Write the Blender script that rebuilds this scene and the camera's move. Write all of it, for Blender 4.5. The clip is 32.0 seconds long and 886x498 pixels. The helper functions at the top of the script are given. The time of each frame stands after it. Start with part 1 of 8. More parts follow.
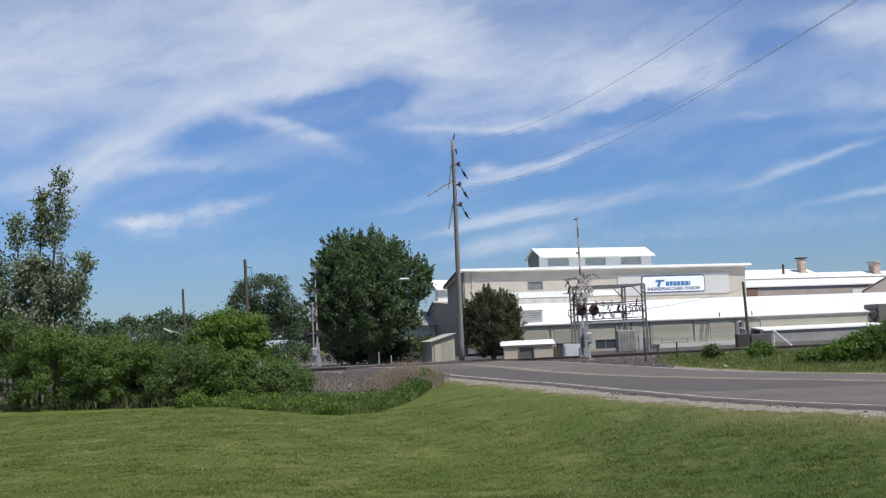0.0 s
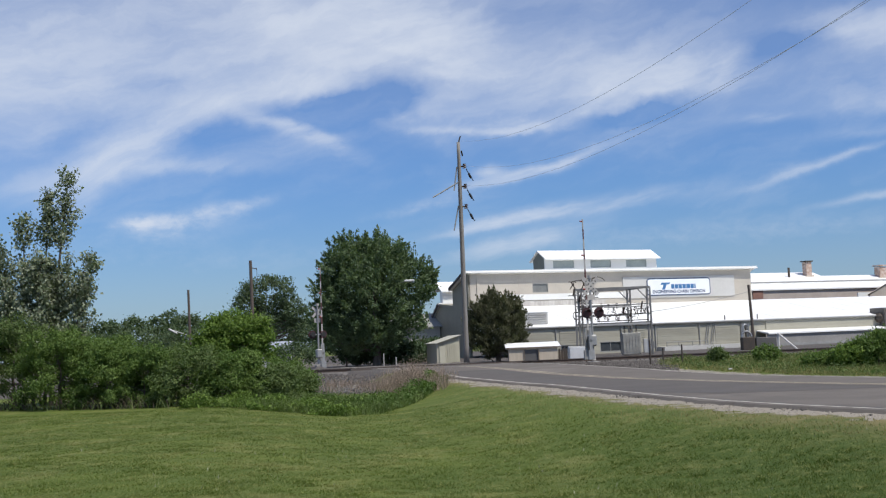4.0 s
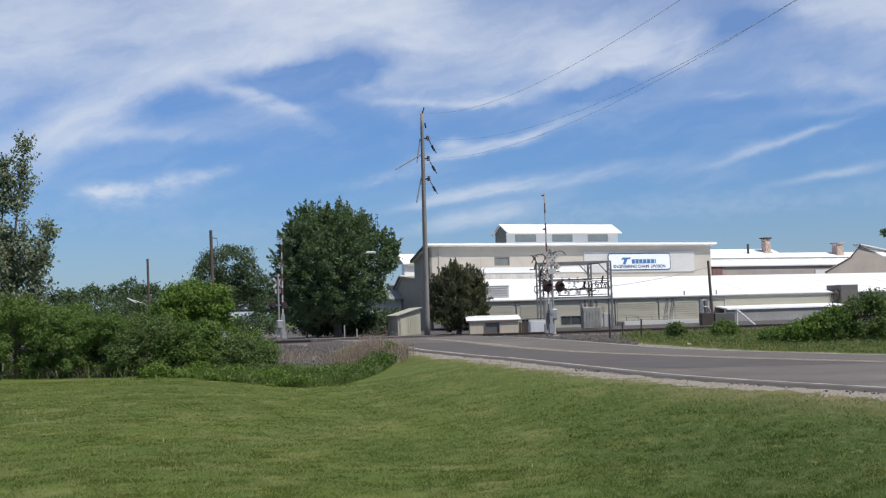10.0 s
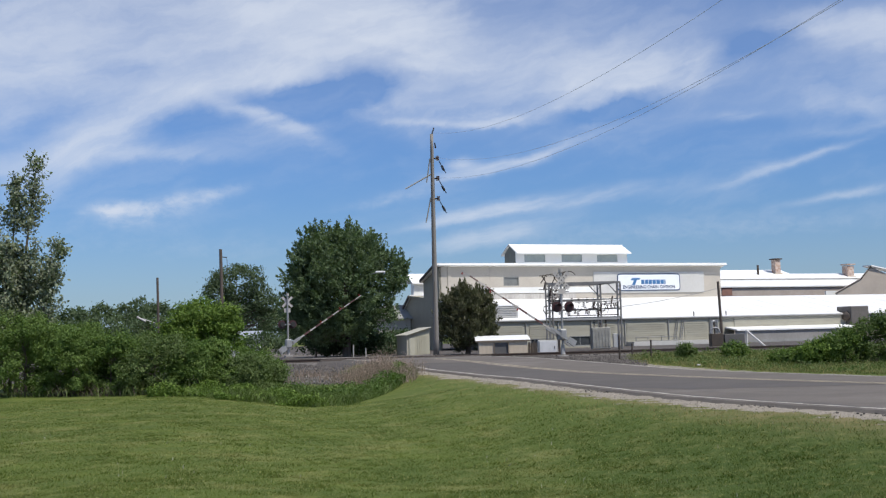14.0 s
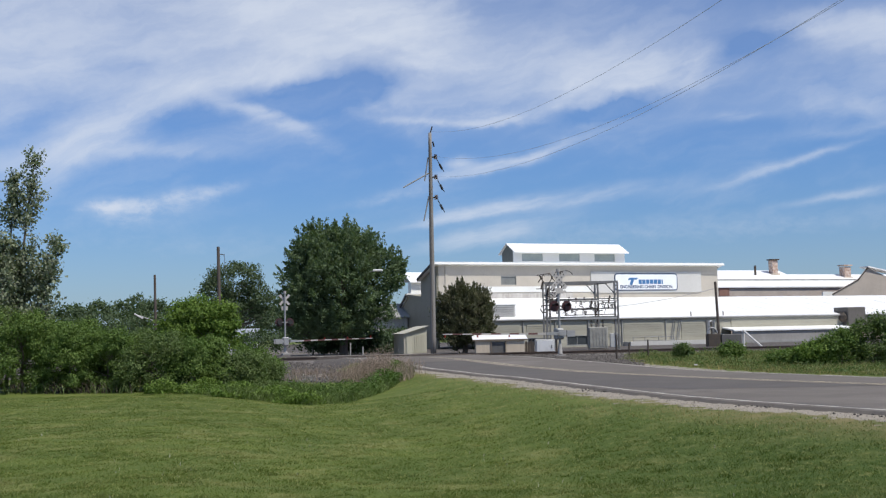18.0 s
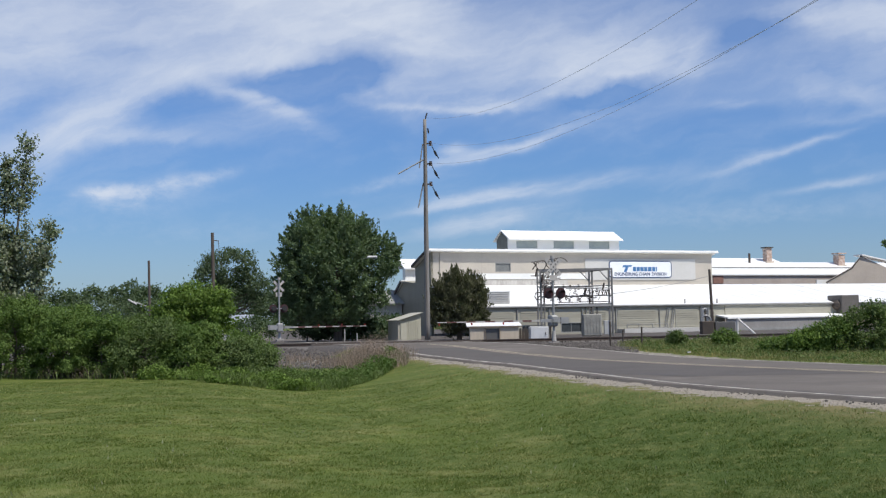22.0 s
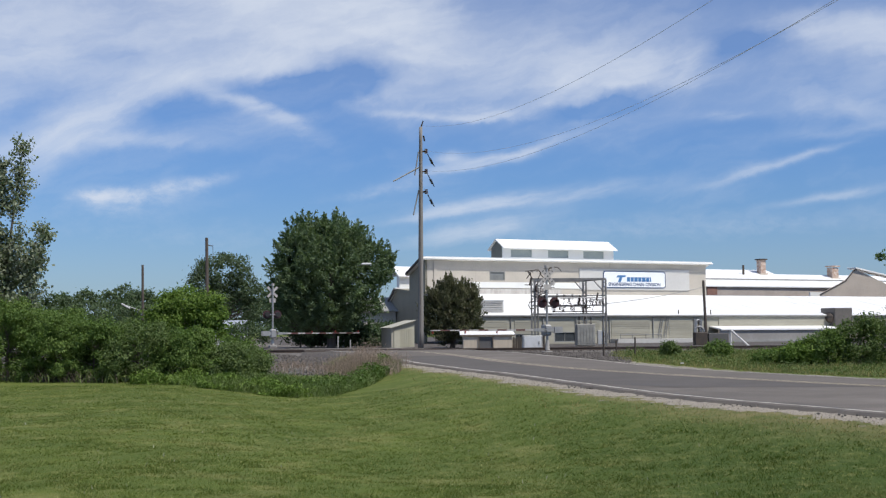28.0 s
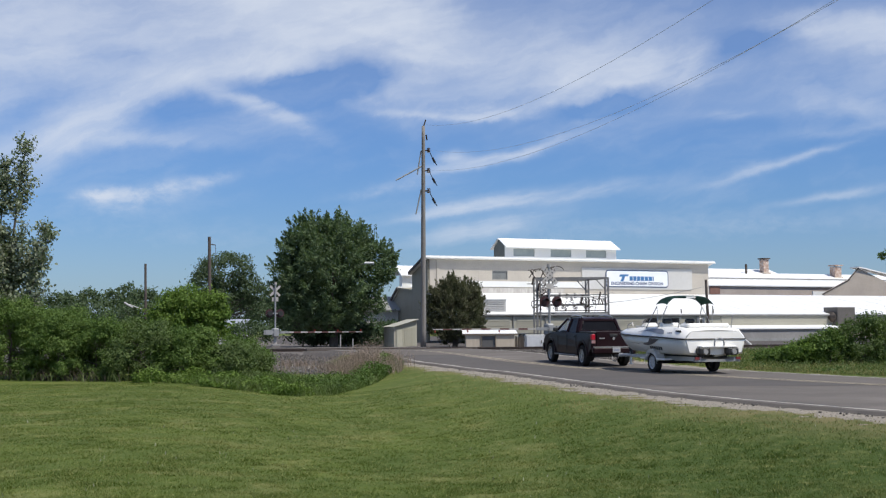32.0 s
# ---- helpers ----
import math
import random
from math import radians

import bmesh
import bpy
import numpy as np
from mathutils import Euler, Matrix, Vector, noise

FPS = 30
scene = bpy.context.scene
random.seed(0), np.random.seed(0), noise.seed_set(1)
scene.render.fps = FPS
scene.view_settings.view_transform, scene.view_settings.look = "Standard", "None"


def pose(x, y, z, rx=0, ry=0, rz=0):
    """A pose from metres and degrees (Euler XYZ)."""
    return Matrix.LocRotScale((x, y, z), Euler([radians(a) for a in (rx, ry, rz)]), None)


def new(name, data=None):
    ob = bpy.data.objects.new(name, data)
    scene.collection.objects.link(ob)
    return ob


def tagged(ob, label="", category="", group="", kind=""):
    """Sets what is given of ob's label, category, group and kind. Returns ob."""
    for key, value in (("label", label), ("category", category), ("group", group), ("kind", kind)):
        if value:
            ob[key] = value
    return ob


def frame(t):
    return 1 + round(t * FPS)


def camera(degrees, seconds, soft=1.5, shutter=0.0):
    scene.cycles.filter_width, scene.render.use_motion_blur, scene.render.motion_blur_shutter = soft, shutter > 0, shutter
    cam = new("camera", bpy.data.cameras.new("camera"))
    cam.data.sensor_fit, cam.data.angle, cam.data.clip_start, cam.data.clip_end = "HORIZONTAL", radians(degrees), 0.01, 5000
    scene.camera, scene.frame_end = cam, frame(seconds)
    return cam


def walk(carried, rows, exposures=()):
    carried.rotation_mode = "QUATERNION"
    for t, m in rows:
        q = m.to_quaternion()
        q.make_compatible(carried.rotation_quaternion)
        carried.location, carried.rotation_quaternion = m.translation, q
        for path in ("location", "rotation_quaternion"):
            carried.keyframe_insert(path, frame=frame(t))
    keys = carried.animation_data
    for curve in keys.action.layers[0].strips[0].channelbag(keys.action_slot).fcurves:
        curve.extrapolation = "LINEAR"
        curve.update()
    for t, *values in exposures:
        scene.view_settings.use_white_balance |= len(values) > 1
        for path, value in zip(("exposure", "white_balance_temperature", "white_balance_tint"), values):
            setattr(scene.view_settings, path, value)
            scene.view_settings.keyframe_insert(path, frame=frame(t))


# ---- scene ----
cam = camera(42, 32.0, soft=1.25)
walk(cam, [
    (0, pose(-0.000, -0.067, 1.659, 94.682, 2.583, 1.473)),
    (0.5, pose(0.015, -0.068, 1.662, 94.748, 2.344, 1.436)),
    (1, pose(-0.006, -0.068, 1.657, 94.837, 2.374, 1.381)),
    (1.5, pose(0.013, -0.072, 1.647, 94.906, 2.291, 1.471)),
    (2, pose(0.006, -0.076, 1.652, 94.920, 2.268, 1.540)),
    (2.5, pose(0.015, -0.080, 1.642, 94.934, 2.360, 1.557)),
    (3, pose(0.012, -0.082, 1.642, 94.875, 2.289, 1.640)),
    (3.5, pose(0.004, -0.088, 1.646, 94.798, 2.360, 1.708)),
    (5.5, pose(-0.008, -0.091, 1.659, 94.767, 2.187, 1.748)),
    (6, pose(-0.020, -0.089, 1.657, 94.563, 2.495, 2.012)),
    (6.5, pose(-0.030, -0.080, 1.642, 94.184, 2.546, 1.869)),
    (7, pose(-0.028, -0.066, 1.644, 93.668, 2.412, 1.481)),
    (7.5, pose(-0.010, -0.050, 1.651, 93.558, 2.455, 1.182)),
    (8, pose(-0.017, -0.030, 1.649, 93.440, 2.681, 0.781)),
    (8.5, pose(-0.010, -0.006, 1.653, 93.278, 2.499, 0.380)),
    (9, pose(0.009, 0.012, 1.655, 93.377, 1.707, 0.036)),
    (9.5, pose(0.015, 0.024, 1.652, 93.326, 1.748, -0.291)),
    (10, pose(0.018, 0.031, 1.651, 93.354, 1.738, -0.205)),
    (10.5, pose(0.002, 0.041, 1.656, 93.310, 1.578, -0.128)),
    (11, pose(0.007, 0.032, 1.649, 93.512, 1.386, -0.027)),
    (11.5, pose(-0.005, 0.018, 1.652, 93.737, 1.325, 0.010)),
    (12, pose(-0.003, 0.013, 1.652, 93.883, 1.437, 0.013)),
    (12.5, pose(0.001, 0.008, 1.651, 93.961, 1.487, 0.060)),
    (13, pose(0.002, 0.007, 1.652, 94.004, 1.482, 0.102)),
    (13.5, pose(-0.001, 0.012, 1.663, 94.142, 1.498, 0.152)),
    (14, pose(0.009, 0.009, 1.651, 94.348, 1.509, 0.238)),
    (14.5, pose(0.004, 0.009, 1.654, 94.346, 1.348, 0.273)),
    (16.5, pose(0.011, 0.009, 1.653, 94.174, 1.262, 0.266)),
    (17, pose(0.018, 0.004, 1.653, 94.297, 1.259, 0.176)),
    (17.5, pose(0.026, 0.004, 1.650, 94.335, 1.396, 0.111)),
    (18, pose(-0.001, 0.003, 1.651, 94.281, 1.197, 0.090)),
    (18.5, pose(-0.003, 0.010, 1.652, 94.078, 1.468, 0.115)),
    (19, pose(0.008, 0.010, 1.644, 93.779, 1.320, 0.102)),
    (19.5, pose(0.022, 0.018, 1.647, 93.861, 1.121, -0.064)),
    (20, pose(0.019, 0.020, 1.652, 93.872, 1.295, -0.130)),
    (20.5, pose(0.030, 0.022, 1.656, 93.688, 1.243, -0.093)),
    (21, pose(0.014, 0.023, 1.647, 93.680, 1.289, -0.119)),
    (21.5, pose(0.034, 0.029, 1.640, 93.603, 1.271, -0.131)),
    (22, pose(0.015, 0.027, 1.647, 93.621, 1.025, -0.186)),
    (22.5, pose(0.011, 0.033, 1.646, 93.617, 0.813, -0.240)),
    (23, pose(0.001, 0.041, 1.645, 93.699, 0.892, -0.275)),
    (23.5, pose(0.026, 0.035, 1.649, 93.796, 0.899, -0.304)),
    (24, pose(0.018, 0.030, 1.644, 93.919, 0.781, -0.273)),
    (24.5, pose(0.022, 0.033, 1.646, 93.900, 0.716, -0.383)),
    (25, pose(0.019, 0.036, 1.647, 94.102, 0.475, -0.385)),
    (25.5, pose(0.019, 0.036, 1.644, 94.160, 0.536, -0.379)),
    (27.5, pose(0.038, 0.041, 1.648, 94.057, 0.480, -0.547)),
    (28, pose(0.020, 0.036, 1.651, 94.009, 0.334, -0.504)),
    (28.5, pose(0.015, 0.032, 1.650, 93.950, 0.386, -0.391)),
    (29, pose(0.025, 0.035, 1.649, 94.030, 0.372, -0.236)),
    (29.5, pose(0.008, 0.034, 1.648, 93.909, 0.439, -0.218)),
    (30, pose(0.022, 0.027, 1.645, 93.854, 0.508, -0.295)),
    (30.5, pose(0.007, 0.025, 1.646, 93.878, 0.429, -0.364)),
    (31, pose(0.010, 0.024, 1.648, 93.969, 0.250, -0.436)),
    (31.5, pose(0.015, 0.025, 1.644, 94.100, 0.196, -0.359)),
    (32, pose(0.040, 0.019, 1.637, 93.971, 0.306, -0.366)),
])

# ---------------------------------------------------------------- light
SUN_TO = Vector((0.42, -0.33, 0.86)).normalized()
sun = new("sun", bpy.data.lights.new("sun", "SUN"))
sun.data.energy, sun.data.angle, sun.data.color = 4.7, radians(0.53), (1.0, 0.95, 0.87)
sun.rotation_mode = "QUATERNION"
sun.rotation_quaternion = SUN_TO.to_track_quat("Z", "Y")
scene.view_settings.exposure = -0.04


def nodes_of(owner):
    owner.use_nodes = True
    tree = owner.node_tree
    tree.nodes.clear()
    return tree, tree.nodes, tree.links


class Net:
    """Small helper to wire nodes: net.add(type, inputs..., props...)."""

    def __init__(self, owner):
        self.tree, self.nodes, self.links = nodes_of(owner)

    def add(self, kind, ins=None, operation="", data_type="", interpolation_type="", attribute_name=""):
        n = self.nodes.new(kind)
        if operation:
            n.operation = operation
        if data_type:
            n.data_type = data_type
        if interpolation_type:
            n.interpolation_type = interpolation_type
        if attribute_name:
            n.attribute_name = attribute_name
        for k, v in (ins or {}).items():
            if isinstance(v, bpy.types.NodeSocket):
                self.links.new(v, n.inputs[k])
            else:
                n.inputs[k].default_value = v
        return n

    def math(self, op, a, b=0.0, c=0.0):
        return self.add("ShaderNodeMath", {0: a, 1: b, 2: c}, operation=op).outputs[0]

    def mix(self, fac, a, b):
        n = self.add("ShaderNodeMix", {0: fac, 6: a, 7: b}, data_type="RGBA")
        return n.outputs[2]

    def noise(self, vec, scale, detail=4.0, rough=0.55, stretch=None):
        if stretch:
            vec = self.add("ShaderNodeVectorMath", {0: vec, 1: stretch}, operation="MULTIPLY").outputs[0]
        return self.add("ShaderNodeTexNoise", {"Vector": vec, "Scale": scale, "Detail": detail, "Roughness": rough}).outputs["Fac"]

    def ramp(self, fac, lo, hi):
        return self.add("ShaderNodeMapRange", {"Value": fac, "From Min": lo, "From Max": hi}, interpolation_type="SMOOTHSTEP").outputs[0]


def make_sky():
    world = bpy.data.worlds.new("sky")
    scene.world = world
    net = Net(world)
    sky = net.add("ShaderNodeTexSky")
    sky.sky_type, sky.sun_disc, sky.altitude = "NISHITA", False, 200.0
    sky.sun_elevation, sky.sun_rotation = math.asin(SUN_TO.z), math.atan2(SUN_TO.x, SUN_TO.y)
    sky.air_density, sky.dust_density, sky.ozone_density = 1.0, 0.6, 2.0
    co = net.add("ShaderNodeTexCoord").outputs["Generated"]
    xyz = net.add("ShaderNodeSeparateXYZ", {0: co})
    x, y, z = xyz.outputs
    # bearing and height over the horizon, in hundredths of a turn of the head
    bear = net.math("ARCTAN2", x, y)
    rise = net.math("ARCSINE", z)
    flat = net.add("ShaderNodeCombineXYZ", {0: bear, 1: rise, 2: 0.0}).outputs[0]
    def bend(scale, amount, detail=5.0):
        w = net.add("ShaderNodeTexNoise", {"Vector": flat, "Scale": scale, "Detail": detail, "Roughness": 0.62})
        off = net.add("ShaderNodeVectorMath", {0: w.outputs["Color"], 1: (0.5, 0.5, 0.5)}, operation="SUBTRACT").outputs[0]
        return net.add("ShaderNodeVectorMath", {0: off, 1: amount}, operation="MULTIPLY").outputs[0]

    def moved(by):
        return net.add("ShaderNodeVectorMath", {0: flat, 1: by}, operation="ADD").outputs[0]
    broad = moved(bend(10.0, (0.085, 0.042, 0.0)))
    mid = moved(bend(14.0, (0.050, 0.026, 0.0), 7.0))
    slight = moved(bend(18.0, (0.030, 0.013, 0.0), 7.0))
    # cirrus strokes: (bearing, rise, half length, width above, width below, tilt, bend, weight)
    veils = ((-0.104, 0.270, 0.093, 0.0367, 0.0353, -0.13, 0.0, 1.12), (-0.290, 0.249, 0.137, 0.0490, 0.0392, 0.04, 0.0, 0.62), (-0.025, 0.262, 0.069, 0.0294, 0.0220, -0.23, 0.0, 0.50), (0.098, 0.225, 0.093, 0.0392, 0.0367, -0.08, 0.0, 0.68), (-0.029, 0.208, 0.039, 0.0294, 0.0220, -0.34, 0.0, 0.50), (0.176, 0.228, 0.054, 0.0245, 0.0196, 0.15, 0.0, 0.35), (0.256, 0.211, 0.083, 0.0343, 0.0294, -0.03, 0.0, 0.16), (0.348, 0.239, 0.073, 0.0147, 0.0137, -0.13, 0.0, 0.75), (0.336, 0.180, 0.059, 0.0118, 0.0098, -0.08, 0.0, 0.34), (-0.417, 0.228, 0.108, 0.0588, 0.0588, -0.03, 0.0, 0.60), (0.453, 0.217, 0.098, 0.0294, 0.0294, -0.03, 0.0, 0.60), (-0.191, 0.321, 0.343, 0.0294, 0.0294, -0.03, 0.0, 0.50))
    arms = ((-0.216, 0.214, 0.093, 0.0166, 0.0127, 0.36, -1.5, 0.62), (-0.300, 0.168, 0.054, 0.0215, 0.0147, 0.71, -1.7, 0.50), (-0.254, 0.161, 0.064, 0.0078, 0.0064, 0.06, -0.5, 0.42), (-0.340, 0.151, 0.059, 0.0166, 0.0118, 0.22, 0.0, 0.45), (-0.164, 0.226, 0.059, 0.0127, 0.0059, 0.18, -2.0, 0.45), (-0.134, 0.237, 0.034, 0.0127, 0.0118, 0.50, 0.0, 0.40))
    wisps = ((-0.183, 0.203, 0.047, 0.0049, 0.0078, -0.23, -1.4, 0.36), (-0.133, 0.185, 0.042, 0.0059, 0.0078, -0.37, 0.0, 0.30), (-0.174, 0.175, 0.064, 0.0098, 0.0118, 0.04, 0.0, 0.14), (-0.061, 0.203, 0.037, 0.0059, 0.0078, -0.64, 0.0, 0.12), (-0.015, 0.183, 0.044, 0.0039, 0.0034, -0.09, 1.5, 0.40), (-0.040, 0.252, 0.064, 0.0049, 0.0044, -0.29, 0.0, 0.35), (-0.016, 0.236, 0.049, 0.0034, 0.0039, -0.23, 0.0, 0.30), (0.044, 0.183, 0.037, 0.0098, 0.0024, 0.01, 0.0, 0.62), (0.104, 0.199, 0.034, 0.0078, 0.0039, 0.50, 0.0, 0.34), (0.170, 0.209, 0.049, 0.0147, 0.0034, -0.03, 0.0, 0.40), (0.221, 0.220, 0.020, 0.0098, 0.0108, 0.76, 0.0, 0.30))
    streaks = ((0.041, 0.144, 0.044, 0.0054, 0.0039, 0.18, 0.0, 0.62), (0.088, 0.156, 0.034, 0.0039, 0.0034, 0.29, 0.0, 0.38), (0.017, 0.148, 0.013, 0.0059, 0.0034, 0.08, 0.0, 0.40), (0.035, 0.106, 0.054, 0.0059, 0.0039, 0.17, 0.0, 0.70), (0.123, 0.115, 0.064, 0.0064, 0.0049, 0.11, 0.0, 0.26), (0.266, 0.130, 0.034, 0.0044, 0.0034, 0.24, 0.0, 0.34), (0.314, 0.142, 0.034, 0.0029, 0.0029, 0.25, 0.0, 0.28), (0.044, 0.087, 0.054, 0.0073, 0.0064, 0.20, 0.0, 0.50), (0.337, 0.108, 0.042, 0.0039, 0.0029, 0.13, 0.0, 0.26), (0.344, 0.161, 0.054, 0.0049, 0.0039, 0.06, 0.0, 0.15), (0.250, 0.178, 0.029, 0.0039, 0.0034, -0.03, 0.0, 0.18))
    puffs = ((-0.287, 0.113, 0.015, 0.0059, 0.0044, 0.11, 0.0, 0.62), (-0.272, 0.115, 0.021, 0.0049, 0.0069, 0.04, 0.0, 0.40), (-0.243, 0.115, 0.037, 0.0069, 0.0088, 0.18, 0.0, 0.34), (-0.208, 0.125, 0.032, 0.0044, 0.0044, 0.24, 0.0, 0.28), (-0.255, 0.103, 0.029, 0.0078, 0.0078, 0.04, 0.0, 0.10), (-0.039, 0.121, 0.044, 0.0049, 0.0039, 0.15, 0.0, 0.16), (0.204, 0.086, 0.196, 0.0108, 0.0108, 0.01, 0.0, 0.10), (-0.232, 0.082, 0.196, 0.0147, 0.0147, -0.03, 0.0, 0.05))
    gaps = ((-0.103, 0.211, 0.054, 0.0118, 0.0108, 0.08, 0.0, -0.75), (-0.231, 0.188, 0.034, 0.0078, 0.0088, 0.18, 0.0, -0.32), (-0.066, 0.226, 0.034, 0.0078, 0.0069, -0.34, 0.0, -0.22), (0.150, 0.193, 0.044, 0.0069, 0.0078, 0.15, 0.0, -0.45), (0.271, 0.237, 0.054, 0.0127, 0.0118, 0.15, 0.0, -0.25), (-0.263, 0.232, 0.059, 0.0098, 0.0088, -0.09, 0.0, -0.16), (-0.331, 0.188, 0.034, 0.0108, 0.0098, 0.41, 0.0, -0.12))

    def strokes(field, rows):
        at = net.add("ShaderNodeSeparateXYZ", {0: field}).outputs
        total = 0.0
        for b, r, long, above, below, tilt, curve, weight in rows:
            c, s = math.cos(tilt), math.sin(tilt)
            dx, dy = net.math("SUBTRACT", at[0], b), net.math("SUBTRACT", at[1], r)
            u = net.math("MULTIPLY_ADD", dx, c, net.math("MULTIPLY", dy, s))
            v = net.math("MULTIPLY_ADD", dy, c, net.math("MULTIPLY", dx, -s))
            if curve:
                v = net.math("MULTIPLY_ADD", net.math("MULTIPLY", u, u), -curve, v)
            v = net.math("MULTIPLY_ADD", v, (1 / above + 1 / below) / 2, net.math("MULTIPLY", net.math("ABSOLUTE", v), (1 / above - 1 / below) / 2))
            u = net.math("MULTIPLY", u, 1 / long)
            d = net.math("MULTIPLY_ADD", u, u, net.math("MULTIPLY", v, v))
            total = net.math("MULTIPLY_ADD", net.math("EXPONENT", net.math("MULTIPLY", d, -1.0)), weight, total)
        return total

    def fibres(field, tilt, along, across, lo, hi):
        """Drawn-out threads of ice that run along the tilt."""
        turned = net.add("ShaderNodeVectorRotate", {"Vector": field, "Angle": -tilt})
        turned.rotation_type = "Z_AXIS"
        return net.ramp(net.noise(turned.outputs[0], 1.0, 7.0, 0.6, (along, across, 1.0)), lo, hi)
    soft = net.noise(broad, 9.0, 5.0, 0.55, (1.0, 1.5, 1.0))
    fine = fibres(broad, 0.22, 14.0, 60.0, 0.30, 0.75)
    drawn = fibres(mid, 0.45, 10.0, 60.0, 0.30, 0.72)
    thread = fibres(slight, 0.16, 16.0, 95.0, 0.28, 0.72)
    lumpy = net.ramp(net.noise(slight, 75.0, 6.0, 0.65, (0.7, 1.2, 1.0)), 0.3, 0.75)
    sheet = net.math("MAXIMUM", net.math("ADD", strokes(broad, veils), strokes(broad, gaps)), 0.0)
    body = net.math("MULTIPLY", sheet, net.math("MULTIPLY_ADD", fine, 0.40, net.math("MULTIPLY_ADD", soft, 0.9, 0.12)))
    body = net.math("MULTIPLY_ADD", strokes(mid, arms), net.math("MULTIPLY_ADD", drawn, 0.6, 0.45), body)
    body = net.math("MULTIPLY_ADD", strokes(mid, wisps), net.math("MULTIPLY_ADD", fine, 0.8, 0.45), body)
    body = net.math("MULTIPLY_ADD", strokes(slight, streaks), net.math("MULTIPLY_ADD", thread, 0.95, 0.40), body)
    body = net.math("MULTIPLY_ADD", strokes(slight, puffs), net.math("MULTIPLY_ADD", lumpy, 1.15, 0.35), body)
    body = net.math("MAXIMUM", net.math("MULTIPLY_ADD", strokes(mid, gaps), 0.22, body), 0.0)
    thin = net.math("MULTIPLY", fine, net.math("MULTIPLY", net.ramp(soft, 0.35, 0.65), 0.09))
    thin = net.math("MULTIPLY_ADD", net.ramp(rise, 0.14, 0.27), 0.07, thin)
    body = net.math("ADD", body, thin)
    big = net.noise(flat, 3.0, 5.0, 0.6, (1.0, 2.2, 1.0))
    # away from the view the veils go on at random
    far = net.ramp(net.math("ABSOLUTE", bear), 0.5, 0.8)
    high = net.ramp(rise, 0.34, 0.5)
    away = net.math("MULTIPLY", net.math("MAXIMUM", far, high), net.ramp(big, 0.45, 0.75))
    body = net.math("ADD", net.math("MULTIPLY", body, 0.88), net.math("MULTIPLY", away, 0.6))
    cover = net.math("MAXIMUM", net.math("SUBTRACT", 1.0, net.math("EXPONENT", net.math("MULTIPLY", body, -1.75))), 0.0)
    haze = net.math("MULTIPLY", net.ramp(rise, 0.13, -0.01), 0.17)
    cover = net.math("MAXIMUM", cover, haze)
    blue = net.mix(1.0, sky.outputs[0], (0.67, 0.95, 1.39, 1.0))
    blue.node.blend_type = "MULTIPLY"
    depth = net.math("MULTIPLY_ADD", net.ramp(rise, -0.02, 0.20), 0.16, 0.69)
    blue = net.add("ShaderNodeVectorMath", {0: blue, "Scale": depth}, operation="SCALE").outputs[0]
    colour = net.mix(cover, blue, (6.95, 7.55, 8.65, 1.0))
    bg = net.add("ShaderNodeBackground", {"Color": colour, "Strength": 0.1})
    out = net.add("ShaderNodeOutputWorld", {0: bg.outputs[0]})


make_sky()

# ---------------------------------------------------------------- materials
MATS = {}


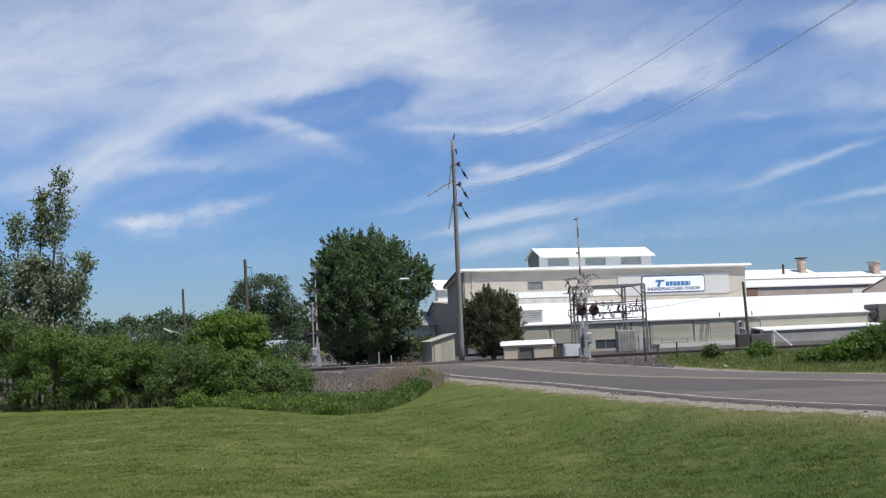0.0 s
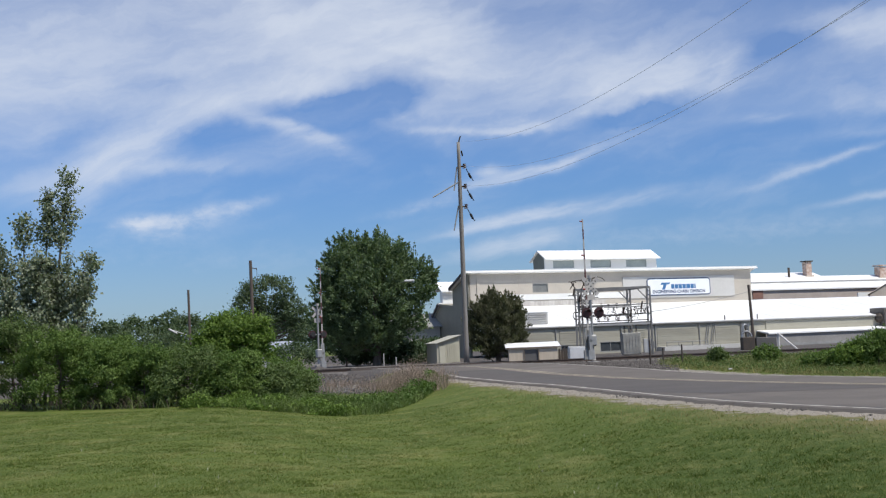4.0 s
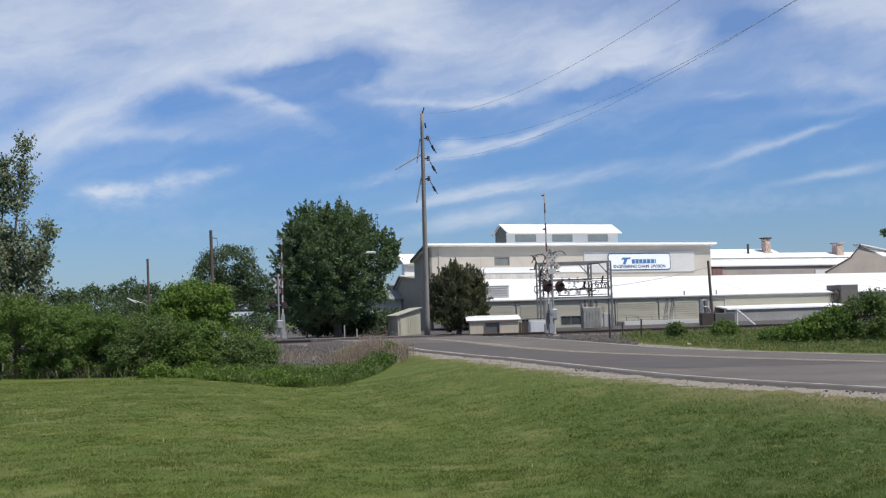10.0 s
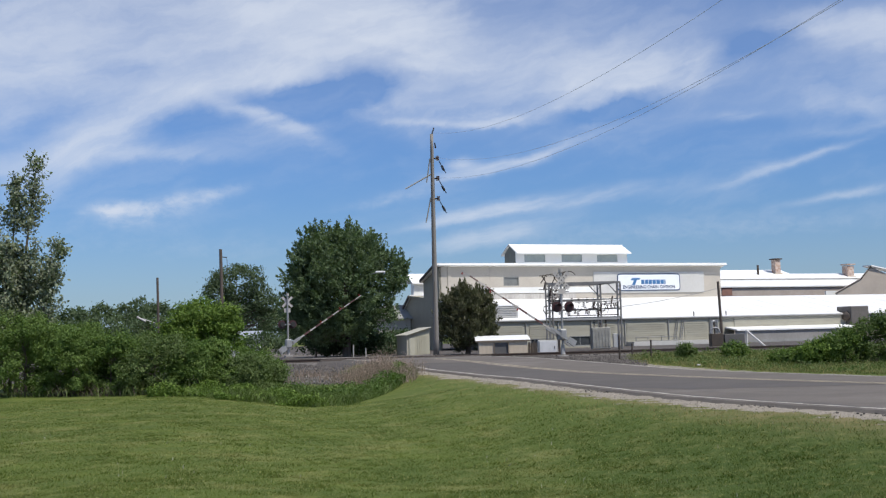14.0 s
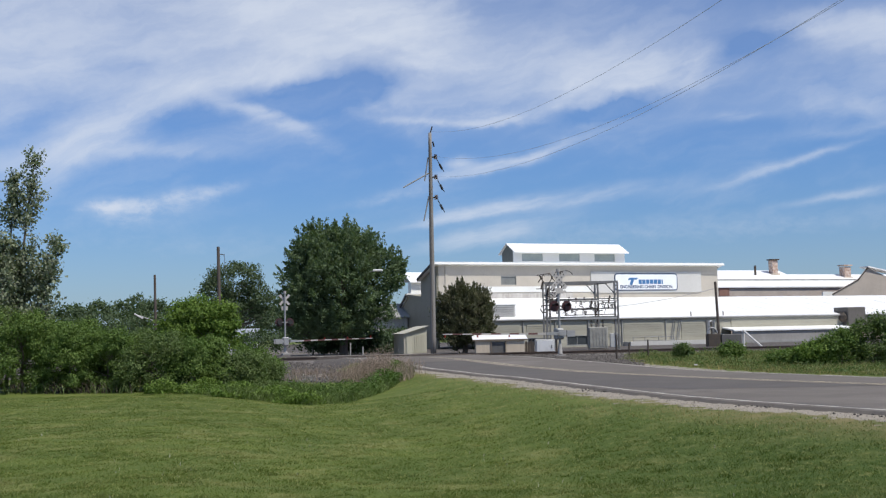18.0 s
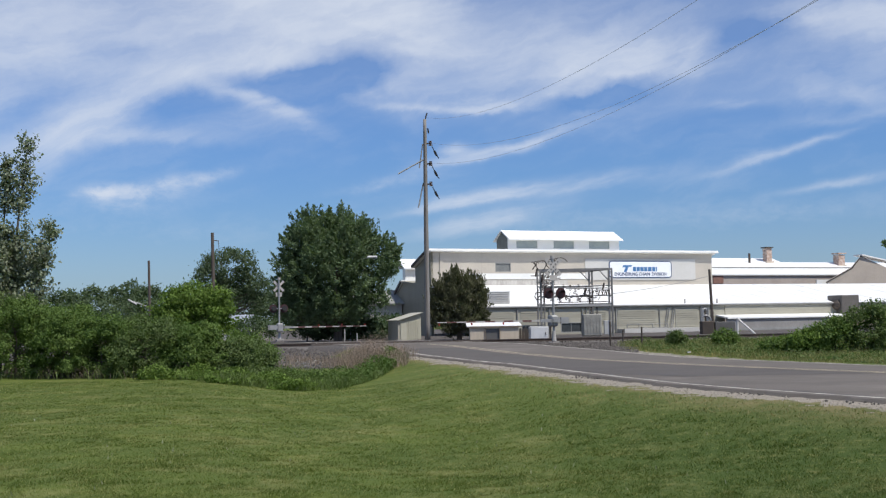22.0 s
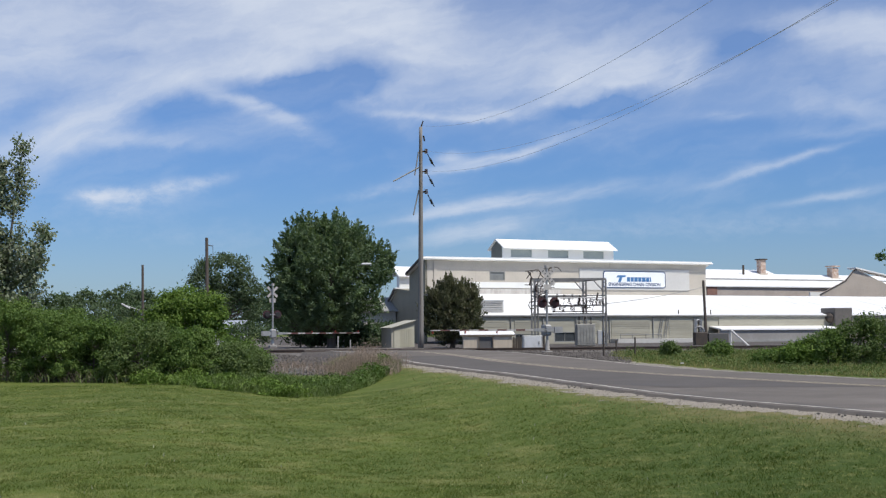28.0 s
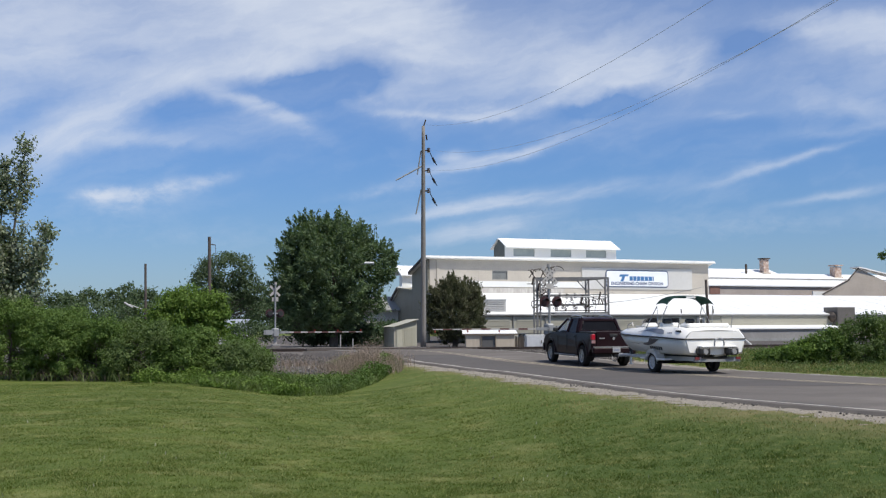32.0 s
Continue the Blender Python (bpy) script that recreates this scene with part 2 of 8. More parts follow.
def mat(name, a, b=None, rough=0.7, metal=0.0, scale=2.0, fine=25.0, bump=0.3, depth=0.01, island=0.0, per_object=0.0, leafy=0.0, stretch=None, spec=0.5, lo=0.3, hi=0.7, third=None):
    """A surface with two scales of variation: colours a to b by coarse and fine noise, relief by the fine one."""
    if name in MATS:
        return MATS[name]
    m = bpy.data.materials.new(name)
    net = Net(m)
    co = net.add("ShaderNodeTexCoord").outputs["Object"]
    b = b or tuple(c * 0.75 for c in a)
    n1, n2 = net.noise(co, scale, 4.0, 0.6, stretch), net.noise(co, fine, 3.0, 0.6, stretch)
    blend = net.math("MULTIPLY_ADD", n1, 0.6, net.math("MULTIPLY", n2, 0.4))
    colour = net.mix(net.ramp(blend, lo, hi), (*a, 1), (*b, 1))
    if third:
        colour = net.mix(net.ramp(net.noise(co, scale * 0.31, 5.0, 0.65), 0.52, 0.72), colour, (*third, 1))
    if island:
        rnd = net.add("ShaderNodeNewGeometry").outputs["Random Per Island"]
        gain = net.math("MULTIPLY_ADD", rnd, island, 1.0 - island * 0.5)
        colour = net.add("ShaderNodeVectorMath", {0: colour, "Scale": gain}, operation="SCALE").outputs[0]
    if per_object:
        rnd = net.add("ShaderNodeObjectInfo").outputs["Random"]
        gain = net.math("MULTIPLY_ADD", rnd, per_object, 1.0 - per_object * 0.5)
        colour = net.add("ShaderNodeVectorMath", {0: colour, "Scale": gain}, operation="SCALE").outputs[0]
    ro = net.math("MULTIPLY_ADD", n2, 0.2, rough - 0.1)
    p = net.add("ShaderNodeBsdfPrincipled", {"Base Color": colour, "Roughness": ro, "Metallic": metal, "Specular IOR Level": spec})
    if bump:
        bp = net.add("ShaderNodeBump", {"Height": n2, "Strength": bump, "Distance": depth})
        net.links.new(bp.outputs[0], p.inputs["Normal"])
    shader = p.outputs[0]
    if leafy:
        tr = net.add("ShaderNodeBsdfTranslucent", {"Color": net.mix(0.5, colour, (0.12, 0.22, 0.02, 1))})
        shader = net.add("ShaderNodeMixShader", {0: leafy, 1: shader, 2: tr.outputs[0]}).outputs[0]
    net.add("ShaderNodeOutputMaterial", {0: shader})
    MATS[name] = m
    return m


def M_white_metal():
    return mat("white_coated_roof", (0.86, 0.86, 0.85), (0.74, 0.74, 0.72), rough=0.45, scale=0.4, fine=6, bump=0.1)


def M_beige_wall():
    return mat("beige_sheet_wall", (0.50, 0.455, 0.385), (0.42, 0.38, 0.325), rough=0.6, scale=0.5, fine=8, bump=0.1)


def M_asphalt():
    return mat("worn_asphalt", (0.148, 0.132, 0.116), (0.112, 0.100, 0.089), rough=0.85, scale=0.5, fine=60, bump=0.4, depth=0.006, third=(0.188, 0.168, 0.148), spec=0.15)


# ---------------------------------------------------------------- mesh helpers
def mesh_object(name, verts, faces, material, parent=None, label=""):
    me = bpy.data.meshes.new(name)
    me.from_pydata([tuple(v) for v in verts], [], faces)
    me.update()
    ob = new(name, me)
    me.materials.append(material)
    if parent:
        ob.parent = parent
    if label:
        ob["label"] = label
    return ob


def part(name, bm, material, parent=None, label="", smooth=False):
    """Links a bmesh as one mesh object under a thing or a part."""
    me = bpy.data.meshes.new(name)
    bmesh.ops.recalc_face_normals(bm, faces=bm.faces)
    bm.to_mesh(me)
    bm.free()
    me.materials.append(material)
    if smooth:
        for f in me.polygons:
            f.use_smooth = True
    ob = new(name, me)
    if parent:
        ob.parent = parent
    if label:
        ob["label"] = label
    return ob


def empty(name, m=None):
    ob = new(name)
    ob.empty_display_size = 0.2
    if m is not None:
        ob.matrix_basis = m
    return ob


def add_box(bm, size, m=None, bevel=0.0):
    r = bmesh.ops.create_cube(bm, size=1.0)
    vs = r["verts"]
    for v in vs:
        v.co = Vector((v.co.x * size[0], v.co.y * size[1], v.co.z * size[2]))
    if bevel:
        es = {e for v in vs for e in v.link_edges}
        g = bmesh.ops.bevel(bm, geom=list(es), offset=bevel, segments=1, affect="EDGES")
        vs = list({v for f in g["faces"] for v in f.verts} | {v for v in vs if v.is_valid})
    if m is not None:
        for v in vs:
            v.co = m @ v.co
    return vs


def box(name, size, at, material, parent=None, label="", bevel=0.0, rot=(0, 0, 0)):
    bm = bmesh.new()
    add_box(bm, size, pose(*at, *rot), bevel)
    return part(name, bm, material, parent, label)


def add_tube(bm, a, b, r0, r1=None, sides=8, caps=True):
    a, b = Vector(a), Vector(b)
    r1 = r0 if r1 is None else r1
    q = (b - a).to_track_quat("Z", "Y")
    rings = []
    for p, r in ((a, r0), (b, r1)):
        rings.append([bm.verts.new(p + q @ Vector((r * math.cos(k * math.tau / sides), r * math.sin(k * math.tau / sides), 0))) for k in range(sides)])
    for k in range(sides):
        bm.faces.new((rings[0][k], rings[0][(k + 1) % sides], rings[1][(k + 1) % sides], rings[1][k]))
    if caps:
        bm.faces.new(rings[0][::-1])
        bm.faces.new(rings[1])


def tube(name, a, b, r0, material, parent=None, label="", r1=None, sides=8):
    bm = bmesh.new()
    add_tube(bm, a, b, r0, r1, sides)
    return part(name, bm, material, parent, label, smooth=False)


def add_path(bm, pts, r, sides=6):
    for a, b in zip(pts[:-1], pts[1:]):
        add_tube(bm, a, b, r, r, sides)


def add_sweep(bm, pts, radii, sides=8):
    """One welded tube through the points, with a radius at each."""
    pts = [Vector(p) for p in pts]
    rings = []
    for k, p in enumerate(pts):
        d = pts[min(k + 1, len(pts) - 1)] - pts[max(k - 1, 0)]
        q = d.to_track_quat("Z", "Y")
        rings.append([bm.verts.new(p + q @ Vector((radii[k] * math.cos(a * math.tau / sides), radii[k] * math.sin(a * math.tau / sides), 0))) for a in range(sides)])
    for r, s in zip(rings[:-1], rings[1:]):
        for a in range(sides):
            bm.faces.new((r[a], r[(a + 1) % sides], s[(a + 1) % sides], s[a]))
    bm.faces.new(rings[0][::-1])
    bm.faces.new(rings[-1])


def prism(name, profile, y0, y1, material, parent=None, label="", axis="y"):
    """A closed profile of (x, z) drawn out from y0 to y1."""
    n = len(profile)
    verts = [(x, y0, z) for x, z in profile] + [(x, y1, z) for x, z in profile]
    if axis == "x":
        verts = [(y, x, z) for x, y, z in verts]
    faces = [tuple(range(n)), tuple(range(2 * n - 1, n - 1, -1))] + [(k, (k + 1) % n, (k + 1) % n + n, k + n) for k in range(n)]
    bm = bmesh.new()
    vs = [bm.verts.new(v) for v in verts]
    for f in faces:
        bm.faces.new([vs[k] for k in f])
    return part(name, bm, material, parent, label)


# ---------------------------------------------------------------- ground plan
NEAR_EDGE = ((-240, 250), (-40, 60), (0, 22), (8, 15), (14, 10.7), (19.8, 7.48), (21.9, 6.49), (23.45, 5.81), (25.45, 5.08), (28.6, 4.32), (33, 3.39), (39.1, 2.12),
             (44.65, 0.25), (47.65, -1.0), (52.8, -2.4), (60, -4.7), (68, -7.4), (78, -10.8), (90, -15), (110, -21), (150, -34))
FAR_EDGE = ((-240, 264), (-40, 74), (4, 33.5), (14, 25), (22, 19.1), (28, 15.2), (33.05, 12.53), (36.95, 11.0), (39.9, 9.93), (43.65, 8.75), (48.3, 7.25), (52.65, 5.55), (57.5, 3.98),
            (63, 2.2), (70, -0.2), (80, -3.9), (92, -8.2), (110, -14), (150, -27.5))
NEAR_Y, NEAR_X = np.array(NEAR_EDGE).T
FAR_Y, FAR_X = np.array(FAR_EDGE).T


def smooth(lo, hi, v):
    t = np.clip((v - lo) / (hi - lo), 0, 1)
    return t * t * (3 - 2 * t)


def near_x(y):
    return np.interp(y, NEAR_Y, NEAR_X)


def far_x(y):
    return np.interp(y, FAR_Y, FAR_X)


def road_z(y):
    return 0.2 + 0.34 * smooth(40, 59, y) - 0.25 * smooth(71, 88, y)


def track_y(x):
    return 66.0 + 0.2 * x


def ground_z(x, y):
    x, y = np.asarray(x, float), np.asarray(y, float)
    xn, xf = near_x(y), far_x(y)
    swale = np.where(y < 35, -0.28 + (17.9 - y) * 0.17, -3.2 + (y - 35) * 0.06)
    swale = np.minimum(swale, xn - 2.2)
    lawn = 0.02 * np.sin(x * 0.5) * np.cos(y * 0.37)
    deep = -0.33 + 0.3 * smooth(18, 5, y) + 0.3 * smooth(40, 50, y)
    back = lawn + 0.25 * smooth(44, 56, y)
    left = deep + (back - deep) * smooth(0.0, 5.0, swale - x)
    shoulder = road_z(y) - 0.06
    mid = deep + (shoulder - deep) * smooth(0.0, 1.0, (x - swale) / np.maximum(xn - 1.2 - swale, 0.5))
    z = np.where(x < swale, left, mid)
    z = np.where(x > xn - 1.2, shoulder, z)
    z = np.where(x > xf + 1.0, shoulder - 0.12 * smooth(1, 5, x - xf), z)
    # bank of the tracks, and the yard behind it
    d = y - track_y(x)
    side = np.maximum(smooth(-1.0, -2.6, x - xn), smooth(1.5, 5.0, x - xf))
    bank = smooth(-16, -4, d) * side
    z = z * (1 - bank) + 0.36 * bank
    z = z + 0.14 * smooth(4, 7, d) * smooth(-3, -6, x) * smooth(-25, -15, x) * (1 - smooth(16, 30, d))
    z = z + 0.04 * smooth(4, 8, d)
    onroad = (x > xn - 0.9) & (x < xf + 0.9)
    return np.where(onroad, shoulder, z)


def make_ground():
    xs = np.unique(np.concatenate([np.linspace(-14, 24, 191), np.linspace(-60, 70, 131), np.linspace(-400, 420, 42), np.linspace(-2500, 2500, 11)]))
    ys = np.unique(np.concatenate([np.linspace(4, 70, 265), np.linspace(-40, 130, 86), np.linspace(130, 500, 20), np.linspace(-800, 3500, 12)]))
    X, Y = np.meshgrid(xs, ys)
    Z = ground_z(X, Y)
    rng = np.random.default_rng(3)
    Z = Z + rng.normal(0, 0.006, Z.shape) * (np.abs(X) < 30)
    verts = np.stack([X.ravel(), Y.ravel(), Z.ravel()], 1)
    nx, ny = len(xs), len(ys)
    k = (np.arange(ny - 1)[:, None] * nx + np.arange(nx - 1)[None]).ravel()
    faces = np.stack([k, k + 1, k + 1 + nx, k + nx], 1)
    ob = mesh_object("ground", verts.tolist(), faces.tolist(), M_ground())
    for f in ob.data.polygons:
        f.use_smooth = True
    zones = ob.data.attributes.new("gravel", "FLOAT", "POINT")
    x, y = verts[:, 0], verts[:, 1]
    d = y - track_y(x)
    bankside = smooth(-21.0, -18.0, d + rng.normal(0, 0.5, len(d))) * (1 - smooth(9, 14, d)) * smooth(-1.8, -3.0, x - near_x(y)) * np.maximum(smooth(-10, -8, x), smooth(-14, -12, d))
    off = np.where(x < near_x(y), near_x(y) - x, np.where(x > far_x(y), x - far_x(y), 0))
    wander = 0.22 * np.sin(1.3 * y + 0.7 * np.sin(0.9 * y)) + 0.16 * np.sin(3.7 * y + 1.1) + 0.10 * np.sin(8.3 * y)
    strip = 1 - smooth(0.6, 1.6, off + wander * (x < near_x(y)) + rng.normal(0, 0.22, len(off)))
    rightbank = np.maximum(smooth(-11.5, -9.0, d), smooth(44, 47, y) * (x < 0.165 * y) * (x > far_x(y))) * (1 - smooth(12, 16, d))
    yard = smooth(4, 8, d) * (1 - smooth(120, 160, d)) * smooth(-60, -45, x)
    zones.data.foreach_set("value", np.clip(np.maximum.reduce([bankside, strip, rightbank, yard]), 0, 1).astype("f"))
    pale = ob.data.attributes.new("pale", "FLOAT", "POINT")
    pale.data.foreach_set("value", (strip * (1 - smooth(46, 52, y))).astype("f"))
    dry = ob.data.attributes.new("dry", "FLOAT", "POINT")
    reach = 2.0 + 2.2 * smooth(26, 17, y)
    near_road = (1 - smooth(1.0, reach, near_x(y) - x)) * (x < near_x(y))
    dry.data.foreach_set("value", np.clip(near_road, 0, 1).astype("f"))
    tagged(ob, "mown green lawn, weedy verge and grey gravel ground", "ground", kind="structure")
    return ob


def lawn_colour(net, co):
    """Mown lawn: two greens, mowing bands, straw patches and a fine grain."""
    n1, n2 = net.noise(co, 0.55, 5.0, 0.6, (1.0, 0.6, 1.0)), net.noise(co, 7.0, 4.0, 0.7, (1.0, 0.7, 1.0))
    n3 = net.noise(co, 30.0, 3.0, 0.75, (1.0, 0.4, 1.0))
    straw = net.noise(co, 1.0, 6.0, 0.72, (0.8, 0.62, 1.0))
    mow = net.add("ShaderNodeTexWave", {"Vector": co, "Scale": 0.21, "Distortion": 0.3, "Detail": 3.0, "Detail Scale": 0.9})
    mow.bands_direction = "Y"
    green = net.mix(net.ramp(n1, 0.25, 0.78), LAWN_DEEP, LAWN_MID)
    green = net.mix(net.math("MULTIPLY", net.ramp(mow.outputs["Fac"], 0.15, 0.85), 0.5), green, LAWN_DEEP)
    across = net.add("ShaderNodeTexWave", {"Vector": co, "Scale": 0.24, "Distortion": 0.5, "Detail": 3.0, "Detail Scale": 0.7})
    across.bands_direction = "DIAGONAL"
    green = net.mix(net.math("MULTIPLY", net.ramp(across.outputs["Fac"], 0.2, 0.9), 0.2), green, LAWN_DEEP)
    # deeper green on the slope below the road
    at = net.add("ShaderNodeSeparateXYZ", {0: co})
    slope_green = net.math("MULTIPLY", net.ramp(net.math("MULTIPLY_ADD", n1, 3.0, at.outputs[0]), 0.8, 5.5), net.ramp(at.outputs[1], 30.0, 15.0))
    green = net.mix(net.math("MULTIPLY", slope_green, 0.92), green, (0.040, 0.067, 0.008, 1))
    green = net.mix(net.math("MULTIPLY", net.ramp(straw, 0.46, 0.76), net.math("MULTIPLY_ADD", slope_green, -0.25, 0.55)), green, LAWN_STRAW)
    green = net.mix(net.math("MULTIPLY", net.ramp(n2, 0.50, 0.78), 0.55), green, LAWN_STRAW)
    green = net.mix(net.math("MULTIPLY", net.ramp(n3, 0.42, 0.74), 0.12), green, (0.034, 0.056, 0.006, 1))
    return green, n1, n2, n3


LAWN_DEEP, LAWN_MID, LAWN_STRAW = (0.062, 0.092, 0.0135, 1), (0.105, 0.134, 0.023, 1), (0.245, 0.23, 0.086, 1)


def M_ground():
    m = bpy.data.materials.new("lawn_and_gravel")
    net = Net(m)
    co = net.add("ShaderNodeTexCoord").outputs["Object"]
    green, n1, n2, n3 = lawn_colour(net, co)
    dry = net.add("ShaderNodeAttribute", attribute_name="dry").outputs["Fac"]
    dryness = net.math("MULTIPLY", dry, net.ramp(net.noise(co, 1.3, 6.0, 0.75), 0.28, 0.68))
    green = net.mix(net.math("MULTIPLY", dryness, 0.95), green, (0.185, 0.15, 0.070, 1))
    speck = net.ramp(net.noise(co, 24.0, 5.0, 0.8), 0.35, 0.68)
    grit = net.mix(speck, (0.044, 0.040, 0.037, 1), (0.140, 0.125, 0.114, 1))
    grit = net.mix(net.math("MULTIPLY", net.ramp(n1, 0.45, 0.65), 0.5), grit, (0.115, 0.097, 0.083, 1))
    chalk = net.mix(speck, (0.165, 0.146, 0.118, 1), (0.35, 0.312, 0.256, 1))
    pale = net.add("ShaderNodeAttribute", attribute_name="pale").outputs["Fac"]
    grit = net.mix(net.ramp(pale, 0.1, 0.5), grit, chalk)
    z = net.add("ShaderNodeAttribute", attribute_name="gravel").outputs["Fac"]
    edge = net.ramp(net.math("MULTIPLY_ADD", n2, 0.9, net.math("SUBTRACT", z, 0.45)), 0.38, 0.62)
    colour = net.mix(edge, green, grit)
    p = net.add("ShaderNodeBsdfPrincipled", {"Base Color": colour, "Roughness": 0.9, "Specular IOR Level": 0.2})
    lump = net.math("MULTIPLY_ADD", n2, 0.7, net.math("MULTIPLY", n3, 0.5))
    bp = net.add("ShaderNodeBump", {"Height": lump, "Strength": 0.4, "Distance": 0.03})
    net.links.new(bp.outputs[0], p.inputs["Normal"])
    net.add("ShaderNodeOutputMaterial", {0: p.outputs[0]})
    return m


def M_lawn_blade():
    """Blades take the lawn's own colours, a little lighter, each one its own shade."""
    m = bpy.data.materials.new("lawn_blades")
    net = Net(m)
    co = net.add("ShaderNodeTexCoord").outputs["Object"]
    green = lawn_colour(net, co)[0]
    rnd = net.add("ShaderNodeNewGeometry").outputs["Random Per Island"]
    green = net.mix(net.ramp(rnd, 0.84, 1.0), green, (0.26, 0.265, 0.105, 1))
    green = net.add("ShaderNodeVectorMath", {0: green, "Scale": net.math("MULTIPLY_ADD", rnd, 0.5, 1.12)}, operation="SCALE").outputs[0]
    p = net.add("ShaderNodeBsdfPrincipled", {"Base Color": green, "Roughness": 0.6, "Specular IOR Level": 0.25})
    tr = net.add("ShaderNodeBsdfTranslucent", {"Color": green})
    mixed = net.add("ShaderNodeMixShader", {0: 0.55, 1: p.outputs[0], 2: tr.outputs[0]})
    net.add("ShaderNodeOutputMaterial", {0: mixed.outputs[0]})
    return m


def strip_mesh(name, x0, x1, ys, lift, material, parent=None, thick=0.0):
    """A ribbon over the road between two lines x0(y), x1(y), with a crown of the road under it."""
    cols = 9 if thick else 2
    verts, faces = [], []
    for y in ys:
        a, b = x0(y), x1(y)
        for c in range(cols):
            f = c / (cols - 1)
            verts.append((a + (b - a) * f, y, float(road_z(y)) + lift))
    n = cols
    for r in range(len(ys) - 1):
        for c in range(cols - 1):
            k = r * n + c
            faces.append((k, k + 1, k + 1 + n, k + n))
    if thick:
        base = len(verts)
        for r in range(len(ys)):
            for c in (0, cols - 1):
                v = verts[r * n + c]
                verts.append((v[0] + (-0.12 if c == 0 else 0.12), v[1], v[2] - thick))
        for r in range(len(ys) - 1):
            faces.append((r * n, (r + 1) * n, base + 2 * (r + 1), base + 2 * r))
            faces.append((r * n + n - 1, base + 2 * r + 1, base + 2 * (r + 1) + 1, (r + 1) * n + n - 1))
    return mesh_object(name, verts, faces, material, parent)


def centre_x(y):
    share = np.interp(y, (28, 32, 36, 40, 44, 48), (0.65, 0.62, 0.575, 0.535, 0.50, 0.48))
    return near_x(y) + (far_x(y) - near_x(y)) * share


def make_road():
    ys = np.concatenate([np.linspace(-240, -42, 20), np.linspace(-40, 15, 30), np.linspace(16, 70, 180), np.linspace(71, 150, 60)])
    ragged = lambda y: near_x(y) + 0.06 * math.sin(y * 3.1) + 0.05 * math.sin(y * 7.7) - 0.02
    road = strip_mesh("road", ragged, lambda y: far_x(y) + 0.04 * math.sin(y * 4.3), ys, 0.0, M_asphalt(), thick=0.09)
    tagged(road, "two-lane grey asphalt road with worn painted lines", "road", kind="structure")
    white = mat("worn_white_line", (0.52, 0.485, 0.43), (0.20, 0.187, 0.168), rough=0.85, scale=1.2, fine=25, lo=0.35, hi=0.75, spec=0.15)
    yellow = mat("worn_yellow_line", (0.50, 0.43, 0.31), (0.28, 0.245, 0.19), rough=0.85, scale=1.2, fine=25, spec=0.15)
    strip_mesh("edge_line", lambda y: near_x(y) + 0.22 + 0.02 * math.sin(2.1 * y), lambda y: near_x(y) + 0.36 + 0.025 * math.sin(5.3 * y + 1.0), ys, 0.006, white, road)
    strip_mesh("edge_line", lambda y: far_x(y) - 0.35, lambda y: far_x(y) - 0.22, ys, 0.006, white, road)
    sel = ys[ys < 60]
    seal = mat("dark_sealed_asphalt", (0.112, 0.101, 0.093), (0.088, 0.080, 0.074), rough=0.85, scale=0.6, fine=50, bump=0.4, depth=0.006, third=(0.10, 0.094, 0.09), spec=0.15)
    strip_mesh("sealed_lane", lambda y: near_x(y) + 0.5 + 1.9 * max(0.0, (31 - y) / 4), lambda y: centre_x(y) - 0.5 + 0.05 * math.sin(y * 2.2), np.linspace(28.5, 53, 80), 0.004, seal, road)
    crack = mat("tar_crack_filler", (0.03, 0.03, 0.03), rough=0.6)
    for o, a, b in ((0.46, 17, 36),):
        strip_mesh("tar_seam", lambda y: near_x(y) + o + 0.07 * math.sin(y * 2.9 + o), lambda y: near_x(y) + o + 0.035 + 0.07 * math.sin(y * 2.9 + o), np.linspace(a, b, 60), 0.008, crack, road)
    strip_mesh("centre_line", lambda y: centre_x(y) - 0.24, lambda y: centre_x(y) - 0.11, sel, 0.006, yellow, road)
    strip_mesh("centre_line", lambda y: centre_x(y) + 0.11, lambda y: centre_x(y) + 0.24, sel, 0.006, yellow, road)
    return road


make_ground()
make_road()

# ---------------------------------------------------------------- factory
FACTORY = pose(-0.67, 108.0, 0.4, 0, 0, 22)


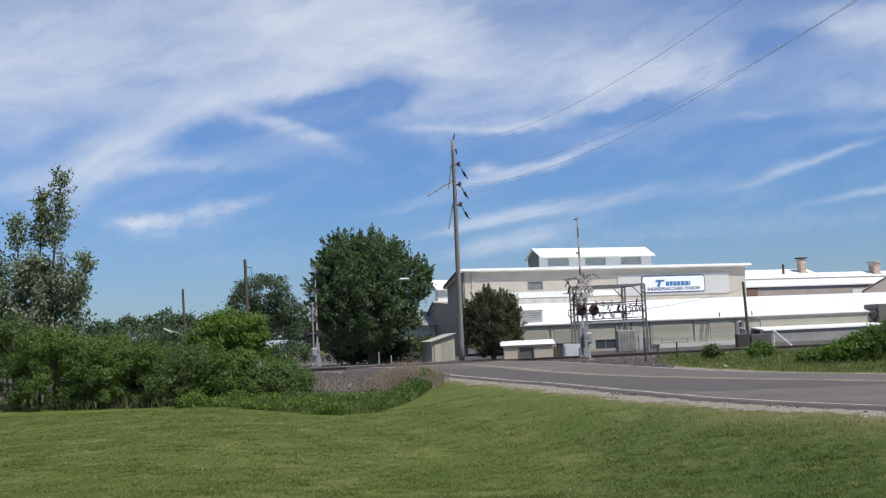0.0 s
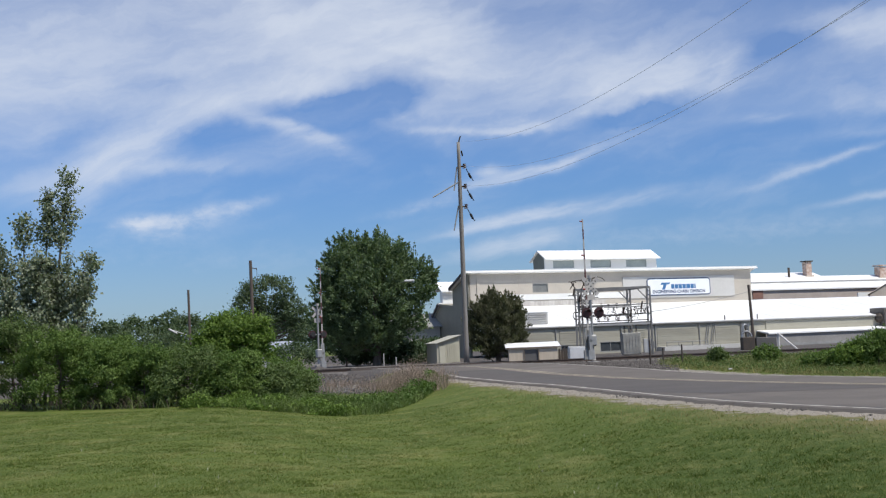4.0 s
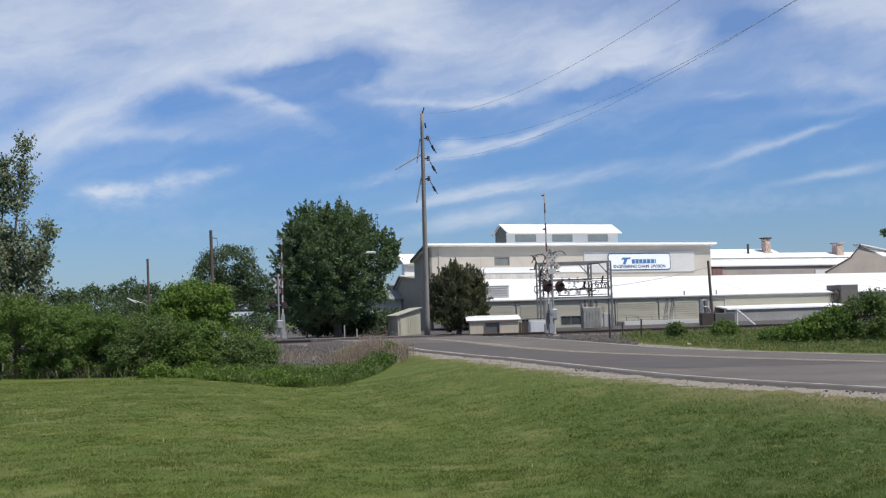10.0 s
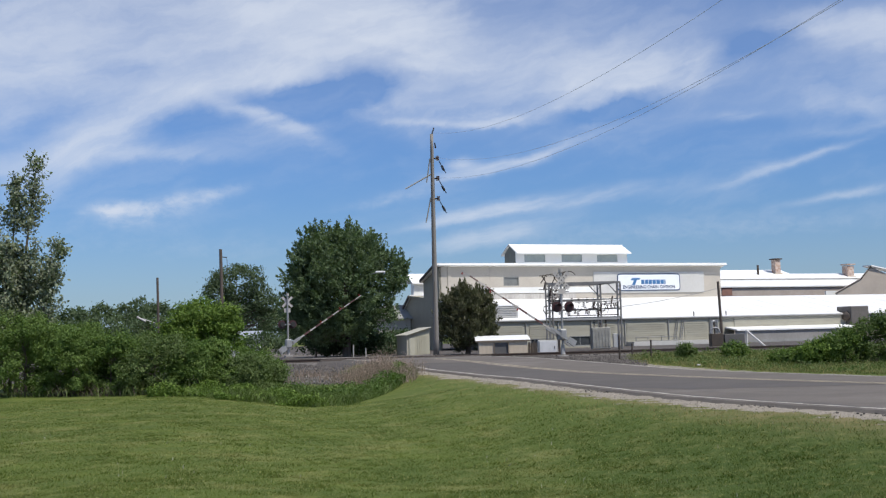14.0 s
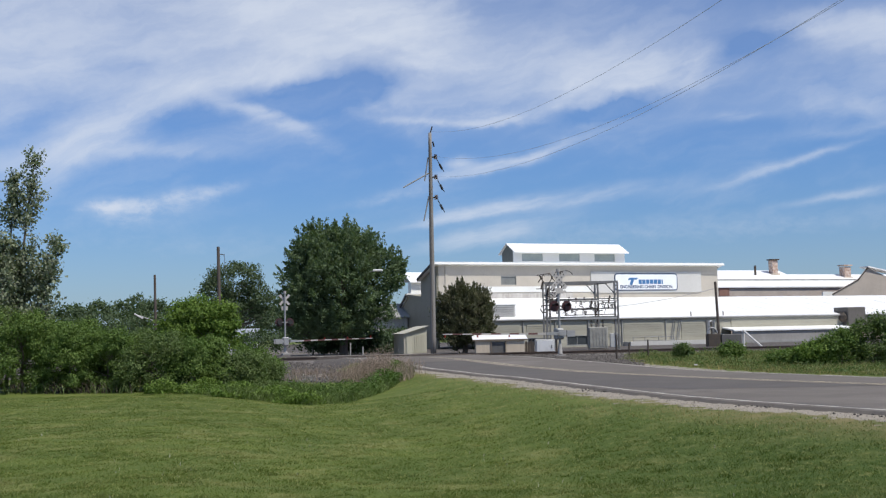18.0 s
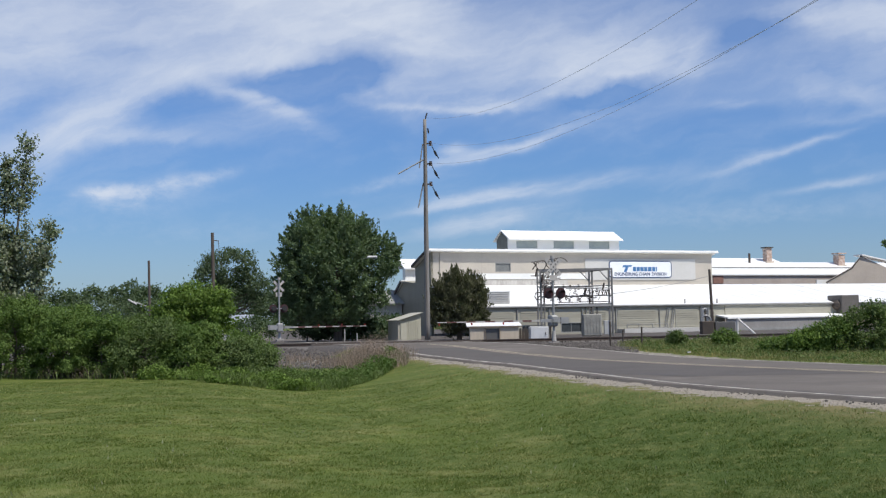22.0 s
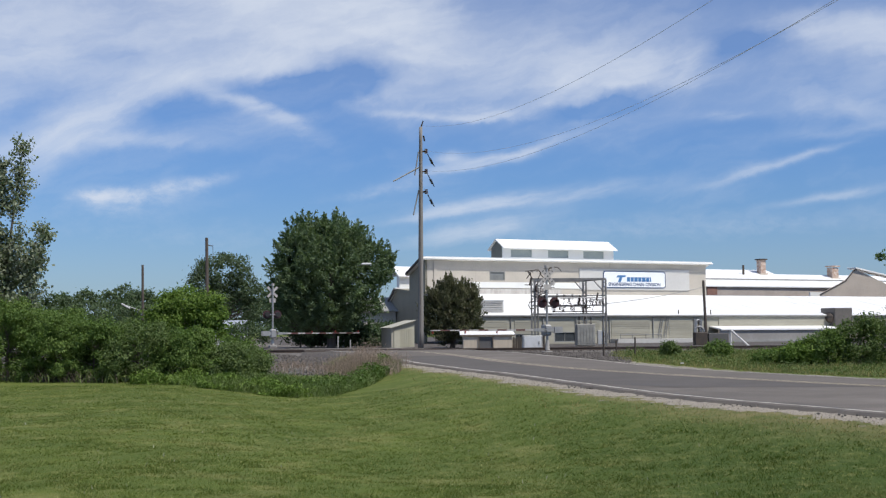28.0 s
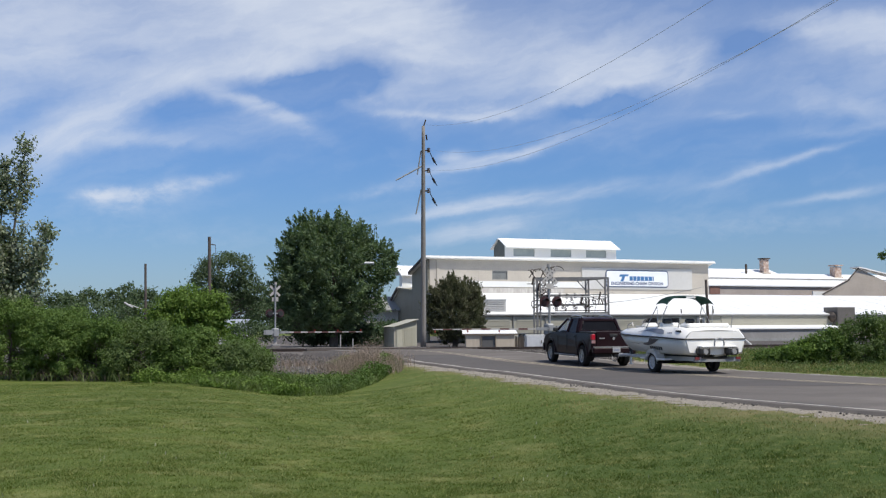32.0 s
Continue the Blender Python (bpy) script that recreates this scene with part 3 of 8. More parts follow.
def wall_panel(name, x0, x1, z0, z1, y, thick, holes, material, parent, label=""):
    """An upright wall along x, its outer face at y, with rectangular openings (x0, x1, z0, z1) through it."""
    xs = sorted({x0, x1, *[h[0] for h in holes], *[h[1] for h in holes]})
    zs = sorted({z0, z1, *[h[2] for h in holes], *[h[3] for h in holes]})
    bm = bmesh.new()
    grid = {}

    def vert(i, j, k):
        if (i, j, k) not in grid:
            grid[i, j, k] = bm.verts.new((xs[i], y + k * thick, zs[j]))
        return grid[i, j, k]

    solid = lambda i, j: 0 <= i < len(xs) - 1 and 0 <= j < len(zs) - 1 and not any(
        h[0] - 1e-6 <= xs[i] and xs[i + 1] <= h[1] + 1e-6 and h[2] - 1e-6 <= zs[j] and zs[j + 1] <= h[3] + 1e-6 for h in holes)
    for i in range(len(xs) - 1):
        for j in range(len(zs) - 1):
            if not solid(i, j):
                continue
            for k in (0, 1):
                f = [vert(i, j, k), vert(i + 1, j, k), vert(i + 1, j + 1, k), vert(i, j + 1, k)]
                bm.faces.new(f if k == 0 else f[::-1])
            for di, dj, a, b in ((-1, 0, (0, 0), (0, 1)), (1, 0, (1, 0), (1, 1)), (0, -1, (0, 0), (1, 0)), (0, 1, (0, 1), (1, 1))):
                if not solid(i + di, j + dj):
                    bm.faces.new((vert(i + a[0], j + a[1], 0), vert(i + b[0], j + b[1], 0), vert(i + b[0], j + b[1], 1), vert(i + a[0], j + a[1], 1)))
    return part(name, bm, material, parent, label)


def M_glass_dark():
    return mat("dark_window_glass", (0.03, 0.035, 0.04), (0.05, 0.055, 0.06), rough=0.12, scale=1, fine=4, bump=0.02)


def M_steel():
    return mat("galvanised_steel", (0.42, 0.42, 0.42), (0.25, 0.25, 0.25), rough=0.5, metal=0.7, scale=3, fine=30, bump=0.15)


def M_grey_paint():
    return mat("weathered_grey_paint", (0.3, 0.3, 0.29), (0.2, 0.2, 0.19), rough=0.65, scale=1.5, fine=20, bump=0.15)


def M_dark_metal():
    return mat("dark_rusty_steel", (0.06, 0.052, 0.046), (0.10, 0.075, 0.055), rough=0.7, metal=0.3, scale=2, fine=25)


def M_wood_pole():
    return mat("weathered_grey_timber", (0.25, 0.237, 0.22), (0.155, 0.143, 0.13), rough=0.85, scale=1.5, fine=12, bump=0.4, stretch=(6, 6, 0.35))


def M_black():
    return mat("black_rubber", (0.020, 0.019, 0.018), (0.032, 0.03, 0.028), rough=0.85, scale=6, fine=50, spec=0.15)


def slab(name, x0, x1, ya, za, yb, zb, thick, material, parent, label=""):
    """A sloping roof sheet from the line (ya, za) to (yb, zb), along x, with raised seams."""
    return prism(name, [(ya, za), (yb, zb), (yb, zb - thick), (ya, za - thick)], x0, x1, material, parent, label, axis="x")


def window(parent, x0, x1, z0, z1, y, bars=1, glass=None, frame_mat=None):
    """A window in a wall along x, its outer face at y: frame, pane and glazing bars."""
    fm = frame_mat or M_grey_paint()
    bm = bmesh.new()
    w, t = x1 - x0, 0.07
    for cx, cz, sx, sz in (((x0 + x1) / 2, z0 + t / 2, w, t), ((x0 + x1) / 2, z1 - t / 2, w, t), (x0 + t / 2, (z0 + z1) / 2, t, z1 - z0 - 2 * t), (x1 - t / 2, (z0 + z1) / 2, t, z1 - z0 - 2 * t)):
        add_box(bm, (sx, 0.12, sz), pose(cx, y + 0.03, cz))
    win = part("window", bm, fm, parent)
    box("pane", (w - 2 * t, 0.02, z1 - z0 - 2 * t), ((x0 + x1) / 2, y + 0.07, (z0 + z1) / 2), glass or M_glass_dark(), win)
    for k in range(bars):
        box("glazing_bar", (0.04, 0.05, z1 - z0 - 2 * t), (x0 + w * (k + 1) / (bars + 1), y + 0.05, (z0 + z1) / 2), fm, win)
    return win


def make_factory():
    f = empty("factory", FACTORY)
    tagged(f, "long white-roofed sheet-metal factory with a lean-to and roof monitor", "factory")
    white, beige, grey = M_white_metal(), M_beige_wall(), M_grey_paint()
    # end-wall tone: shade on the sunless side is put into this darker grey-green
    shade = mat("shaded_grey_green_wall", (0.29, 0.265, 0.195), (0.24, 0.22, 0.165), rough=0.6, scale=0.5, fine=6)
    cream = mat("cream_board_wall", (0.40, 0.38, 0.305), (0.29, 0.275, 0.22), rough=0.6, scale=0.4, fine=5, stretch=(0.3, 1, 6))
    lime = mat("white_board_panel", (0.78, 0.78, 0.75), (0.7, 0.7, 0.67), rough=0.5, scale=0.6, fine=10)
    pale = mat("milky_glazing", (0.36, 0.40, 0.38), (0.28, 0.32, 0.31), rough=0.3, scale=1, fine=8)
    dark = M_dark_metal()
    L, H = 31.4, 7.9
    up = wall_panel("upper_wall", 0.0, L, 4.3, H, 0.0, 0.2, [(6.63, 8.28, 5.95, 6.83)], beige, f)
    window(f, 6.63, 8.28, 5.95, 6.83, 0.03, 0, mat("dusty_grey_glazing", (0.20, 0.205, 0.195), (0.15, 0.155, 0.15), rough=0.35, scale=1, fine=8))
    for x in (5.2, 12.6, 19.9, 27.2):
        box("wall_seam", (0.03, 0.02, H - 4.5), (x, -0.008, 4.4 + (H - 4.5) / 2), beige, up)
    box("white_band", (16.2, 0.05, 0.56), (10.3, -0.03, 5.52), lime, f, "white painted board band")
    box("dripping_band", (14.0, 0.05, 0.5), (7.4, -0.03, 4.9), mat("stained_pale_band", (0.6, 0.58, 0.54), (0.36, 0.33, 0.3), rough=0.7, scale=1.2, fine=6, stretch=(3, 3, 0.5)), f)
    box("sign_panel", (12.9, 0.08, 2.1), (22.85, -0.05, 6.19), mat("dulled_white_board", (0.55, 0.54, 0.515), (0.49, 0.48, 0.455), rough=0.6, scale=0.6, fine=8), f, "white board panel behind the sign")
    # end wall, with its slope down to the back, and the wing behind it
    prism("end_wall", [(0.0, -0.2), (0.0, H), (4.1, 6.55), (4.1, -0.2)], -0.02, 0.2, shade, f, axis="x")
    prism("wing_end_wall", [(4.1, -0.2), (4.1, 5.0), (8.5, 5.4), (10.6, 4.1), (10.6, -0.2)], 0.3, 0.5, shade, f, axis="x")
    slab("wing_roof", 0.1, 14, 8.4, 5.52, 10.9, 3.95, 0.15, white, f)
    # the front slope takes the same shaded tone instead of roof white
    slab("wing_roof", 0.1, 14, 3.9, 5.02, 8.4, 5.42, 0.15, shade, f)
    wm = box("wing_monitor", (9.0, 0.8, 1.6), (5.2, 9.2, 5.95), lime, f, "white roof monitor of the rear wing")
    slab("wing_monitor_roof", 0.45, 9.9, 8.4, 6.72, 10.3, 7.75, 0.12, white, wm)
    slab("wing_monitor_roof", 0.45, 9.9, 10.3, 7.75, 11.8, 6.9, 0.12, white, wm)
    box("wing_fascia", (0.1, 2.6, 0.26), (0.06, 9.65, 4.68), dark, f, rot=(-32, 0, 0))
    slab("main_roof", -0.35, L + 0.5, -0.45, H + 0.22, 4.3, 6.66, 0.16, white, f)
    slab("rear_roof", 10.0, L + 0.5, 4.3, 6.66, 16.0, 6.5, 0.16, white, f)
    box("rear_wall", (L - 10, 0.2, 6.4), (L / 2 + 5, 16, 3.1), beige, f)
    box("right_end_wall", (0.2, 16, 6.7), (L - 0.1, 8.1, 3.0), beige, f)
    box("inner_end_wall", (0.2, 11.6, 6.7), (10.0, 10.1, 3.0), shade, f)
    box("fascia", (0.08, 4.6, 0.24), (-0.4, 1.95, H - 0.52), dark, f, "dark verge board", rot=(-18.3, 0, 0))
    tube("roof_gutter", (-0.4, -0.52, H + 0.03), (L + 0.5, -0.52, H + 0.03), 0.07, lime, f)
    box("corner_post", (0.28, 0.06, 3.6), (1.0, -0.04, 6.1), beige, f)
    # roof monitor with its glazed openings
    mon = wall_panel("monitor_wall", 9.9, 22.7, 6.3, 9.55, 3.9, 0.15, [(10.75, 13.25, 8.45, 9.35), (14.95, 17.45, 8.45, 9.35), (19.05, 21.6, 8.45, 9.35)], lime, f)
    for a, b in ((10.75, 13.25), (14.95, 17.45), (19.05, 21.6)):
        window(f, a, b, 8.45, 9.35, 3.92, 0, pale, lime)
    prism("monitor_end", [(4.05, 6.3), (4.05, 9.5), (5.3, 10.25), (6.6, 9.5), (6.6, 6.3)], 9.9, 10.05, mat("dark_green_louvre", (0.15, 0.16, 0.14), (0.11, 0.115, 0.10), rough=0.6), mon, axis="x")
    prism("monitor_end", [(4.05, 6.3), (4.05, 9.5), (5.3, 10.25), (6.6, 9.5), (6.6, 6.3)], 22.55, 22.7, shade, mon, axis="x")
    slab("monitor_roof", 9.75, 22.9, 3.35, 9.42, 5.3, 10.42, 0.1, white, mon)
    slab("monitor_roof", 9.75, 22.9, 5.3, 10.42, 7.2, 9.42, 0.1, white, mon)
    for x in (24.6, 25.1, 25.7):
        tube("roof_vent", (x, 3.0, 7.0), (x, 3.0, 8.35), 0.09, dark, f)
    # lean-to with its long roof
    lean = slab("lean_to_roof", 0.0, 66.0, -0.02, 4.66, -11.5, 2.5, 0.14, white, f, "broad white-coated lean-to roof")
    for k, x in enumerate(np.arange(1.2, 66, 2.5)):
        prism("standing_seam", [(-0.05, 4.672), (-11.45, 2.525), (-11.45, 2.50), (-0.05, 4.655)], float(x), float(x) + 0.05, white, lean, axis="x")
    hatch = box("roof_hatch", (2.15, 5.0, 1.12), (2.05, -7.9, 3.18), mat("pale_grey_sheet", (0.52, 0.51, 0.485), (0.42, 0.41, 0.39), rough=0.6, scale=1, fine=10), f, "pale grey louvred roof dormer")
    box("dormer_cap", (2.3, 5.1, 0.06), (2.05, -7.9, 3.77), white, hatch)
    for k in range(5):
        box("louvre", (1.8, 0.05, 0.12), (2.05, -10.43, 2.8 + 0.19 * k), mat("pale_louvre", (0.50, 0.49, 0.47), (0.42, 0.41, 0.39)), hatch, rot=(25, 0, 0))
    tube("gutter", (0, -11.55, 2.4), (66, -11.55, 2.4), 0.08, grey, f)
    holes = [(3.72, 4.6, 0.1, 0.86), (7.5, 9.6, 0.15, 1.02), (12.2, 12.9, 0.3, 0.9)]
    low = wall_panel("lean_to_wall", 0.0, 24.6, -0.25, 2.42, -11.38, 0.18, holes, cream, f, "cream horizontal board wall")
    for h in holes:
        window(f, *h, -11.36, 1)
    for z in np.arange(0.35, 2.1, 0.2):
        for a, b in ((0.4, 3.0), (3.66, 6.0), (9.7, 12.0), (13.2, 17.2), (19.2, 21.6)):
            if z > 0.95 or a > 12:
                box("cladding_board", (b - a, 0.04, 0.15), ((a + b) / 2, -11.405, float(z)), cream, low)
    # thin grey strip drawing the eave's shadow line along the wall top
    box("eave_shadow_board", (24.6, 0.05, 0.06), (12.3, -11.41, 2.33), grey, f)
    for x in (0.2, 3.3, 6.4, 9.6, 13.0, 17.5, 21.9):
        tube("post", (x, -11.46, -0.25), (x, -11.46, 2.35), 0.05, grey, f)
    for x0 in (17.85, 18.45):
        bm = bmesh.new()
        for dx in (0.0, 0.22):
            add_tube(bm, (x0 + dx, -11.6, 0.0), (x0 + dx + 0.55, -11.4, 2.3), 0.035, sides=5)
        for r in range(8):
            z = 0.2 + r * 0.27
            add_tube(bm, (x0 + 0.24 * z, -11.58, z), (x0 + 0.22 + 0.24 * z, -11.58, z), 0.02, sides=4)
        part("leaning_ladder", bm, grey, f)
    bm = bmesh.new()
    add_tube(bm, (22.1, -11.4, -0.2), (22.1, -11.4, 1.9), 0.14)
    add_tube(bm, (22.55, -11.5, 0.3), (22.55, -11.5, 1.7), 0.10)
    for k in range(6):
        a0, a1 = math.pi * k / 6, math.pi * (k + 1) / 6
        add_tube(bm, (22.32 + 0.23 * math.cos(a0), -11.45, 1.8 + 0.25 * math.sin(a0)), (22.32 + 0.23 * math.cos(a1), -11.45, 1.8 + 0.25 * math.sin(a1)), 0.11)
    part("duct", bm, M_steel(), f, "bent grey steel duct")
    for x in (20.4, 23.9):
        tube("flue", (x, -11.2, 2.3), (x, -11.2, 2.95), 0.05, dark, f)
    rail = bmesh.new()
    add_tube(rail, (13.4, -12.6, 0.75), (17.6, -12.6, 0.75), 0.03)
    add_tube(rail, (13.4, -12.6, 0.42), (17.6, -12.6, 0.42), 0.03)
    for x in (13.4, 14.6, 16.0, 17.6):
        add_tube(rail, (x, -12.6, -0.2), (x, -12.6, 0.78), 0.035)
    part("loading_rail", rail, grey, f)
    box("loading_dock", (9.0, 1.9, 0.62), (17.6, -11.75, 0.05), mat("pale_concrete", (0.5, 0.49, 0.47), (0.4, 0.39, 0.37), rough=0.85, scale=1, fine=15), f, "pale concrete loading dock")
    # right-hand stretch: boarded wall, low white roof, grey lower wall and roof box
    box("right_wall", (20.4, 0.18, 1.2), (34.8, -11.36, 1.9), cream, f)
    slab("low_roof", 23.6, 37.4, -11.1, 1.5, -13.2, 1.2, 0.12, white, f)
    box("grey_wall", (13.6, 0.18, 1.5), (30.4, -12.95, 0.42), mat("dark_grey_sheet", (0.30, 0.285, 0.27), (0.22, 0.21, 0.2), rough=0.7, scale=0.6, fine=8), f)
    box("grey_sill", (12.4, 0.1, 0.5), (31.0, -13.08, -0.02), grey, f)
    rb = box("roof_box", (2.15, 2.0, 1.9), (38.55, -11.2, 2.2), mat("dull_grey_sheet", (0.15, 0.135, 0.12), (0.10, 0.09, 0.08), rough=0.6, scale=0.8, fine=9), f, "dull grey sheet-metal box", bevel=0.05)
    box("roof_box_hood", (0.7, 1.8, 0.9), (37.3, -11.2, 2.2), dark, rb, bevel=0.3)
    for x in (31.2, 33.6, 35.3):
        tube("wall_vent", (x, -10.9, 1.75), (x, -10.9, 2.05), 0.07, grey, f)
    # halls behind
    hall = box("rear_hall_wall", (42, 0.2, 6.4), (52.4, 12.0, 3.0), mat("pinkish_grey_wall", (0.45, 0.385, 0.335), (0.36, 0.31, 0.27), rough=0.7, scale=0.4, fine=5), f)
    slab("hall_strip_roof", 31.5, 73.0, 11.7, 6.22, 14.0, 6.86, 0.14, white, hall)
    box("hall_clerestory", (41, 0.1, 0.5), (52.3, 14.1, 6.95), grey, hall)
    slab("hall_roof", 31.6, 53.6, 13.9, 6.98, 18.5, 8.52, 0.14, white, hall)
    slab("hall_roof", 53.6, 73.0, 13.9, 6.98, 17.0, 7.95, 0.14, white, hall)
    box("hall_back", (42, 0.2, 6.4), (52.4, 21.0, 3.0), grey, hall)
    slab("hall_roof", 31.6, 53.6, 18.5, 8.52, 21.2, 6.3, 0.14, white, hall)
    box("brick_patch", (1.4, 0.12, 1.1), (40.65, 11.88, 5.7), mat("red_brown_brick", (0.28, 0.15, 0.11), (0.2, 0.11, 0.09), rough=0.9, scale=2, fine=15), f)
    for x, y, z, w, h in ((51.75, 17.0, 7.9, 0.8, 1.8), (62.05, 16.0, 7.4, 1.0, 1.55)):
        ch = empty("chimney")
        ch.parent, ch.location = f, (x, y, z)
        brick = mat("orange_brown_brickwork", (0.40, 0.25, 0.18), (0.62, 0.52, 0.45), rough=0.9, scale=2.6, fine=12, lo=0.4, hi=0.6)
        courses = int(h / 0.16)
        for c in range(courses):
            box("brick_course", (w - 0.02 * (c % 2), w - 0.02 * (c % 2), 0.15), (0, 0, c * 0.16 + 0.08), brick, ch)
        box("cap", (w + 0.3, w + 0.3, 0.14), (0, 0, h + 0.06), dark if w < 0.9 else brick, ch)
        box("flashing", (w + 0.3, w + 0.3, 0.2), (0, 0, 0.05), mat("pale_mortar", (0.6, 0.5, 0.4), rough=0.8), ch)
    tube("flue_pipe", (48.65, 16.5, 7.7), (48.65, 16.5, 9.0), 0.14, dark, f)
    gab = prism("gable_hall", [(53.3, 5.2), (57.1, 6.9), (58.5, 8.2), (66, 5.4), (66, -0.2), (53.3, -0.2)], 8.0, 8.3, mat("tan_gable_wall", (0.46, 0.40, 0.34), (0.38, 0.33, 0.28), rough=0.75, scale=0.5, fine=6), f)
    prism("gable_roof", [(58.3, 8.42), (67, 6.9), (67, 6.75), (58.3, 8.27)], 7.7, 9.2, white, gab)
    prism("verge_board", [(58.5, 8.34), (56.9, 6.87), (56.9, 6.75), (58.5, 8.22)], 7.93, 8.0, dark, gab)
    prism("verge_board", [(57.1, 6.92), (53.0, 5.14), (53.0, 5.04), (57.1, 6.82)], 7.93, 8.0, dark, gab)
    box("small_white_gable", (2.4, 0.2, 0.5), (53.6, 9.0, 5.2), lime, f)
    return f


FACT = make_factory()


def text_mesh(name, body, size, at, material, parent, rot=(90, 0, 0), stretch=1.0):
    cu = bpy.data.curves.new(name, "FONT")
    cu.body, cu.size, cu.extrude, cu.align_x, cu.align_y = body, size, 0.004, "CENTER", "CENTER"
    cu.offset = 0.012
    tmp = new(name, cu)
    me = bpy.data.meshes.new_from_object(tmp.evaluated_get(bpy.context.evaluated_depsgraph_get()))
    bpy.data.objects.remove(tmp)
    me.materials.clear()
    me.materials.append(material)
    ob = new(name, me)
    ob.parent = parent
    ob.matrix_basis = pose(*at, *rot) @ Matrix.Diagonal((stretch, 1, 1, 1))
    return ob


def make_sign():
    s = empty("factory_sign", FACTORY @ pose(22.72, -0.12, 6.2))
    tagged(s, "white factory sign with blue lettering and rounded blue border", "sign")
    blue = mat("faded_blue_paint", (0.04, 0.14, 0.31), (0.055, 0.175, 0.37), rough=0.5, scale=2, fine=20, bump=0)
    navy = mat("navy_paint", (0.03, 0.06, 0.14), rough=0.5, scale=2, fine=20, bump=0)
    w, h, r = 7.35, 1.72, 0.3
    board = mat("sign_white", (0.80, 0.82, 0.84), (0.74, 0.76, 0.78), rough=0.4, scale=1, fine=10)

    def outline(w, h, r):
        pts = []
        for cx, cz, a0 in ((w / 2 - r, h / 2 - r, 0), (-w / 2 + r, h / 2 - r, 90), (-w / 2 + r, -h / 2 + r, 180), (w / 2 - r, -h / 2 + r, 270)):
            pts += [(cx + r * math.cos(radians(a0 + k * 22.5)), cz + r * math.sin(radians(a0 + k * 22.5))) for k in range(5)]
        return pts
    prism("border", outline(w, h, r), -0.02, 0.02, navy, s, "dark blue rounded border")
    prism("board", outline(w - 0.2, h - 0.2, r - 0.08), -0.035, -0.005, board, s)
    # the maker's mark: a slanted blue figure, and plain blue blocks for its name
    prism("mark", [(-2.0, 0.42), (-1.02, 0.42), (-1.14, 0.24), (-1.44, 0.24), (-1.66, -0.28), (-2.0, -0.28), (-1.78, 0.2), (-2.15, 0.2)], -0.055, -0.03, blue, s)
    x = -0.92
    for k, wd in enumerate((0.36, 0.36, 0.38, 0.38, 0.42, 0.38, 0.13)):
        prism("name_block", [(x, -0.2), (x + wd, -0.2), (x + wd, 0.24), (x, 0.24)], -0.05, -0.03, blue, s)
        x += wd + 0.07
    for word, x in (("ENGINEERING", -1.72), ("CHAIN", 0.42), ("DIVISION", 2.15)):
        text_mesh("lettering", word, 0.45, (x, -0.04, -0.5), navy, s, stretch=0.94)


make_sign()


# ---------------------------------------------------------------- vegetation
def leaf_material(name, a, b, leafy=0.35, island=0.7):
    return mat(name, a, b, rough=0.6, scale=0.8, fine=5, bump=0, island=island, leafy=leafy, spec=0.2)


def leaf_mesh(name, centres, size, material, parent, rng, droop=0.4, slim=0.55, label="", up=0.35, out=None, aim=None):
    """Many small pointed leaves, each a folded pair of triangles, at the given centres."""
    n = len(centres)
    d = rng.normal(size=(n, 3))
    d[:, 2] -= droop
    if aim is not None:
        d = d * 0.75 + aim * 1.3
    d /= np.linalg.norm(d, axis=1, keepdims=True)
    nrm = rng.normal(size=(n, 3)) * 0.55
    nrm[:, 2] += up * 1.6
    if out is not None:
        nrm += out * 1.25
    side = np.cross(d, nrm)
    side /= np.linalg.norm(side, axis=1, keepdims=True) + 1e-9
    fold = np.cross(side, d)
    s = (size * rng.uniform(0.6, 1.35, n))[:, None]
    base, tip = centres - d * s * 0.5, centres + d * s * 0.5
    l, r = centres + side * s * slim * 0.5 + fold * s * 0.12, centres - side * s * slim * 0.5 + fold * s * 0.12
    verts = np.stack([base, l, tip, r], 1).reshape(-1, 3)
    k = np.arange(n) * 4
    faces = np.concatenate([np.stack([k, k + 1, k + 2], 1), np.stack([k, k + 2, k + 3], 1)])
    me = bpy.data.meshes.new(name)
    me.vertices.add(len(verts))
    me.vertices.foreach_set("co", verts.astype("f").ravel())
    me.loops.add(len(faces) * 3)
    me.loops.foreach_set("vertex_index", faces.astype("i").ravel())
    me.polygons.add(len(faces))
    me.polygons.foreach_set("loop_start", np.arange(0, len(faces) * 3, 3, dtype="i"))
    me.update(calc_edges=True)
    me.materials.append(material)
    ob = new(name, me)
    if parent:
        ob.parent = parent
    if label:
        ob["label"] = label
    return ob


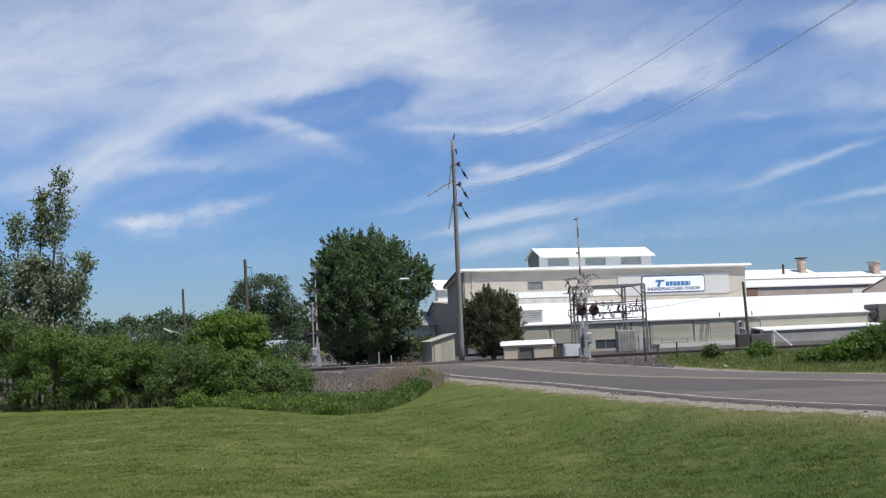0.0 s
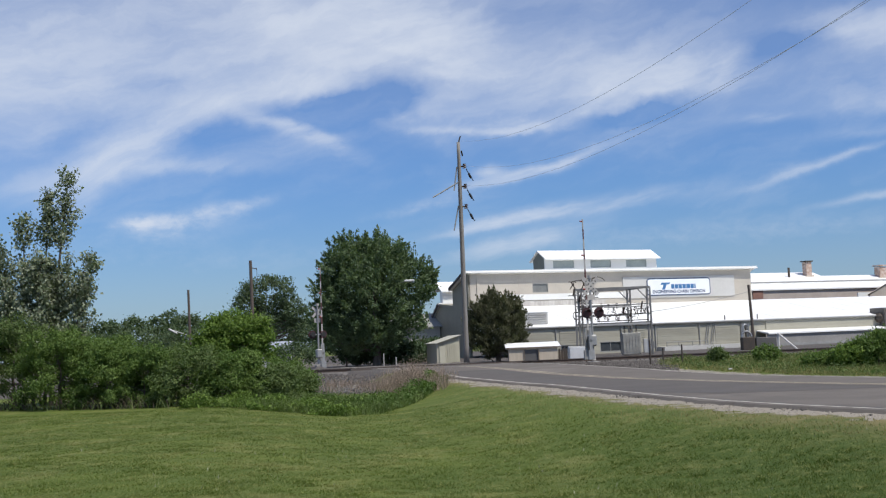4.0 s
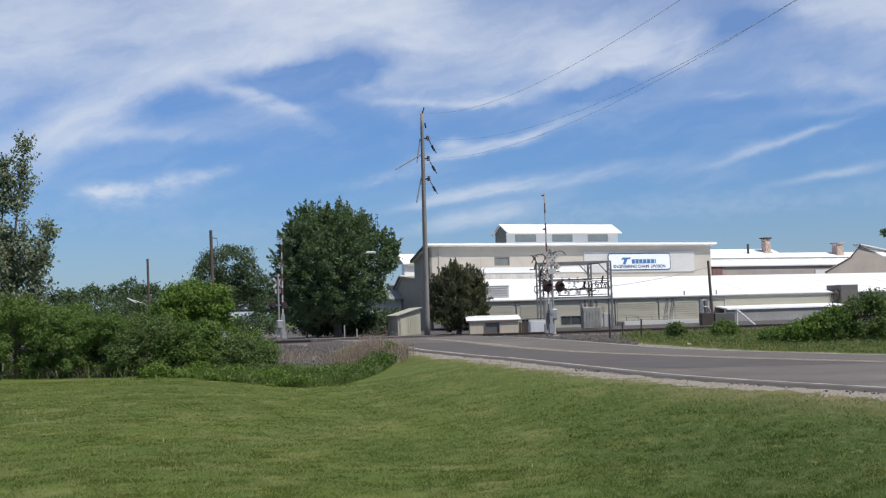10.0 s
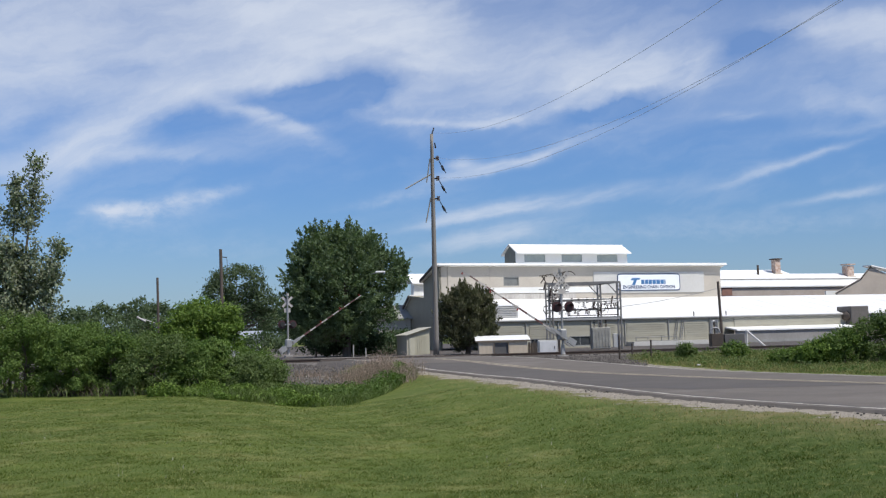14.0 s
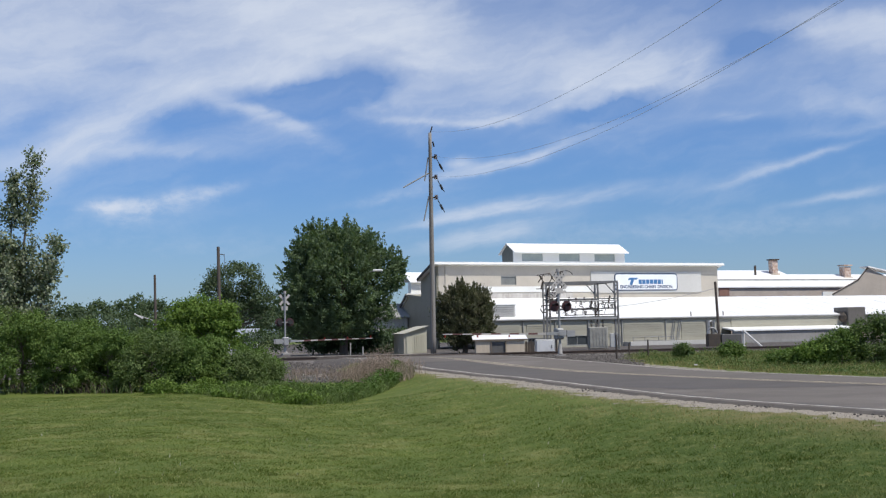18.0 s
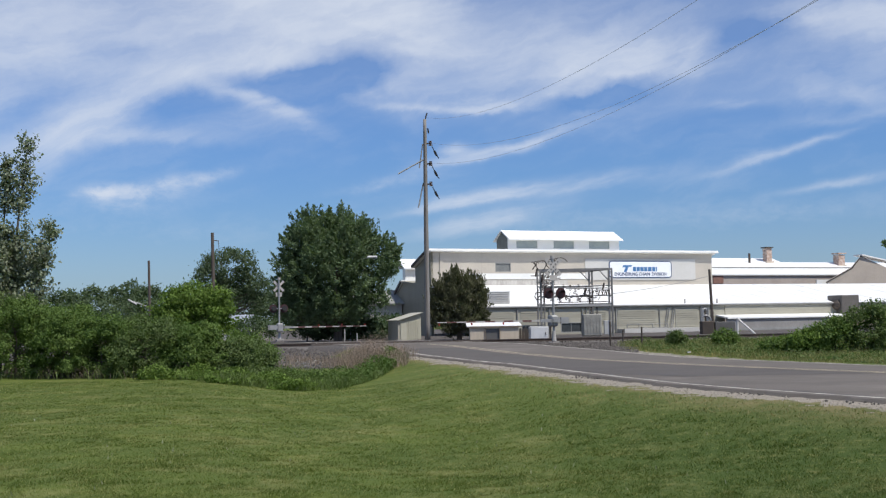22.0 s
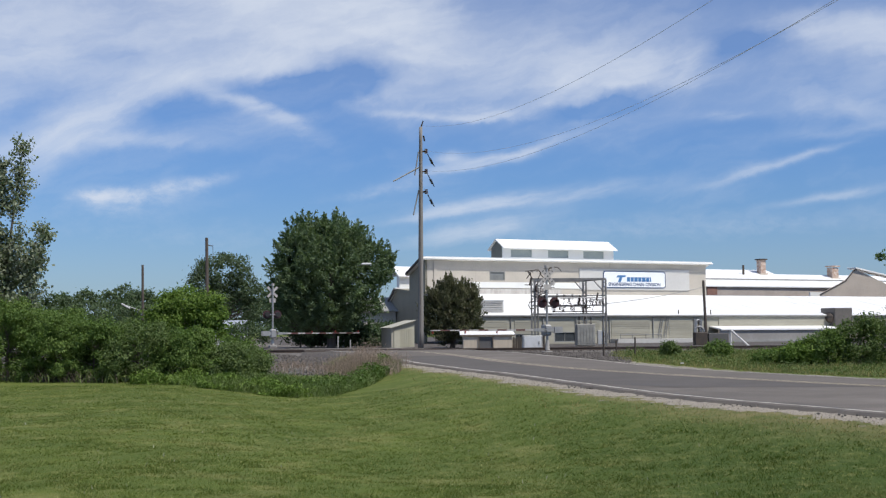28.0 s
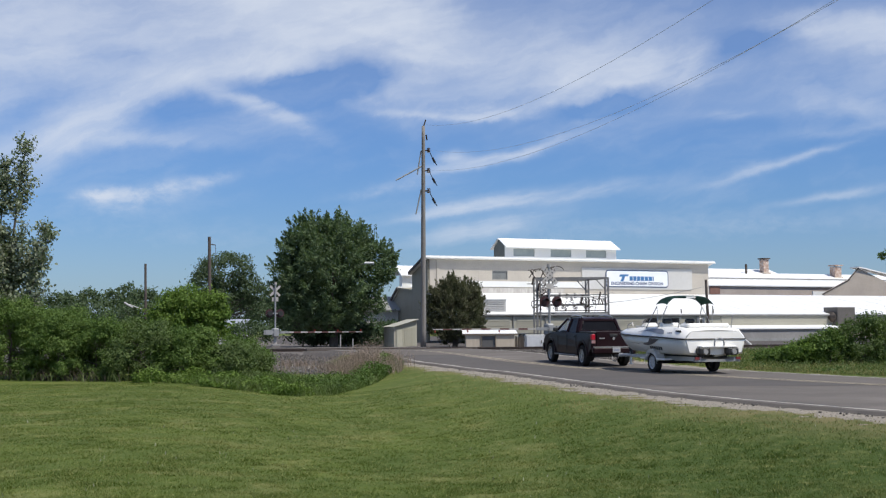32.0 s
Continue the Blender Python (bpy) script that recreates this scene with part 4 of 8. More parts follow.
def clumps(rng, blobs, per, spread, shell=0.5, tuft=0.0):
    """Leaf centres in clumps set through ellipsoids (x, y, z, rx, ry, rz, clumps)."""
    out, hubs, away, aims = [], [], [], []
    for x, y, z, rx, ry, rz, n in blobs:
        d = rng.normal(size=(n, 3))
        d /= np.linalg.norm(d, axis=1, keepdims=True)
        r = rng.uniform(shell, 1.0, n) ** 0.7
        c = d * r[:, None] * (rx, ry, rz) + (x, y, z)
        hubs.append(c)
        m = rng.integers(int(per * 0.6), int(per * 1.4) + 1, n)
        rep = np.repeat(np.arange(n), m)
        jit = rng.normal(size=(len(rep), 3)) * spread * rng.uniform(0.6, 1.3, n)[rep][:, None]
        jit[:, 2] *= 0.7
        if tuft:
            # pointed sprays: leaves thin out along a shoot that leans outwards and up
            shoot = d[rep] * 0.8 + (0, 0, 0.75) + rng.normal(size=(n, 3))[rep] * 0.25
            along = rng.uniform(0, 1, len(rep)) ** 1.3
            jit = jit * (1.15 - along)[:, None] + shoot * (along * tuft)[:, None]
            aims.append(shoot)
        out.append(c[rep] + jit)
        v = jit / (spread * 1.2) + d[rep] * 0.7
        away.append(v / (np.linalg.norm(v, axis=1, keepdims=True) + 1e-6))
    return np.concatenate(out), np.concatenate(hubs), np.concatenate(away), (np.concatenate(aims) if aims else None)


def limbs(name, rng, foot, top, radius, hubs, count, material, parent):
    """A tapered trunk from foot to top, with bent limbs to some of the clumps."""
    bm = bmesh.new()
    foot, top = Vector(foot), Vector(top)
    pts = [foot.lerp(top, t) + Vector((rng.normal() * 0.06, rng.normal() * 0.06, 0)) * (t > 0) for t in np.linspace(0, 1, 6)]
    for k in range(5):
        add_tube(bm, pts[k], pts[k + 1], radius * (1 - 0.17 * k), radius * (1 - 0.17 * (k + 1)), 8, caps=k in (0, 4))
    for h in hubs[rng.permutation(len(hubs))[:count]]:
        h = Vector(h)
        t = min(0.95, max(0.2, (h.z - foot.z) / max(top.z - foot.z, 0.1) * 0.7))
        a = foot.lerp(top, t)
        mid = a.lerp(h, 0.5) + Vector((0, 0, -0.06 * (h - a).length + rng.normal() * 0.05))
        r = radius * 0.34 * (1 - 0.6 * t)
        add_tube(bm, a, mid, r, r * 0.6, 5, caps=False)
        add_tube(bm, mid, h, r * 0.6, r * 0.25, 5, caps=False)
    return part(name, bm, material, parent)


def bark():
    return mat("grey_brown_bark", (0.16, 0.13, 0.105), (0.09, 0.075, 0.06), rough=0.9, scale=2, fine=18, bump=0.6, depth=0.03, stretch=(4, 4, 0.7))


def plant(name, at, blobs, per, spread, leaf, size, seed, label, category, trunk=None, count=30, droop=0.4, slim=0.55, shell=0.5, group="", up=0.35, tuft=0.0):
    """A tree or shrub: blobs are in metres from its foot."""
    rng = np.random.default_rng(seed)
    t = empty(name, pose(*at))
    tagged(t, label, category, group)
    pts, hubs, away, aim = clumps(rng, blobs, per, spread, shell, tuft)
    above = pts[:, 2] > 0.02
    pts, away = pts[above], away[above]
    aim = aim[above] if aim is not None else None
    if trunk:
        limbs("trunk", rng, (0, 0, -0.1), trunk[:3], trunk[3], hubs, count, bark(), t)
    leaf_mesh("crown", pts, size, leaf, t, rng, droop, slim, up=up, out=away, aim=aim)
    return t


MAPLE = leaf_material("dark_maple_leaf", (0.098, 0.146, 0.078), (0.165, 0.218, 0.115), 0.44, 0.45)
SHRUB = leaf_material("green_shrub_leaf", (0.085, 0.146, 0.034), (0.160, 0.230, 0.062), 0.42, 0.5)
LIGHT = leaf_material("bright_green_leaf", (0.105, 0.180, 0.032), (0.175, 0.255, 0.054), 0.42, 0.5)
SILVER = leaf_material("silvery_poplar_leaf", (0.145, 0.175, 0.10), (0.33, 0.355, 0.26), 0.38, 1.1)
NEEDLE = leaf_material("dark_juniper_needles", (0.075, 0.080, 0.046), (0.12, 0.112, 0.066), 0.25)
# far-tree green, greyed: distance haze is put into the leaf colour
FARLEAF = leaf_material("hazy_far_leaf", (0.060, 0.092, 0.046), (0.105, 0.140, 0.074), 0.3)
OLIVE = leaf_material("olive_shrub_leaf", (0.082, 0.126, 0.040), (0.150, 0.198, 0.072), 0.40, 0.5)


# darker leaf for the undergrowth: the maple's shade is put into its colour
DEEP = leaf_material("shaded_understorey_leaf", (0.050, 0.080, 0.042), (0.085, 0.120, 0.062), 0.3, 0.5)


def gz(x, y):
    return float(ground_z(x, y))


def make_poplar():
    """Upright stems with short rising twigs, and loose leaves along each twig."""
    rng = np.random.default_rng(13)
    t = empty("poplar_tree", pose(-15.1, 43, gz(-15.1, 43)))
    tagged(t, "tall loose poplar with silvery grey-green leaves", "tree")
    stems = (((-0.95, 0, -0.1), (-0.72, 0.05, 5.2), (-0.15, 0, 8.6), 0.085, 1.25, 0.30), ((-1.25, 0.2, -0.1), (-1.2, 0.2, 4.6), (-1.0, 0.1, 7.95), 0.07, 1.0, 0.30), ((-0.7, -0.2, -0.1), (0.15, -0.3, 3.2), (0.85, -0.2, 5.2), 0.055, 1.15, 0.2),
             ((-1.6, 0, -0.1), (-1.8, 0, 4.0), (-2.0, 0, 7.0), 0.06, 1.2, 0.2), ((-0.8, 0.4, -0.1), (-0.3, 0.5, 3.0), (0.35, 0.5, 5.6), 0.05, 1.1, 0.2), ((-1.2, -0.4, -0.1), (-1.3, -0.5, 3.0), (-1.05, -0.5, 5.6), 0.05, 1.2, 0.2))
    stems += (((-2.4, 0.3, -0.1), (-2.7, 0.3, 3.2), (-3.1, 0.3, 6.2), 0.05, 1.2, 0.2), ((-2.2, -0.3, -0.1), (-2.3, -0.3, 2.6), (-2.5, -0.3, 4.6), 0.04, 1.1, 0.2))
    leaves = []
    for a, b, c, r, reach, start in stems:
        a, b, c = Vector(a), Vector(b), Vector(c)
        line = [a.lerp(b, s).lerp(b.lerp(c, s), s) for s in np.linspace(0, 1, 9)]
        bm = bmesh.new()
        add_sweep(bm, line, [r * (1 - 0.85 * k / 8) for k in range(9)], 7)
        n = int((c - a).length * 10)
        for k in range(n):
            s = start + (1.0 - start) * k / n
            # bare stretches between the leafy whorls
            if math.sin(s * 17.0 + a.x * 5) < -0.66 and s < 0.92:
                continue
            p = a.lerp(b, s).lerp(b.lerp(c, s), s)
            ang = k * 2.4 + rng.normal() * 0.4
            l = reach * (0.34 + 0.95 * (1 - s)) * rng.uniform(0.55, 1.35)
            d = Vector((math.cos(ang) * 0.75, math.sin(ang) * 0.75, 0.85 + rng.normal() * 0.15)).normalized()
            q = p + d * l
            add_tube(bm, p, q, 0.012, 0.004, 4, caps=False)
            m = int((12 + 36 * l) * (1.7 if p.z < 5.2 else 1.0))
            u = rng.uniform(0.12, 1.08, m)[:, None]
            leaves.append(np.array(p) + np.array(d * l) * u + rng.normal(size=(m, 3)) * 0.115)
        part("stem", bm, bark(), t)
    leaf_mesh("crown", np.concatenate(leaves), 0.125, SILVER, t, rng, 0.7, 0.75)


def make_trees():
    plant("maple_tree", (-7.9, 90, gz(-7.9, 90)), [(-0.3, 0, 5.0, 4.0, 4.0, 3.4, 330), (-2.3, 0, 6.9, 1.8, 2.2, 2.2, 120), (0.7, 0, 7.5, 2.1, 2.2, 2.1, 120), (-0.9, 0.2, 8.1, 1.5, 1.6, 1.4, 70), (-2.4, 0.2, 8.7, 0.8, 1.0, 0.9, 34), (0.3, 0, 8.75, 0.9, 1.1, 0.8, 34),
          (3.3, 0, 6.2, 1.3, 1.6, 1.6, 70), (2.3, 0, 7.4, 0.9, 1.1, 0.8, 22), (-3.7, 0, 3.6, 1.4, 1.7, 1.9, 60), (1.6, -0.2, 3.5, 1.4, 1.3, 1.2, 44), (-1.2, -1.0, 2.2, 3.0, 1.8, 1.1, 110), (3.6, -0.6, 3.2, 0.9, 0.7, 0.35, 9), (-4.0, 0, 5.4, 0.7, 1.2, 1.3, 30), (-0.5, 0.2, 3.8, 2.4, 2.0, 1.7, 110)],
          92, 0.27, MAPLE, 0.20, 11, "large dark green maple tree with a broad dense crown", "tree", (0.1, 0, 6.5, 0.38), 60, shell=0.5, tuft=0.85)
    plant("juniper_tree", (1.35, 80, gz(1.35, 80)), [(0, 0, 2.6, 1.75, 1.6, 2.0, 210), (-0.5, 0, 3.55, 0.95, 0.9, 0.85, 70), (0.9, 0, 3.2, 1.0, 0.9, 1.1, 70), (1.5, 0, 2.0, 0.6, 0.8, 1.3, 50), (0, -0.2, 1.1, 1.8, 1.5, 0.9, 90), (-1.2, 0, 2.2, 0.9, 0.9, 1.6, 50)],
          60, 0.17, NEEDLE, 0.2, 12, "dark bushy juniper tree beside the road", "tree", (0, 0, 3.6, 0.2), 25, droop=-0.9, slim=0.3, shell=0.3, tuft=0.5)
    make_poplar()
    plant("ash_tree", (-21.9, 120, 0.4), [(0.2, 0, 7.4, 3.2, 2.6, 1.9, 120), (-2.0, 0, 6.3, 1.7, 1.8, 1.5, 50), (2.6, 0, 5.5, 1.4, 1.5, 1.5, 45), (3.6, 0, 3.6, 1.3, 1.3, 1.2, 24), (0, 0, 4.4, 2.4, 2, 1.5, 60)],
          46, 0.32, FARLEAF, 0.24, 14, "open-crowned ash tree beyond the hedge", "tree", (0, 0, 6.5, 0.3), 40)
    for k, (x, y, h, r) in enumerate(((-79, 240, 8.6, 5), (-72, 236, 9.2, 4.6), (-66, 242, 10.4, 4.6), (-59.5, 235, 9.3, 4.4), (-53.5, 240, 8.4, 4.4), (-47, 236, 9.0, 4.5), (-41, 240, 9.4, 4.8), (-34, 238, 8.6, 5), (-27, 242, 7.4, 5),
                                      (-86, 238, 8.6, 5), (-93, 244, 9.0, 5), (-19, 236, 7.0, 5), (-11, 240, 6.6, 5))):
        h *= 1.07
        plant("far_tree", (x, y, 0.4), [(0, 0, h * 0.55, r, r, h * 0.42, 70), (r * 0.3, 0, h * 0.8, r * 0.45, r * 0.5, h * 0.2, 22), (-r * 0.4, 0, h * 0.7, r * 0.4, r * 0.5, h * 0.2, 18), (0, -1, h * 0.2, r * 1.1, r, h * 0.2, 40)],
              26, 0.6, FARLEAF, 0.6, 40 + k, "hazy green tree in the far row", "tree", (0, 0, h * 0.6, 0.25), 10, group="far row of trees")
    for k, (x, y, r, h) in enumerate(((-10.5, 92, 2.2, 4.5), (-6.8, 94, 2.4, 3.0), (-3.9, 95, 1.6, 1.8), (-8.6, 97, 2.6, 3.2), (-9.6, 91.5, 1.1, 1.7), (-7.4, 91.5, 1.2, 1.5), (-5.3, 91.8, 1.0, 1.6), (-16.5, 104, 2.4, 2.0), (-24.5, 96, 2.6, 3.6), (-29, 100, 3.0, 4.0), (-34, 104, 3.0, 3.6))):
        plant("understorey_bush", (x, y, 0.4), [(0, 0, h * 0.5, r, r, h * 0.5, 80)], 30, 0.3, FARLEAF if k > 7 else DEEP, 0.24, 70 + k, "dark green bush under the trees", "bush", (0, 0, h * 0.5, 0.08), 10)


def make_hedge():
    rows = ((-18.6, 41.6, 1.9, 3.4), (-16.6, 41.0, 1.7, 3.3), (-14.5, 39.6, 1.6, 2.8), (-12.7, 39.2, 1.35, 2.15), (-11.2, 38.6, 1.3, 1.95), (-9.7, 38.4, 1.3, 1.8), (-8.2, 38.3, 1.2, 1.62), (-6.9, 38.6, 0.95, 1.1), (-13.4, 41.2, 1.6, 2.5), (-10.4, 41.0, 1.5, 1.9), (-6.55, 40.4, 0.8, 0.9))
    for k, (x, y, r, h) in enumerate(rows):
        z = gz(x, y)
        h = h - z + 0.14
        leaf = (OLIVE, OLIVE, SHRUB, SHRUB, SHRUB, OLIVE, SHRUB, OLIVE, SHRUB, OLIVE, OLIVE)[k]
        rng = np.random.default_rng(300 + k)
        lobes = [(0, 0, h * 0.46, r * 0.85, r * 0.7, h * 0.42, 70)]
        for q in range(7 if k > 6 else 2):
            a = math.pi * (1.0 + q / 6.0) + rng.normal() * 0.1
            lobes.append((r * 0.75 * math.cos(a), r * 0.7 * math.sin(a), h * 0.17, r * 0.3, r * 0.3, h * 0.17, 9))
        for q in range(15):
            a, e = rng.uniform(0, math.tau), rng.uniform(0.05, 1.35)
            lr = rng.uniform(0.22, 0.42) * r
            lobes.append((r * 0.85 * math.cos(a) * math.cos(e), r * 0.8 * math.sin(a) * math.cos(e), min(h - lr * 0.8, h * 0.3 + h * 0.55 * math.sin(e) + rng.normal() * 0.06), lr, lr, lr * 0.85, 13))
        plant("hedge_shrub", (x, y, z), lobes, 72, 0.115, leaf, 0.082, 100 + k, "dense green shrub in the unclipped hedge", "shrub", (0, 0, h * 0.7, 0.05), 30, group="hedge shrubs", shell=0.55)
    z = gz(-9.75, 47)
    plant("round_shrub", (-9.75, 47, z), [(-0.15, 0, 1.8, 1.55, 1.3, 1.4, 150), (-0.35, 0, 2.65, 1.1, 0.95, 0.78, 60), (0.75, 0, 2.35, 0.75, 0.8, 0.8, 40), (-1.25, 0, 1.9, 0.7, 0.8, 0.8, 40)], 70, 0.15, LIGHT, 0.115, 131, "rounded bright green shrub behind the hedge", "shrub", (0, 0, 2.2, 0.09), 24)
    z = gz(-7.6, 46)
    plant("leggy_shrub", (-7.6, 46, z), [(-0.1, 0, 0.75, 0.8, 0.8, 0.75, 70), (0.6, 0, 0.5, 0.6, 0.6, 0.42, 36)], 50, 0.14, SHRUB, 0.10, 132, "mid-green shrub beside the gravel bank", "shrub", (0, 0, 1.2, 0.06), 20)


def make_right_bushes():
    for k, (x, y, r, h) in enumerate(((13.9, 47.5, 0.75, 0.55), (14.9, 46.8, 0.85, 1.0), (16.0, 46.6, 1.0, 1.45), (17.2, 46.5, 1.05, 2.05), (18.5, 46.8, 1.15, 2.3), (19.8, 47.9, 1.3, 2.5), (21.5, 48, 1.3, 2.6))):
        z = gz(x, y)
        plant("verge_bush", (x, y, z), [(0, 0, h * 0.5, r, r * 0.8, h * 0.5, 90), (0.3, 0, h * 0.8, r * 0.5, r * 0.5, h * 0.25, 24)], 46, 0.13, (FARLEAF if k > 4 else LIGHT if k == 1 else OLIVE if k in (3, 4) else SHRUB), 0.11, 150 + k, "leafy green bush beside the road verge", "bush", (0, 0, h * 0.6, 0.04), 16, group="bushes on the verge")
    for k, (x, y, r, h) in enumerate(((11.2, 54.5, 0.42, 0.72), (13.3, 54, 0.58, 0.74))):
        z = gz(x, y)
        plant("small_bush", (x, y, z), [(0, 0, h * 0.5, r, r * 0.8, h * 0.48, 50)], 46, 0.11, SHRUB if k else OLIVE, 0.1, 160 + k, "small round green bush in the weeds", "bush", (0, 0, h * 0.6, 0.03), 10)


def blades(name, xy, height, width, material, rng, lean=0.35, label="", category="grass"):
    """Grass blades, each a bent pair of narrow triangles, rooted on the ground."""
    n = len(xy)
    z = ground_z(xy[:, 0], xy[:, 1])
    foot = np.column_stack([xy, z - 0.01])
    ang = rng.uniform(0, math.tau, n)
    side = np.column_stack([np.cos(ang), np.sin(ang), np.zeros(n)])
    h = height * rng.uniform(0.5, 1.25, n)
    out = rng.normal(size=(n, 3)) * lean
    out[:, 2] = 0
    tip = foot + out * h[:, None] + np.column_stack([np.zeros(n), np.zeros(n), h])
    mid = foot + out * h[:, None] * 0.35 + np.column_stack([np.zeros(n), np.zeros(n), h * 0.6])
    w = (width * rng.uniform(0.6, 1.3, n))[:, None]
    verts = np.stack([foot - side * w, foot + side * w, mid + side * w * 0.8, mid - side * w * 0.8, tip], 1).reshape(-1, 3)
    k = np.arange(n) * 5
    faces = np.concatenate([np.stack([k, k + 1, k + 2], 1), np.stack([k, k + 2, k + 3], 1), np.stack([k + 3, k + 2, k + 4], 1)])
    me = bpy.data.meshes.new(name)
    me.vertices.add(len(verts))
    me.vertices.foreach_set("co", verts.astype("f").ravel())
    me.loops.add(len(faces) * 3)
    me.loops.foreach_set("vertex_index", faces.astype("i").ravel())
    me.polygons.add(len(faces))
    me.polygons.foreach_set("loop_start", np.arange(0, len(faces) * 3, 3, dtype="i"))
    me.update(calc_edges=True)
    me.materials.append(material)
    return tagged(new(name, me), label, category, kind="stuff")


def tri_mesh(name, verts, material):
    """Loose triangles, three corners each."""
    n = len(verts) // 3
    me = bpy.data.meshes.new(name)
    me.vertices.add(len(verts))
    me.vertices.foreach_set("co", verts.astype("f").ravel())
    me.loops.add(n * 3)
    me.loops.foreach_set("vertex_index", np.arange(n * 3, dtype="i"))
    me.polygons.add(n)
    me.polygons.foreach_set("loop_start", np.arange(0, n * 3, 3, dtype="i"))
    me.update(calc_edges=True)
    me.materials.append(material)
    return new(name, me)


def sward(name, xy, height, width, material, rng):
    n = len(xy)
    z = ground_z(xy[:, 0], xy[:, 1])
    foot = np.column_stack([xy, z - 0.012])
    ang = rng.uniform(0, math.pi, n)
    side = np.column_stack([np.cos(ang), np.sin(ang), np.zeros(n)]) * (width * rng.uniform(0.6, 1.5, n))[:, None]
    h = height * rng.uniform(0.35, 1.3, n)
    tip = foot + np.column_stack([rng.normal(size=n) * h * 0.6, rng.normal(size=n) * h * 0.6, h])
    ob = tri_mesh(name, np.stack([foot - side, foot + side, tip], 1).reshape(-1, 3), material)
    return tagged(ob, "short mown green grass of the lawn", "grass", kind="stuff")


def stones(name, xy, size, material, rng, label):
    """Small broken stones, each an uneven eight-sided lump lying on the ground."""
    n = len(xy)
    c = np.column_stack([xy, ground_z(xy[:, 0], xy[:, 1])])
    s = size * rng.uniform(0.4, 1.0, n) ** 1.5 * 1.5
    ax = rng.normal(size=(n, 3, 3))
    ax[:, 0] /= np.linalg.norm(ax[:, 0], axis=1, keepdims=True)
    ax[:, 1] -= ax[:, 0] * np.sum(ax[:, 0] * ax[:, 1], 1, keepdims=True)
    ax[:, 1] /= np.linalg.norm(ax[:, 1], axis=1, keepdims=True)
    ax[:, 2] = np.cross(ax[:, 0], ax[:, 1])
    g = rng.uniform(0.55, 1.2, (n, 6)) * s[:, None]
    v = np.stack([c + ax[:, 0] * g[:, :1], c - ax[:, 0] * g[:, 1:2], c + ax[:, 1] * g[:, 2:3], c - ax[:, 1] * g[:, 3:4], c + ax[:, 2] * g[:, 4:5], c - ax[:, 2] * g[:, 5:6]], 1).reshape(-1, 3)
    k = (np.arange(n) * 6)[:, None, None]
    tri = np.array(((0, 2, 4), (2, 1, 4), (1, 3, 4), (3, 0, 4), (2, 0, 5), (1, 2, 5), (3, 1, 5), (0, 3, 5)))[None]
    faces = (k + tri).reshape(-1, 3)
    me = bpy.data.meshes.new(name)
    me.vertices.add(len(v))
    me.vertices.foreach_set("co", v.astype("f").ravel())
    me.loops.add(len(faces) * 3)
    me.loops.foreach_set("vertex_index", faces.astype("i").ravel())
    me.polygons.add(len(faces))
    me.polygons.foreach_set("loop_start", np.arange(0, len(faces) * 3, 3, dtype="i"))
    me.update(calc_edges=True)
    me.materials.append(material)
    return tagged(new(name, me), label, "gravel", kind="stuff")


